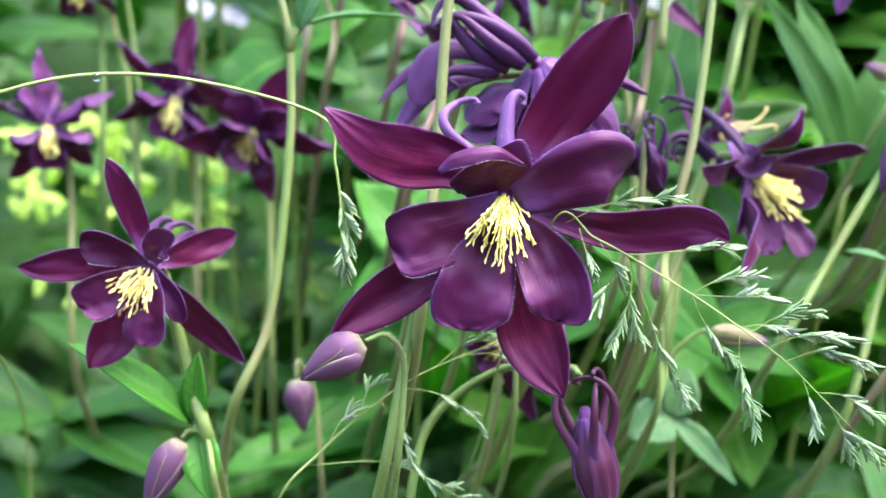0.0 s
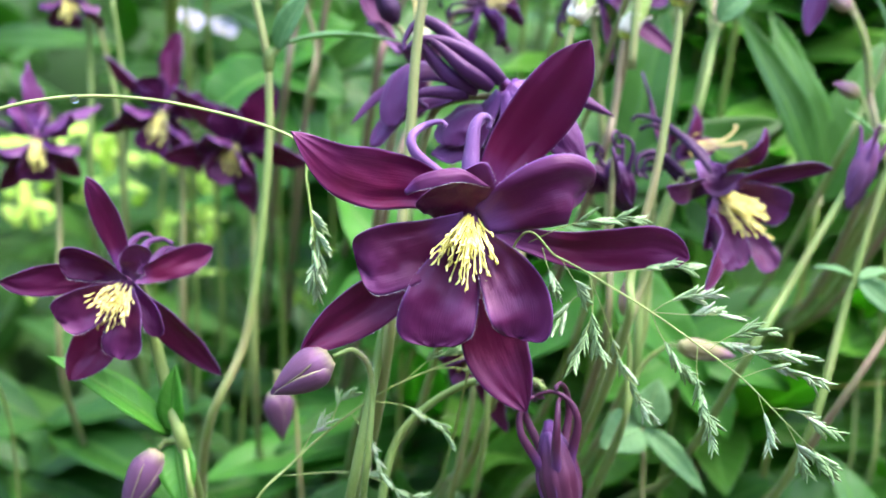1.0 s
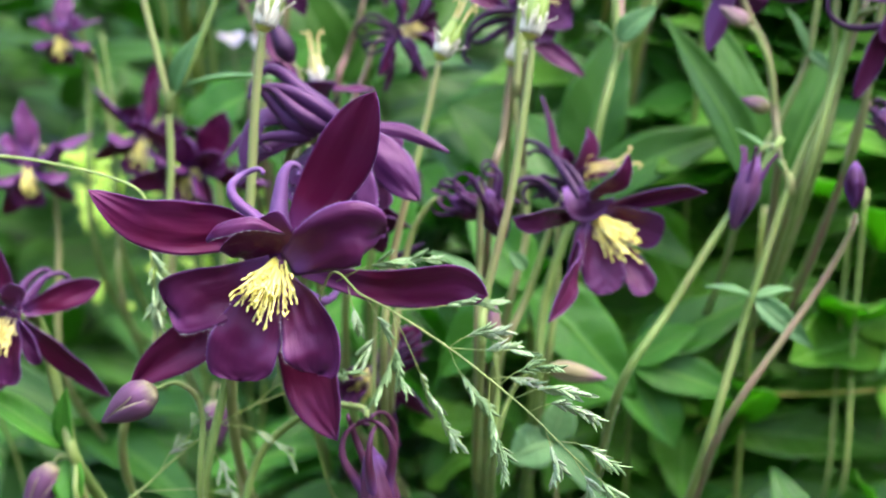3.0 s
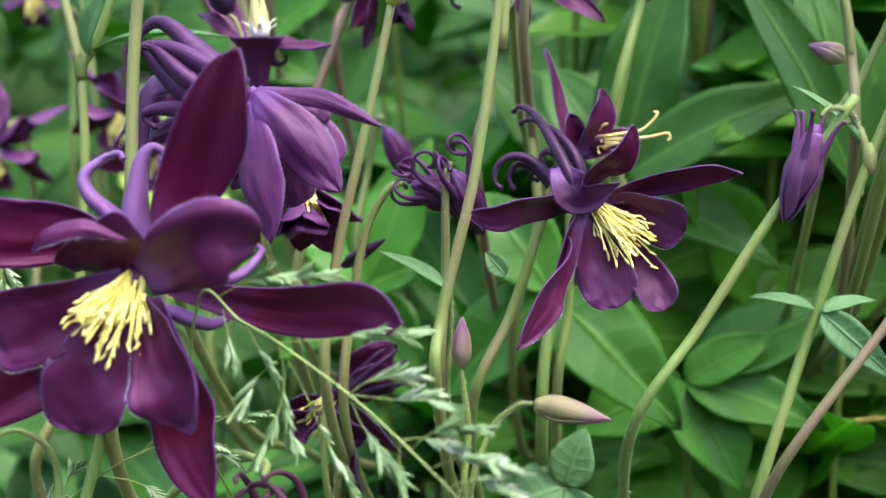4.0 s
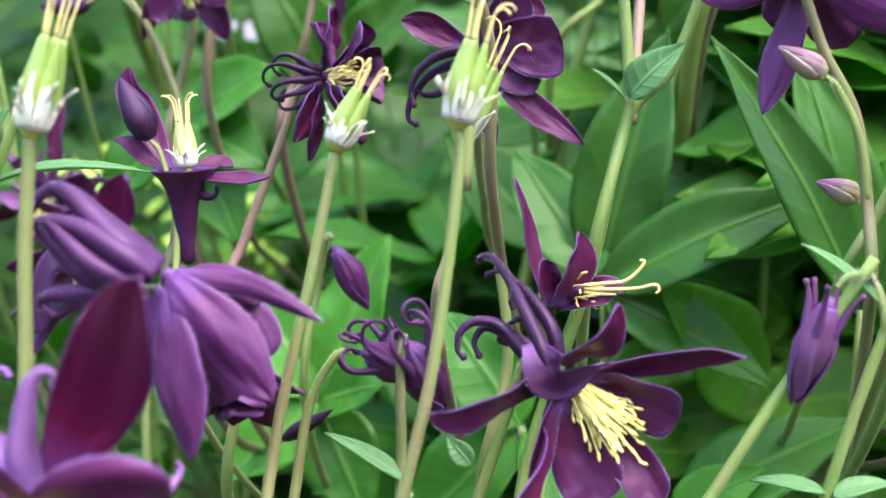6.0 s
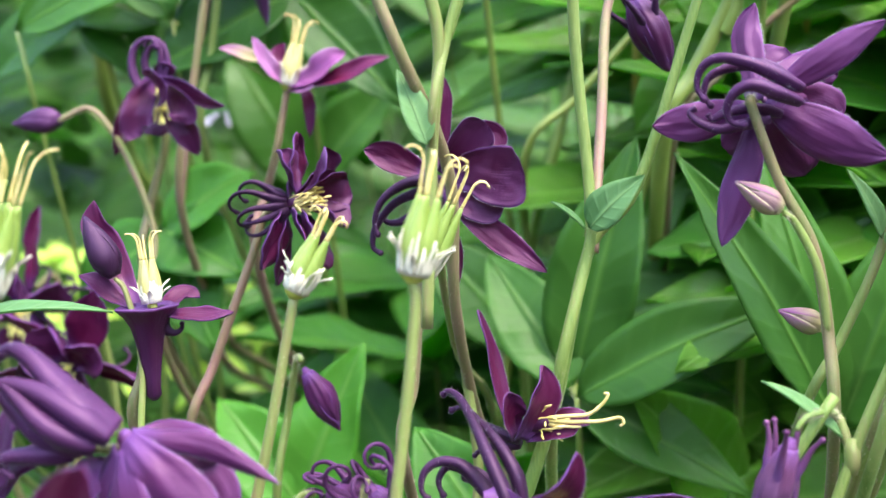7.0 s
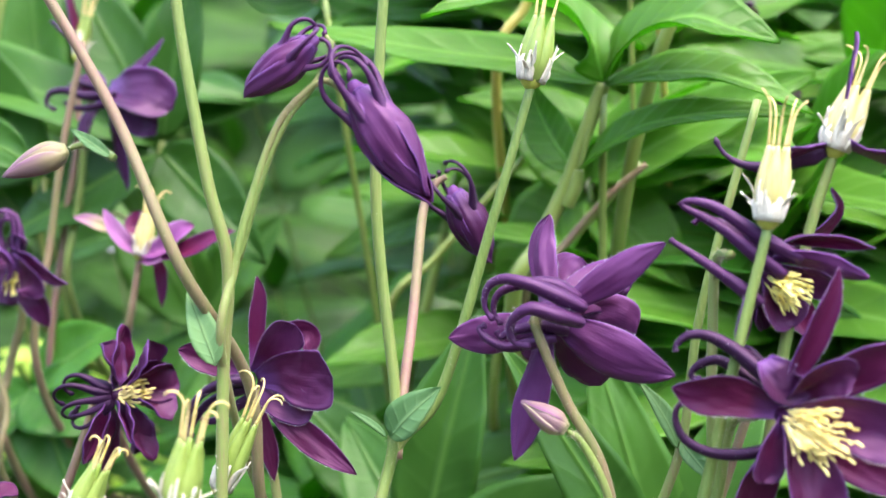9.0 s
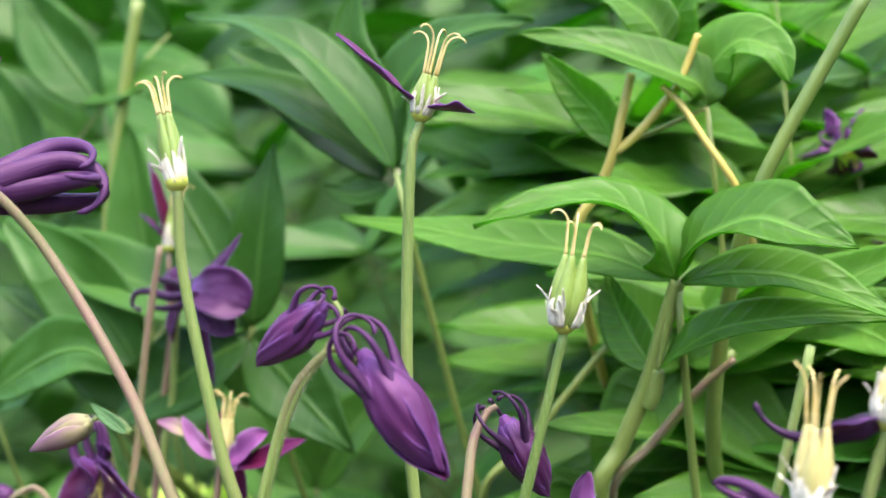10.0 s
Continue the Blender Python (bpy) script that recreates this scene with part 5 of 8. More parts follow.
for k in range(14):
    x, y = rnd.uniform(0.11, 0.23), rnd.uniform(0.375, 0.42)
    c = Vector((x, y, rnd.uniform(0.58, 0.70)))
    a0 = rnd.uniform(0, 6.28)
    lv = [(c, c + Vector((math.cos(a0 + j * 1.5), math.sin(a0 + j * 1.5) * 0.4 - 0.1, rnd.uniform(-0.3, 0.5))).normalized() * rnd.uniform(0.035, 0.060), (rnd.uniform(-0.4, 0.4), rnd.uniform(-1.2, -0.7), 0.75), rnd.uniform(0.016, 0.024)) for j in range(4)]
    peony_leaf_spray(PEONY, (x, y + 0.15, 0.3), lv, 620 + k, LEAF_FRESH_LIT if k % 2 else LEAF, r=0.0009)

# broad leaves behind the leaning stems, painted pale to look lit
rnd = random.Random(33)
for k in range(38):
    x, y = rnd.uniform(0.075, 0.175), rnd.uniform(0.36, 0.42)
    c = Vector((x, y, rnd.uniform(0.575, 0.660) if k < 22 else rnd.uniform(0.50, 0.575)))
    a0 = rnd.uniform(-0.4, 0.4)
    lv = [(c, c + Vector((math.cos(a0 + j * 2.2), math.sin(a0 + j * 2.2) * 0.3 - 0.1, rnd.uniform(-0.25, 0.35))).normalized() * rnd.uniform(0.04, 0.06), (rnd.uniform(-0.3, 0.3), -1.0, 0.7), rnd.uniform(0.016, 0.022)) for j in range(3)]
    peony_leaf_spray(PEONY, (x, y + 0.15, 0.3), lv, 660 + k, LEAF_FRESH_LIT, r=0.0009)

# low leaves in front, about the feet of the flowers
rnd = random.Random(6)
for k in range(30):
    x, y = rnd.uniform(-0.13, 0.14), rnd.uniform(0.300, 0.38)
    c = Vector((x, y, rnd.uniform(0.45, 0.545 if x > -0.05 else 0.512)))
    a0 = rnd.uniform(0, 6.28)
    lv = [(c, c + Vector((math.cos(a0 + j * 1.6), math.sin(a0 + j * 1.6) * 0.4 - 0.2, rnd.uniform(-0.2, 0.5))).normalized() * rnd.uniform(0.022, 0.040), (rnd.uniform(-0.3, 0.3), -0.8, 0.7), rnd.uniform(0.014, 0.020)) for j in range(4)]
    peony_leaf_spray("low green leaf with blunt leaflets near the soil", (x, y + 0.05, 0.2), lv, 500 + k, LEAF_DEEP_SHADED, r=0.0009)

# ---- the flowers ----
bloom("large dark purple columbine in full bloom with yellow stamens", (0.0041, 0.2160, 0.6139), (0.0017, 0.2072, 0.6024), [
    ("sepal", [(0.0054, 0.2180, 0.6147), (-0.0048, 0.2170, 0.6194), (-0.0129, 0.2112, 0.6201), (-0.0196, 0.2062, 0.6215), (-0.0268, 0.2017, 0.6265)], 0.0102, dict(peak=0.50, cup=-0.10, twist=0.7, wave=0.03, roll=0.20)),
    ("sepal", [(0.0054, 0.2180, 0.6142), (0.0106, 0.2180, 0.6248), (0.0159, 0.2150, 0.6322), (0.0200, 0.2110, 0.6387), (0.0228, 0.2080, 0.6439)], 0.0115, dict(peak=0.52, cup=0.15, twist=-0.3, wave=0.03, roll=-0.1)),
    ("sepal", [(0.0080, 0.2185, 0.6122), (0.0211, 0.2200, 0.6092), (0.0297, 0.2190, 0.6090), (0.0371, 0.2170, 0.6096), (0.0426, 0.2150, 0.6075)], 0.0083, dict(peak=0.58, cup=0.10, tip=(3.2, 0.7), twist=0.2)),
    ("sepal", [(0.0036, 0.2185, 0.6108), (-0.0054, 0.2190, 0.6045), (-0.0128, 0.2205, 0.5992), (-0.0195, 0.2195, 0.5947), (-0.0248, 0.2185, 0.5903)], 0.0093, dict(peak=0.50, cup=0.22, fold=0.14, twist=-0.2)),
    ("sepal", [(0.0051, 0.2185, 0.6104), (0.0068, 0.2195, 0.6018), (0.0091, 0.2210, 0.5931), (0.0117, 0.2190, 0.5865), (0.0146, 0.2174, 0.5804)], 0.0117, dict(peak=0.54, cup=0.14, twist=0.2)),
    ("petal", [(0.0041, 0.2170, 0.6139), (0.0029, 0.2150, 0.6157), (0.0016, 0.2128, 0.6174), (0.0003, 0.2108, 0.6190), (-0.0008, 0.2095, 0.6203)], 0.0139, dict(peak=0.75, base=0.62, cup=0.02, wave=0.02, tip=(3.0, 0.42))),
    ("petal_rim", [(-0.0079, 0.2096, 0.6178), (-0.0060, 0.2080, 0.6196), (-0.0023, 0.2068, 0.6208), (0.0016, 0.2070, 0.6211), (0.0064, 0.2096, 0.6189)], 0.0042, dict(peak=0.45, base=0.30, cup=-0.45, face=(-0.1, -0.75, 0.65), tip=(2.0, 0.9))),
    ("petal", [(0.0059, 0.2150, 0.6135), (0.0105, 0.2122, 0.6158), (0.0155, 0.2094, 0.6179), (0.0200, 0.2094, 0.6191), (0.0236, 0.2128, 0.6189)], 0.0128, dict(peak=0.60, base=0.46, cup=0.36, roll=-0.40, wave=0.03)),
    ("petal", [(0.0032, 0.2160, 0.6120), (-0.0033, 0.2135, 0.6091), (-0.0091, 0.2115, 0.6074), (-0.0133, 0.2105, 0.6062), (-0.0155, 0.2110, 0.6056)], 0.0121, dict(peak=0.62, base=0.58, cup=0.26, wave=0.03)),
    ("petal", [(0.0035, 0.2150, 0.6107), (0.0012, 0.2135, 0.6055), (-0.0010, 0.2125, 0.5999), (-0.0024, 0.2122, 0.5953), (-0.0027, 0.2128, 0.5920)], 0.0132, dict(peak=0.62, base=0.34, cup=0.10, wave=0.04, tip=(3.0, 0.45))),
    ("petal", [(0.0052, 0.2150, 0.6110), (0.0084, 0.2130, 0.6065), (0.0109, 0.2110, 0.6019), (0.0121, 0.2100, 0.5973), (0.0120, 0.2115, 0.5936)], 0.0115, dict(peak=0.62, base=0.30, cup=0.40, wave=0.05))],
    [([(0.0020, 0.2180, 0.6189), (-0.0011, 0.2200, 0.6219), (-0.0050, 0.2202, 0.6252), (-0.0059, 0.2207, 0.6281), (-0.0035, 0.2220, 0.6304), (-0.0007, 0.2212, 0.6311), (0.0002, 0.2210, 0.6301)], 0.0027),
    ([(0.0052, 0.2170, 0.6165), (0.0042, 0.2160, 0.6216), (0.0043, 0.2165, 0.6259), (0.0048, 0.2170, 0.6298), (0.0061, 0.2175, 0.6317), (0.0075, 0.2180, 0.6312), (0.0073, 0.2180, 0.6295)], 0.0042),
    ([(0.0005, 0.2200, 0.6113), (-0.0035, 0.2270, 0.6096), (-0.0039, 0.2320, 0.6118), (-0.0028, 0.2330, 0.6139)], 0.0018),
    ([(0.0068, 0.2200, 0.6085), (0.0106, 0.2270, 0.6058), (0.0126, 0.2320, 0.6080), (0.0117, 0.2330, 0.6100)], 0.0018),
    ([(0.0092, 0.2200, 0.6124), (0.0146, 0.2270, 0.6129), (0.0167, 0.2320, 0.6162), (0.0158, 0.2330, 0.6173)], 0.0018)],
    [(0.0028, 0.2190, 0.6130), (0.0010, 0.2260, 0.6150), (-0.0060, 0.2300, 0.6080), (-0.0100, 0.2330, 0.5900), (-0.0150, 0.2330, 0.5640)], 1, (INNER, OUTER, SPUR_PALE), lip=PETAL_IN, spread=0.46, count=120, stamen_mat=YELLOW, facing=(-0.12, -0.95, -0.25))
bloom("dark purple columbine in bloom turned aside, yellow stamens", (-0.0569, 0.2405, 0.6016), (-0.0619, 0.2350, 0.5936), [
    ("sepal", [(-0.0576, 0.2410, 0.6026), (-0.0652, 0.2400, 0.6028), (-0.0709, 0.2390, 0.6022), (-0.0757, 0.2385, 0.6015), (-0.0795, 0.2380, 0.6016)], 0.0063, dict(peak=0.42, base=0.45, cup=0.25, twist=0.3)),
    ("sepal", [(-0.0572, 0.2410, 0.6036), (-0.0587, 0.2410, 0.6087), (-0.0607, 0.2405, 0.6138), (-0.0627, 0.2400, 0.6178), (-0.0647, 0.2400, 0.6213)], 0.0059, dict(peak=0.50, base=0.35, cup=0.15)),
    ("sepal", [(-0.0566, 0.2430, 0.6026), (-0.0528, 0.2450, 0.6040), (-0.0488, 0.2470, 0.6056), (-0.0454, 0.2490, 0.6070), (-0.0418, 0.2505, 0.6085)], 0.0061, dict(peak=0.55, base=0.40, cup=0.25, tip=(2.6, 0.8))),
    ("sepal", [(-0.0561, 0.2430, 0.6006), (-0.0522, 0.2450, 0.5964), (-0.0482, 0.2475, 0.5922), (-0.0441, 0.2495, 0.5881), (-0.0400, 0.2505, 0.5838)], 0.0065, dict(peak=0.50, base=0.35, cup=0.22)),
    ("sepal", [(-0.0578, 0.2430, 0.6000), (-0.0605, 0.2440, 0.5948), (-0.0628, 0.2440, 0.5902), (-0.0653, 0.2435, 0.5866), (-0.0677, 0.2430, 0.5833)], 0.0087, dict(peak=0.50, base=0.35, cup=0.18)),
    ("petal", [(-0.0574, 0.2395, 0.6021), (-0.0604, 0.2375, 0.6041), (-0.0636, 0.2360, 0.6053), (-0.0664, 0.2352, 0.6058), (-0.0683, 0.2350, 0.6057)], 0.0068, dict(peak=0.62, base=0.35, cup=0.4)),
    ("petal", [(-0.0574, 0.2395, 0.6011), (-0.0608, 0.2375, 0.5990), (-0.0640, 0.2362, 0.5972), (-0.0668, 0.2355, 0.5958), (-0.0684, 0.2355, 0.5948)], 0.0084, dict(peak=0.62, base=0.35, cup=0.4)),
    ("petal", [(-0.0566, 0.2395, 0.6006), (-0.0564, 0.2385, 0.5965), (-0.0567, 0.2380, 0.5930), (-0.0571, 0.2380, 0.5900), (-0.0574, 0.2382, 0.5876)], 0.0079, dict(peak=0.65, base=0.40, cup=0.25)),
    ("petal", [(-0.0564, 0.2395, 0.6029), (-0.0555, 0.2375, 0.6046), (-0.0547, 0.2362, 0.6059), (-0.0537, 0.2358, 0.6063), (-0.0526, 0.2360, 0.6056)], 0.0062, dict(peak=0.60, base=0.40, cup=0.3)),
    ("petal", [(-0.0560, 0.2400, 0.6016), (-0.0539, 0.2390, 0.5991), (-0.0522, 0.2385, 0.5966), (-0.0512, 0.2385, 0.5940), (-0.0508, 0.2388, 0.5918)], 0.0045, dict(peak=0.60, base=0.45, cup=0.5))],
    [([(-0.0561, 0.2430, 0.6037), (-0.0552, 0.2480, 0.6074), (-0.0546, 0.2520, 0.6095), (-0.0522, 0.2540, 0.6103), (-0.0501, 0.2545, 0.6093)], 0.0018),
    ([(-0.0552, 0.2440, 0.6021), (-0.0533, 0.2500, 0.6059), (-0.0516, 0.2540, 0.6082), (-0.0496, 0.2560, 0.6082), (-0.0491, 0.2560, 0.6066)], 0.0018),
    ([(-0.0588, 0.2440, 0.6036), (-0.0582, 0.2490, 0.6079), (-0.0568, 0.2530, 0.6105), (-0.0548, 0.2540, 0.6110), (-0.0538, 0.2540, 0.6098)], 0.0018),
    ([(-0.0589, 0.2450, 0.6010), (-0.0608, 0.2520, 0.6021), (-0.0607, 0.2550, 0.6043), (-0.0598, 0.2560, 0.6048)], 0.0016)],
    [(-0.0567, 0.2425, 0.6013), (-0.0556, 0.2480, 0.6011), (-0.0542, 0.2500, 0.5968), (-0.0522, 0.2500, 0.5883), (-0.0496, 0.2500, 0.5787), (-0.0460, 0.2510, 0.5668)], 2, (INNER, OUTER, SPUR), r0=0.0017, r1=0.0022, lip=PETAL_IN, spread=0.42, count=100, stamen_mat=PALE_YELLOW, facing=(-0.25, -0.90, -0.35))
bloom("very dark purple columbine in bloom seen from its side", (0.0641, 0.2620, 0.6227), (0.0735, 0.2580, 0.6129), [
    ("sepal", [(0.0646, 0.2615, 0.6232), (0.0703, 0.2605, 0.6254), (0.0766, 0.2595, 0.6270), (0.0828, 0.2585, 0.6281), (0.0881, 0.2579, 0.6277)], 0.0052, dict(peak=0.60, base=0.30, cup=0.20, twist=0.5, fold=0.15)),
    ("sepal", [(0.0621, 0.2620, 0.6232), (0.0575, 0.2590, 0.6229), (0.0541, 0.2486, 0.6224), (0.0501, 0.2446, 0.6215), (0.0469, 0.2429, 0.6219)], 0.0061, dict(peak=0.55, base=0.32, cup=0.25, twist=-0.3)),
    ("sepal", [(0.0614, 0.2600, 0.6208), (0.0605, 0.2570, 0.6154), (0.0590, 0.2478, 0.6100), (0.0568, 0.2443, 0.6052), (0.0541, 0.2413, 0.6008)], 0.0062, dict(peak=0.52, base=0.28, cup=0.22)),
    ("sepal", [(0.0626, 0.2610, 0.6256), (0.0649, 0.2570, 0.6283), (0.0679, 0.2540, 0.6298), (0.0700, 0.2530, 0.6323), (0.0712, 0.2530, 0.6355)], 0.0058, dict(peak=0.48, base=0.40, cup=0.35, twist=0.2)),
    ("sepal", [(0.0645, 0.2630, 0.6243), (0.0686, 0.2630, 0.6249), (0.0726, 0.2620, 0.6257), (0.0758, 0.2610, 0.6263), (0.0780, 0.2605, 0.6262)], 0.0036, dict(peak=0.5, base=0.40, cup=0.3)),
    ("petal", [(0.0653, 0.2625, 0.6231), (0.0694, 0.2620, 0.6223), (0.0734, 0.2610, 0.6207), (0.0770, 0.2602, 0.6196), (0.0793, 0.2600, 0.6188)], 0.0090, dict(peak=0.62, base=0.34, cup=0.25)),
    ("petal", [(0.0660, 0.2640, 0.6206), (0.0693, 0.2640, 0.6156), (0.0726, 0.2630, 0.6112), (0.0746, 0.2615, 0.6077), (0.0758, 0.2608, 0.6054)], 0.0070, dict(peak=0.62, base=0.34, cup=0.30)),
    ("petal", [(0.0630, 0.2605, 0.6220), (0.0639, 0.2600, 0.6176), (0.0655, 0.2598, 0.6127), (0.0671, 0.2596, 0.6087), (0.0682, 0.2595, 0.6058)], 0.0099, dict(peak=0.62, base=0.36, cup=0.18, roll=-0.15)),
    ("petal", [(0.0624, 0.2590, 0.6221), (0.0610, 0.2575, 0.6185), (0.0600, 0.2565, 0.6146), (0.0594, 0.2560, 0.6118), (0.0591, 0.2560, 0.6098)], 0.0037, dict(peak=0.55, base=0.50, cup=0.45)),
    ("petal", [(0.0584, 0.2590, 0.6290), (0.0605, 0.2575, 0.6259), (0.0625, 0.2570, 0.6243), (0.0653, 0.2575, 0.6249), (0.0688, 0.2585, 0.6265)], 0.0070, dict(peak=0.35, base=0.40, cup=-0.40, tip=(1.6, 1.0), out=True))],
    [([(0.0616, 0.2590, 0.6233), (0.0604, 0.2590, 0.6277), (0.0577, 0.2620, 0.6326), (0.0546, 0.2670, 0.6370), (0.0518, 0.2720, 0.6395), (0.0497, 0.2745, 0.6401), (0.0485, 0.2755, 0.6392)], 0.0024),
    ([(0.0625, 0.2620, 0.6256), (0.0612, 0.2630, 0.6305), (0.0581, 0.2660, 0.6344), (0.0547, 0.2700, 0.6366), (0.0521, 0.2730, 0.6378), (0.0498, 0.2740, 0.6370)], 0.0022),
    ([(0.0600, 0.2630, 0.6231), (0.0564, 0.2650, 0.6273), (0.0530, 0.2660, 0.6305), (0.0496, 0.2660, 0.6311), (0.0473, 0.2655, 0.6295), (0.0469, 0.2650, 0.6269), (0.0482, 0.2648, 0.6255)], 0.0022),
    ([(0.0602, 0.2650, 0.6226), (0.0566, 0.2670, 0.6260), (0.0536, 0.2680, 0.6289), (0.0505, 0.2680, 0.6298), (0.0490, 0.2675, 0.6277), (0.0500, 0.2670, 0.6252)], 0.0020),
    ([(0.0608, 0.2670, 0.6230), (0.0577, 0.2690, 0.6263), (0.0555, 0.2700, 0.6280), (0.0536, 0.2700, 0.6289), (0.0524, 0.2700, 0.6276), (0.0541, 0.2700, 0.6270)], 0.0018)],
    [(0.0610, 0.2600, 0.6257), (0.0574, 0.2640, 0.6262), (0.0544, 0.2650, 0.6181), (0.0495, 0.2655, 0.6040), (0.0424, 0.2661, 0.5870)], 3, (DARK_IN, DARK_OUT, SPUR_DARK), lip=PETAL_DARK, spread=0.34, count=90, facing=(0.45, -0.75, -0.45))
bloom("fading purple columbine with pale bent styles", (0.0624, 0.2810, 0.6337), (0.0674, 0.2800, 0.6351), [
    ("sepal", [(0.0581, 0.2830, 0.6324), (0.0565, 0.2835, 0.6375), (0.0553, 0.2840, 0.6426), (0.0543, 0.2840, 0.6472), (0.0531, 0.2840, 0.6516)], 0.0035, dict(peak=0.45, base=0.45, cup=0.3, twist=0.5)),
    ("sepal", [(0.0598, 0.2800, 0.6315), (0.0621, 0.2790, 0.6350), (0.0635, 0.2785, 0.6381), (0.0641, 0.2785, 0.6407), (0.0639, 0.2785, 0.6434)], 0.0066, dict(peak=0.45, base=0.45, cup=0.3)),
    ("sepal", [(0.0605, 0.2820, 0.6315), (0.0637, 0.2810, 0.6328), (0.0664, 0.2805, 0.6336), (0.0691, 0.2805, 0.6342), (0.0709, 0.2805, 0.6336)], 0.0050, dict(peak=0.5, base=0.5, cup=0.3)),
    ("petal", [(0.0588, 0.2810, 0.6315), (0.0584, 0.2800, 0.6346), (0.0589, 0.2800, 0.6369), (0.0602, 0.2800, 0.6382)], 0.0054, dict(peak=0.6, base=0.5, cup=0.3))],
    [([(0.0595, 0.2830, 0.6306), (0.0562, 0.2840, 0.6316), (0.0537, 0.2850, 0.6325), (0.0523, 0.2850, 0.6316), (0.0528, 0.2850, 0.6302)], 0.0018),
    ([(0.0594, 0.2840, 0.6297), (0.0556, 0.2850, 0.6293), (0.0527, 0.2860, 0.6283), (0.0512, 0.2860, 0.6270)], 0.0018)],
    [(0.0583, 0.2815, 0.6336), (0.0573, 0.2870, 0.6286), (0.0570, 0.2891, 0.6051), (0.0544, 0.2901, 0.5851)], 4, (DARK_IN, DARK_OUT, SPUR_DARK), lip=PETAL_DARK, count=24, spread=0.5, stamen_mat=CREAM, facing=(0.7, -0.5, 0.4),
    styles=[[(0.0643, 0.2800, 0.6348), (0.0679, 0.2790, 0.6353), (0.0709, 0.2785, 0.6357), (0.0730, 0.2783, 0.6373), (0.0740, 0.2783, 0.6388), (0.0733, 0.2783, 0.6390)], [(0.0642, 0.2800, 0.6343), (0.0687, 0.2790, 0.6344), (0.0727, 0.2785, 0.6346), (0.0756, 0.2783, 0.6352), (0.0762, 0.2783, 0.6344), (0.0757, 0.2783, 0.6339)], [(0.0642, 0.2800, 0.6339), (0.0669, 0.2795, 0.6336), (0.0696, 0.2790, 0.6336)]])
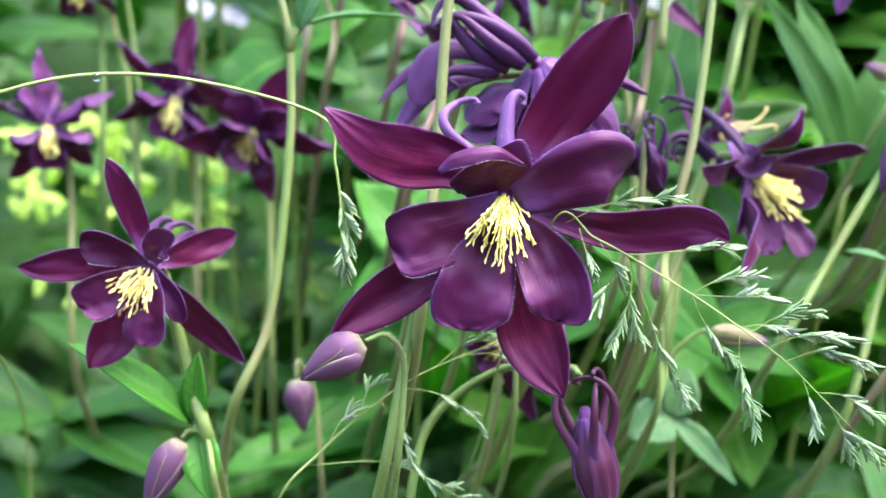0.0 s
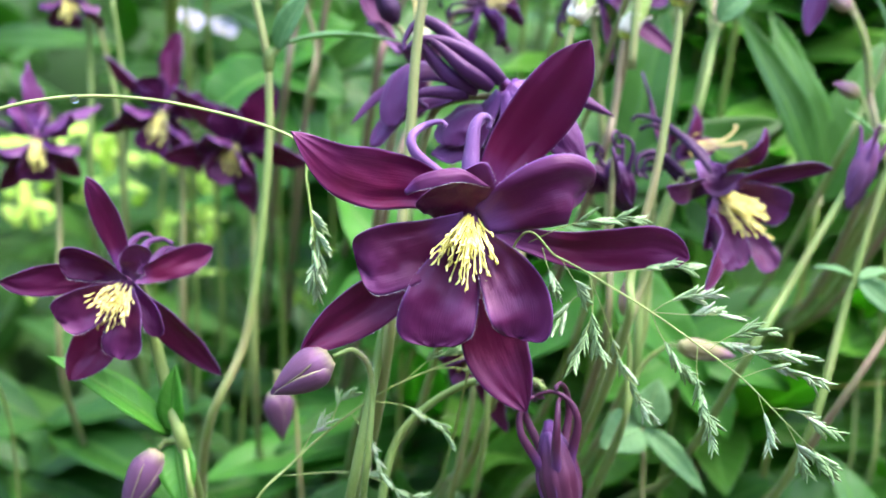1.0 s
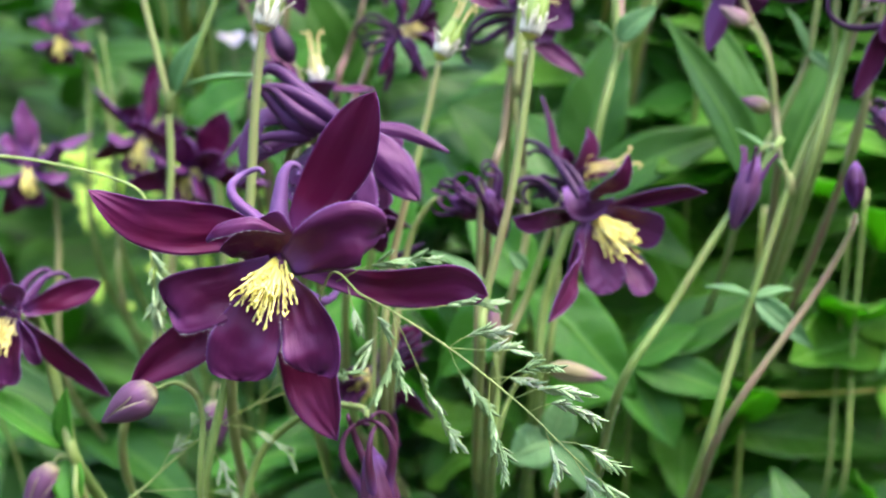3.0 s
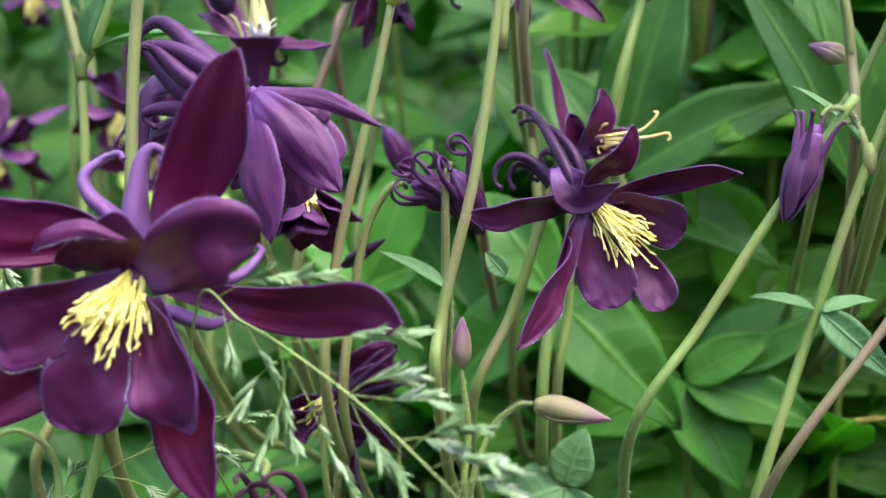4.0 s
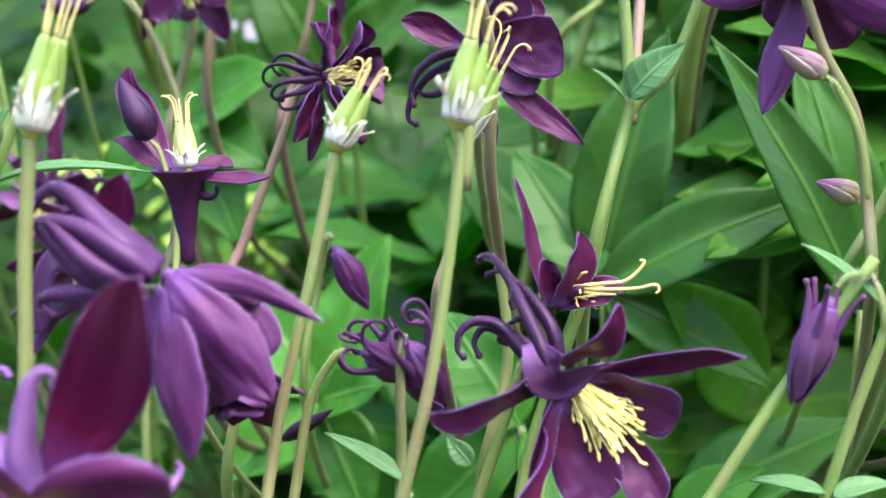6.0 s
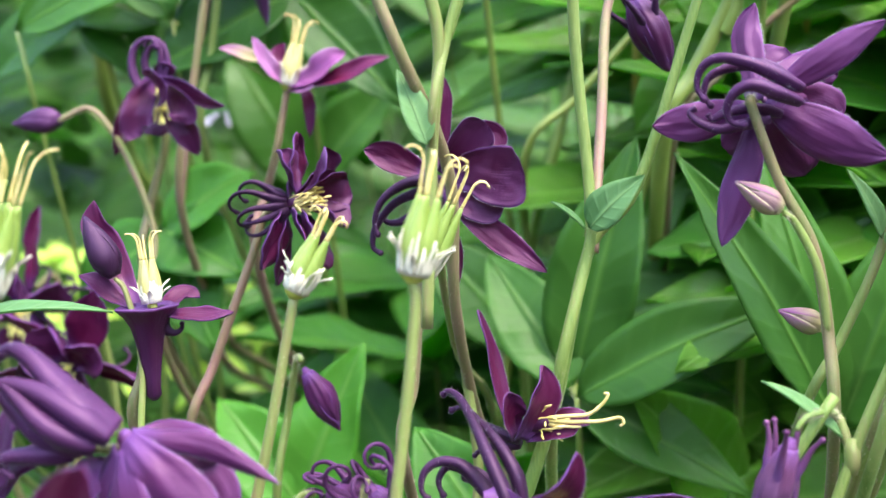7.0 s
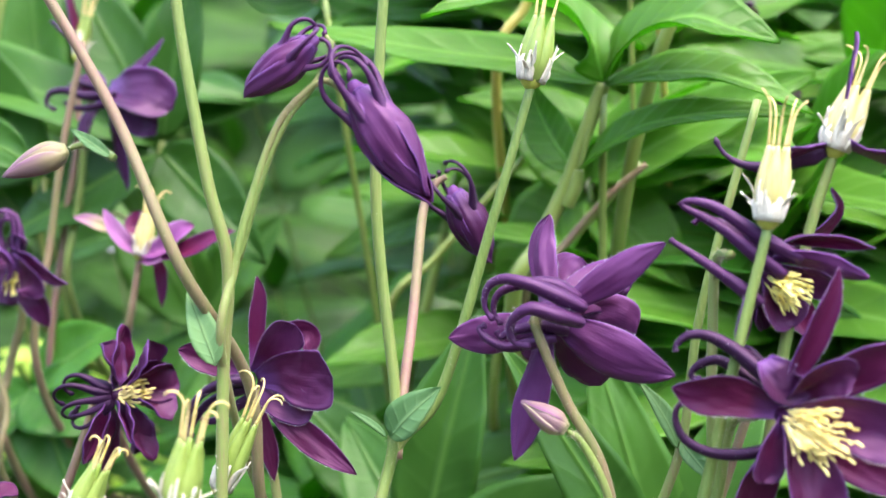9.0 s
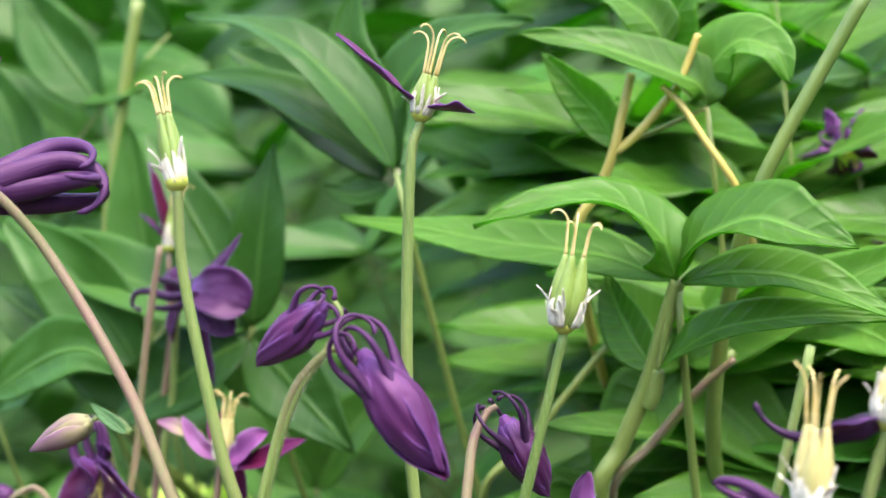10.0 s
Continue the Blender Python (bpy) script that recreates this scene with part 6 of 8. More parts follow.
bloom("pale violet columbine seen from behind, spurs arching over", (0.0137, 0.2385, 0.6398), (0.0162, 0.2460, 0.6264), [
    ("sepal", [(0.0142, 0.2365, 0.6408), (0.0184, 0.2345, 0.6370), (0.0222, 0.2340, 0.6331), (0.0255, 0.2339, 0.6289), (0.0287, 0.2339, 0.6252)], 0.0085, dict(peak=0.48, base=0.35, cup=0.12, fold=0.22)),
    ("sepal", [(0.0146, 0.2375, 0.6414), (0.0196, 0.2375, 0.6408), (0.0247, 0.2373, 0.6398), (0.0296, 0.2370, 0.6375), (0.0346, 0.2368, 0.6349)], 0.0035, dict(peak=0.40, base=0.40, cup=0.4, twist=0.6)),
    ("sepal", [(0.0062, 0.2395, 0.6415), (-0.0012, 0.2420, 0.6432), (-0.0071, 0.2455, 0.6415), (-0.0115, 0.2475, 0.6383), (-0.0154, 0.2485, 0.6334)], 0.0031, dict(peak=0.60, base=0.30, cup=0.3)),
    ("petal", [(0.0063, 0.2400, 0.6406), (-0.0008, 0.2410, 0.6433), (-0.0054, 0.2420, 0.6427), (-0.0076, 0.2425, 0.6378), (-0.0082, 0.2425, 0.6321)], 0.0064, dict(peak=0.65, base=0.35, cup=0.15)),
    ("petal", [(0.0056, 0.2420, 0.6390), (-0.0032, 0.2445, 0.6370), (-0.0081, 0.2455, 0.6342), (-0.0116, 0.2460, 0.6286)], 0.0049, dict(peak=0.6, base=0.4, cup=0.2)),
    ("petal", [(0.0116, 0.2395, 0.6367), (0.0067, 0.2388, 0.6348), (0.0036, 0.2385, 0.6321), (0.0026, 0.2385, 0.6283)], 0.0089, dict(peak=0.6, base=0.4, cup=0.25)),
    ("sepal", [(0.0134, 0.2365, 0.6393), (0.0148, 0.2345, 0.6337), (0.0160, 0.2330, 0.6281), (0.0173, 0.2323, 0.6225), (0.0183, 0.2322, 0.6176)], 0.0081, dict(peak=0.50, base=0.30, cup=0.15)),
    ("sepal", [(0.0122, 0.2375, 0.6392), (0.0092, 0.2385, 0.6345), (0.0061, 0.2395, 0.6305), (0.0023, 0.2405, 0.6280), (-0.0004, 0.2405, 0.6270)], 0.0072, dict(peak=0.55, base=0.35, cup=0.2)),
    ("petal", [(0.0137, 0.2395, 0.6397), (0.0172, 0.2405, 0.6373), (0.0206, 0.2415, 0.6350), (0.0233, 0.2425, 0.6318), (0.0248, 0.2425, 0.6288)], 0.0083, dict(peak=0.6, base=0.4, cup=0.3)),
    ("petal", [(0.0129, 0.2395, 0.6389), (0.0151, 0.2395, 0.6337), (0.0171, 0.2400, 0.6291), (0.0187, 0.2405, 0.6252), (0.0194, 0.2405, 0.6230)], 0.0082, dict(peak=0.6, base=0.4, cup=0.3)),
    ("petal", [(0.0117, 0.2395, 0.6389), (0.0101, 0.2400, 0.6343), (0.0093, 0.2405, 0.6296), (0.0089, 0.2410, 0.6257)], 0.0083, dict(peak=0.6, base=0.4, cup=0.3)),
    ("petal", [(0.0133, 0.2405, 0.6407), (0.0165, 0.2425, 0.6401), (0.0216, 0.2415, 0.6387), (0.0243, 0.2425, 0.6364)], 0.0060, dict(peak=0.6, base=0.4, cup=0.3))],
    [([(0.0123, 0.2375, 0.6416), (0.0085, 0.2365, 0.6447), (0.0044, 0.2372, 0.6479), (0.0006, 0.2380, 0.6511), (-0.0023, 0.2384, 0.6523), (-0.0045, 0.2380, 0.6510), (-0.0059, 0.2375, 0.6485), (-0.0062, 0.2372, 0.6458)], 0.0048),
    ([(0.0125, 0.2360, 0.6411), (0.0083, 0.2350, 0.6443), (0.0032, 0.2350, 0.6471), (-0.0011, 0.2350, 0.6482), (-0.0042, 0.2350, 0.6477), (-0.0056, 0.2350, 0.6461)], 0.0046),
    ([(0.0103, 0.2360, 0.6399), (0.0053, 0.2340, 0.6425), (0.0015, 0.2340, 0.6456), (-0.0013, 0.2345, 0.6479), (-0.0037, 0.2350, 0.6482)], 0.0042),
    ([(0.0079, 0.2375, 0.6393), (0.0028, 0.2365, 0.6414), (-0.0008, 0.2360, 0.6447), (-0.0031, 0.2355, 0.6474), (-0.0049, 0.2355, 0.6472), (-0.0050, 0.2355, 0.6456)], 0.0042),
    ([(0.0060, 0.2380, 0.6386), (0.0014, 0.2365, 0.6386), (-0.0023, 0.2360, 0.6383), (-0.0037, 0.2360, 0.6371), (-0.0015, 0.2360, 0.6354)], 0.0034)],
    [(0.0117, 0.2395, 0.6386), (0.0055, 0.2425, 0.6382), (0.0011, 0.2450, 0.6367), (-0.0011, 0.2470, 0.6308), (-0.0032, 0.2490, 0.6206), (-0.0055, 0.2510, 0.6084)], 5, (INNER, VIOLET_OUT, SPUR), lip=PETAL_DARK, count=40, facing=(0.35, 0.75, -0.55))
columbine("small dark columbine nodding with bright yellow stamens", (0.0145, 0.2600, 0.6263), E5, (268, 25),
          [(205, 10, 0.0120, 0.0060, 0), (-35, 5, 0.0120, 0.0060, 0), (240, 15, 0.0110, 0.0060, 0), (290, -15, 0.0140, 0.0060, 0), (265, -20, 0.0130, 0.0060, 0)],
          [(225, 30, 0.0080, 0.0075, -20), (262, 38, 0.0085, 0.0080, -20), (300, 30, 0.0080, 0.0075, -20), (330, 5, 0.008, 0.007, -20), (200, 0, 0.008, 0.007, -20)],
          [(75, 10, 0.0120, 220), (55, 10, 0.0130, 220), (100, 10, 0.0110, 220), (40, -10, 0.0110, 220), (120, -10, 0.0110, 220)],
          [(0.0147, 0.2610, 0.6291), (0.0142, 0.2659, 0.6321), (0.0112, 0.2700, 0.6201), (0.0082, 0.2710, 0.6001)], 6, (DARK_IN, VIOLET_OUT, SPUR_DARK), stamens=0.0070)
bloom("violet columbine seen from behind on a reddish stem", (0.0985, 0.2820, 0.6820), (0.1060, 0.2900, 0.6830), [
    ("sepal", [(0.0977, 0.2820, 0.6830), (0.0971, 0.2850, 0.6875), (0.0963, 0.2870, 0.6915), (0.0964, 0.2885, 0.6951), (0.0979, 0.2890, 0.6985)], 0.0053, dict(peak=0.55, base=0.3, cup=0.2)),
    ("sepal", [(0.0988, 0.2820, 0.6833), (0.1035, 0.2810, 0.6865), (0.1080, 0.2800, 0.6891), (0.1116, 0.2795, 0.6914), (0.1158, 0.2790, 0.6936)], 0.0052, dict(peak=0.50, base=0.3, cup=0.1, fold=0.25)),
    ("sepal", [(0.0984, 0.2810, 0.6822), (0.1028, 0.2800, 0.6797), (0.1073, 0.2800, 0.6771), (0.1118, 0.2805, 0.6749), (0.1164, 0.2810, 0.6736)], 0.0078, dict(peak=0.48, base=0.25, cup=0.15, fold=0.15)),
    ("sepal", [(0.0974, 0.2815, 0.6818), (0.0961, 0.2810, 0.6758), (0.0945, 0.2810, 0.6707), (0.0930, 0.2810, 0.6655), (0.0916, 0.2810, 0.6610)], 0.0057, dict(peak=0.52, base=0.35, cup=0.2)),
    ("sepal", [(0.0967, 0.2820, 0.6818), (0.0916, 0.2830, 0.6810), (0.0881, 0.2835, 0.6802), (0.0846, 0.2840, 0.6800), (0.0816, 0.2840, 0.6798)], 0.0063, dict(peak=0.45, base=0.4, cup=0.2)),
    ("petal", [(0.0981, 0.2840, 0.6831), (0.1012, 0.2860, 0.6853), (0.1048, 0.2880, 0.6868), (0.1079, 0.2890, 0.6871), (0.1101, 0.2895, 0.6866)], 0.0084, dict(peak=0.6, base=0.4, cup=0.3)),
    ("petal", [(0.0985, 0.2845, 0.6826), (0.1020, 0.2860, 0.6825), (0.1056, 0.2880, 0.6814), (0.1086, 0.2890, 0.6800), (0.1105, 0.2895, 0.6790)], 0.0097, dict(peak=0.6, base=0.4, cup=0.3)),
    ("petal", [(0.0983, 0.2845, 0.6817), (0.1002, 0.2855, 0.6786), (0.1019, 0.2870, 0.6759), (0.1036, 0.2880, 0.6736), (0.1050, 0.2890, 0.6715)], 0.0088, dict(peak=0.6, base=0.4, cup=0.3)),
    ("petal", [(0.0973, 0.2845, 0.6835), (0.0980, 0.2870, 0.6862), (0.0993, 0.2890, 0.6884), (0.1012, 0.2900, 0.6901), (0.1025, 0.2905, 0.6914)], 0.0080, dict(peak=0.6, base=0.4, cup=0.3)),
    ("petal", [(0.0972, 0.2845, 0.6813), (0.0955, 0.2870, 0.6792), (0.0938, 0.2890, 0.6774), (0.0924, 0.2900, 0.6766)], 0.0071, dict(peak=0.6, base=0.4, cup=0.3))],
    [([(0.1036, 0.2780, 0.6844), (0.0999, 0.2765, 0.6864), (0.0958, 0.2760, 0.6883), (0.0918, 0.2765, 0.6892), (0.0892, 0.2775, 0.6879), (0.0885, 0.2780, 0.6851), (0.0898, 0.2780, 0.6828)], 0.0026),
    ([(0.1031, 0.2770, 0.6824), (0.0997, 0.2745, 0.6837), (0.0961, 0.2735, 0.6849), (0.0936, 0.2740, 0.6837), (0.0926, 0.2750, 0.6815), (0.0933, 0.2755, 0.6796), (0.0956, 0.2755, 0.6791)], 0.0024),
    ([(0.1026, 0.2810, 0.6858), (0.0985, 0.2800, 0.6881), (0.0939, 0.2800, 0.6881), (0.0905, 0.2800, 0.6868), (0.0895, 0.2800, 0.6842), (0.0908, 0.2800, 0.6820)], 0.0022),
    ([(0.0990, 0.2790, 0.6800), (0.0948, 0.2785, 0.6793), (0.0915, 0.2785, 0.6788), (0.0886, 0.2790, 0.6800), (0.0873, 0.2795, 0.6815), (0.0884, 0.2795, 0.6821)], 0.0020),
    ([(0.1008, 0.2800, 0.6808), (0.0966, 0.2790, 0.6818), (0.0924, 0.2790, 0.6811), (0.0907, 0.2790, 0.6803), (0.0899, 0.2790, 0.6812)], 0.0020)],
    [(0.0965, 0.2794, 0.6831), (0.0963, 0.2765, 0.6817), (0.1003, 0.2785, 0.6703), (0.1049, 0.2792, 0.6608), (0.1069, 0.2801, 0.6481), (0.1075, 0.2801, 0.6318)], 7, (INNER, VIOLET_OUT, SPUR), lip=PETAL_IN, stem_mat=STEM_RED, stamens=False, facing=(0.35, 0.9, 0.0))
bloom("dark purple columbine seen from behind with hooked spurs", (0.0457, 0.2935, 0.6724), (0.0506, 0.2960, 0.6731), [
    ("sepal", [(0.0449, 0.2930, 0.6734), (0.0416, 0.2925, 0.6750), (0.0388, 0.2920, 0.6764), (0.0361, 0.2915, 0.6776), (0.0335, 0.2910, 0.6783)], 0.0052, dict(peak=0.55, base=0.40, cup=0.3)),
    ("sepal", [(0.0457, 0.2940, 0.6743), (0.0461, 0.2945, 0.6791), (0.0465, 0.2945, 0.6834), (0.0471, 0.2945, 0.6867), (0.0469, 0.2945, 0.6902)], 0.0031, dict(peak=0.5, base=0.5, cup=0.3)),
    ("sepal", [(0.0467, 0.2930, 0.6705), (0.0516, 0.2920, 0.6661), (0.0559, 0.2915, 0.6627), (0.0596, 0.2910, 0.6600), (0.0639, 0.2910, 0.6568)], 0.0049, dict(peak=0.5, base=0.35, cup=0.2)),
    ("sepal", [(0.0455, 0.2940, 0.6705), (0.0466, 0.2940, 0.6656), (0.0474, 0.2940, 0.6617), (0.0480, 0.2940, 0.6588), (0.0485, 0.2940, 0.6551)], 0.0033, dict(peak=0.5, base=0.45, cup=0.2)),
    ("sepal", [(0.0465, 0.2945, 0.6733), (0.0500, 0.2950, 0.6770), (0.0524, 0.2955, 0.6793), (0.0549, 0.2955, 0.6792), (0.0556, 0.2950, 0.6763)], 0.0067, dict(peak=0.5, base=0.4, cup=0.3)),
    ("petal", [(0.0469, 0.2925, 0.6729), (0.0516, 0.2910, 0.6738), (0.0555, 0.2905, 0.6732), (0.0589, 0.2900, 0.6729), (0.0608, 0.2900, 0.6731)], 0.0105, dict(peak=0.64, base=0.30, cup=0.25)),
    ("petal", [(0.0465, 0.2930, 0.6738), (0.0491, 0.2920, 0.6767), (0.0512, 0.2915, 0.6790), (0.0530, 0.2912, 0.6808), (0.0543, 0.2912, 0.6821)], 0.0070, dict(peak=0.60, base=0.35, cup=0.3)),
    ("petal", [(0.0464, 0.2930, 0.6715), (0.0503, 0.2920, 0.6695), (0.0542, 0.2915, 0.6683), (0.0571, 0.2912, 0.6679)], 0.0066, dict(peak=0.60, base=0.35, cup=0.3))],
    [([(0.0465, 0.2920, 0.6729), (0.0431, 0.2900, 0.6729), (0.0397, 0.2895, 0.6719), (0.0367, 0.2895, 0.6696), (0.0353, 0.2895, 0.6663), (0.0359, 0.2895, 0.6634)], 0.0022),
    ([(0.0462, 0.2930, 0.6715), (0.0420, 0.2920, 0.6707), (0.0381, 0.2915, 0.6689), (0.0351, 0.2912, 0.6652), (0.0345, 0.2910, 0.6618), (0.0362, 0.2910, 0.6605)], 0.0020),
    ([(0.0460, 0.2940, 0.6704), (0.0420, 0.2935, 0.6677), (0.0391, 0.2930, 0.6659), (0.0366, 0.2930, 0.6659), (0.0357, 0.2930, 0.6674)], 0.0020)],
    [(0.0462, 0.2949, 0.6702), (0.0452, 0.2989, 0.6682), (0.0458, 0.2999, 0.6602), (0.0481, 0.3000, 0.6382), (0.0496, 0.3000, 0.6185), (0.0446, 0.3000, 0.5974)], 8, (DARK_IN, DARK_OUT, SPUR_DARK), lip=PETAL_DARK, stamens=False, facing=(0.50, -0.80, -0.10))
bloom("small dark columbine bell facing forward, yellow heart", (-0.0215, 0.3340, 0.6940), (-0.0192, 0.3290, 0.6860), [
    ("sepal", [(-0.0223, 0.3330, 0.6962), (-0.0244, 0.3310, 0.6927), (-0.0263, 0.3300, 0.6886), (-0.0284, 0.3300, 0.6845), (-0.0306, 0.3310, 0.6803)], 0.0050, dict(peak=0.45, base=0.45, cup=0.3)),
    ("sepal", [(-0.0211, 0.3330, 0.6961), (-0.0154, 0.3290, 0.6944), (-0.0110, 0.3260, 0.6924), (-0.0063, 0.3230, 0.6901), (-0.0019, 0.3210, 0.6889)], 0.0042, dict(peak=0.45, base=0.45, cup=0.25)),
    ("sepal", [(-0.0200, 0.3330, 0.6925), (-0.0167, 0.3310, 0.6888), (-0.0145, 0.3300, 0.6858), (-0.0131, 0.3300, 0.6829), (-0.0120, 0.3310, 0.6796)], 0.0066, dict(peak=0.5, base=0.5, cup=0.25)),
    ("sepal", [(-0.0231, 0.3370, 0.6963), (-0.0207, 0.3350, 0.6974), (-0.0184, 0.3330, 0.6981), (-0.0162, 0.3310, 0.6977)], 0.0048, dict(peak=0.5, base=0.5, cup=0.3)),
    ("petal", [(-0.0218, 0.3330, 0.6947), (-0.0224, 0.3290, 0.6920), (-0.0230, 0.3270, 0.6888), (-0.0236, 0.3270, 0.6856), (-0.0228, 0.3270, 0.6838)], 0.0068, dict(peak=0.6, base=0.5, cup=0.4)),
    ("petal", [(-0.0227, 0.3370, 0.6948), (-0.0229, 0.3370, 0.6914), (-0.0226, 0.3360, 0.6878), (-0.0223, 0.3350, 0.6840)], 0.0102, dict(peak=0.6, base=0.5, cup=0.3)),
    ("petal", [(-0.0200, 0.3330, 0.6947), (-0.0156, 0.3290, 0.6917), (-0.0131, 0.3270, 0.6887), (-0.0133, 0.3270, 0.6859)], 0.0070, dict(peak=0.6, base=0.5, cup=0.4)),
    ("petal", [(-0.0202, 0.3300, 0.6955), (-0.0185, 0.3260, 0.6945), (-0.0171, 0.3240, 0.6937), (-0.0150, 0.3230, 0.6932)], 0.0081, dict(peak=0.6, base=0.6, cup=0.2))],
    [([(-0.0234, 0.3310, 0.6920), (-0.0257, 0.3310, 0.6975), (-0.0255, 0.3310, 0.7016), (-0.0235, 0.3310, 0.7039), (-0.0209, 0.3310, 0.7041), (-0.0202, 0.3310, 0.7020)], 0.0018),
    ([(-0.0224, 0.3330, 0.6950), (-0.0238, 0.3330, 0.6992), (-0.0229, 0.3330, 0.7022), (-0.0207, 0.3330, 0.7033), (-0.0195, 0.3330, 0.7014)], 0.0016),
    ([(-0.0205, 0.3330, 0.6955), (-0.0200, 0.3330, 0.7003), (-0.0207, 0.3330, 0.7039), (-0.0228, 0.3330, 0.7043), (-0.0239, 0.3330, 0.7028)], 0.0016),
    ([(-0.0192, 0.3330, 0.6955), (-0.0187, 0.3330, 0.6996), (-0.0196, 0.3330, 0.7032), (-0.0213, 0.3330, 0.7039)], 0.0016)],
    [(-0.0225, 0.3360, 0.6953), (-0.0234, 0.3390, 0.6970), (-0.0236, 0.3410, 0.6915), (-0.0238, 0.3410, 0.6816), (-0.0277, 0.3410, 0.6694), (-0.0298, 0.3410, 0.6545)], 9, (DARK_IN, DARK_OUT, SPUR), lip=PETAL_DARK, count=60, spread=0.35, facing=(0.05, -0.9, -0.45), stem_mat=STEM_RED)
bloom("violet columbine turned away among the leaves farther back", (-0.0065, 0.3520, 0.7285), (-0.0072, 0.3620, 0.7235), [
    ("sepal", [(-0.0063, 0.3520, 0.7304), (-0.0028, 0.3520, 0.7334), (0.0008, 0.3520, 0.7360), (0.0040, 0.3520, 0.7385), (0.0073, 0.3520, 0.7415)], 0.0053, dict(peak=0.45, base=0.45, cup=0.2)),
    ("sepal", [(-0.0060, 0.3520, 0.7260), (-0.0054, 0.3520, 0.7215), (-0.0047, 0.3520, 0.7170), (-0.0039, 0.3520, 0.7125), (-0.0029, 0.3520, 0.7081)], 0.0048, dict(peak=0.45, base=0.45, cup=0.2)),
    ("sepal", [(-0.0033, 0.3480, 0.7279), (0.0019, 0.3460, 0.7245), (0.0052, 0.3460, 0.7218), (0.0071, 0.3460, 0.7196)], 0.0074, dict(peak=0.5, base=0.5, cup=0.25, out=True)),
    ("sepal", [(-0.0080, 0.3520, 0.7280), (-0.0105, 0.3520, 0.7250), (-0.0119, 0.3520, 0.7219), (-0.0127, 0.3520, 0.7186)], 0.0074, dict(peak=0.5, base=0.5, cup=0.2, out=True)),
    ("petal", [(-0.0052, 0.3490, 0.7299), (0.0017, 0.3460, 0.7295), (0.0071, 0.3450, 0.7279), (0.0114, 0.3460, 0.7251)], 0.0118, dict(peak=0.55, base=0.5, cup=0.3, out=True)),
    ("petal", [(-0.0090, 0.3540, 0.7312), (-0.0133, 0.3540, 0.7335), (-0.0157, 0.3540, 0.7324)], 0.0090, dict(peak=0.55, base=0.5, cup=0.3))],
    [([(-0.0019, 0.3460, 0.7291), (-0.0085, 0.3460, 0.7290), (-0.0135, 0.3460, 0.7306), (-0.0172, 0.3460, 0.7303), (-0.0183, 0.3460, 0.7278), (-0.0161, 0.3460, 0.7264)], 0.0022),
    ([(-0.0021, 0.3460, 0.7273), (-0.0080, 0.3460, 0.7265), (-0.0123, 0.3460, 0.7268), (-0.0141, 0.3460, 0.7282)], 0.0020),
    ([(-0.0063, 0.3520, 0.7304), (-0.0106, 0.3520, 0.7321), (-0.0143, 0.3520, 0.7330), (-0.0167, 0.3520, 0.7315)], 0.0020)],
    [(-0.0072, 0.3520, 0.7292), (-0.0116, 0.3560, 0.7304), (-0.0150, 0.3580, 0.7243), (-0.0191, 0.3600, 0.7058), (-0.0233, 0.3620, 0.6843)], 46, (DARK_IN, DARK_OUT, SPUR_DARK), stamens=False, facing=(0.4, 0.6, -0.5))
columbine("withering dark columbine with twisted spurs", (0.0175, 0.2998, 0.6695), E7, (8, 20),
          [(245, 15, 0.0130, 0.0080, 15), (-60, 10, 0.0140, 0.0085, 10), (80, 0, 0.0130, 0.0070, 10), (30, -10, 0.0110, 0.0070, 10), (260, -10, 0.0150, 0.0060, 0)],
          [(-30, 10, 0.0100, 0.0080, -20), (60, 10, 0.0110, 0.0080, -20), (-80, 10, 0.0110, 0.0080, -20), (20, -10, 0.010, 0.008, -20), (110, 5, 0.010, 0.007, -20)],
          [(165, 15, 0.0150, 190), (190, 15, 0.0140, 210), (215, 10, 0.0130, 220), (145, 10, 0.0130, 220), (230, 0, 0.0130, 200)],
          [(0.0152, 0.3018, 0.6692), (0.0111, 0.3038, 0.6672), (0.0088, 0.3028, 0.6602), (0.0016, 0.3008, 0.6414), (-0.0035, 0.2999, 0.6259)], 10, (DARK_IN, DARK_OUT, SPUR_DARK), count=60, stamen_mat=CREAM, stamens=0.0075, stem_mat=STEM_RED, droop=0.0)
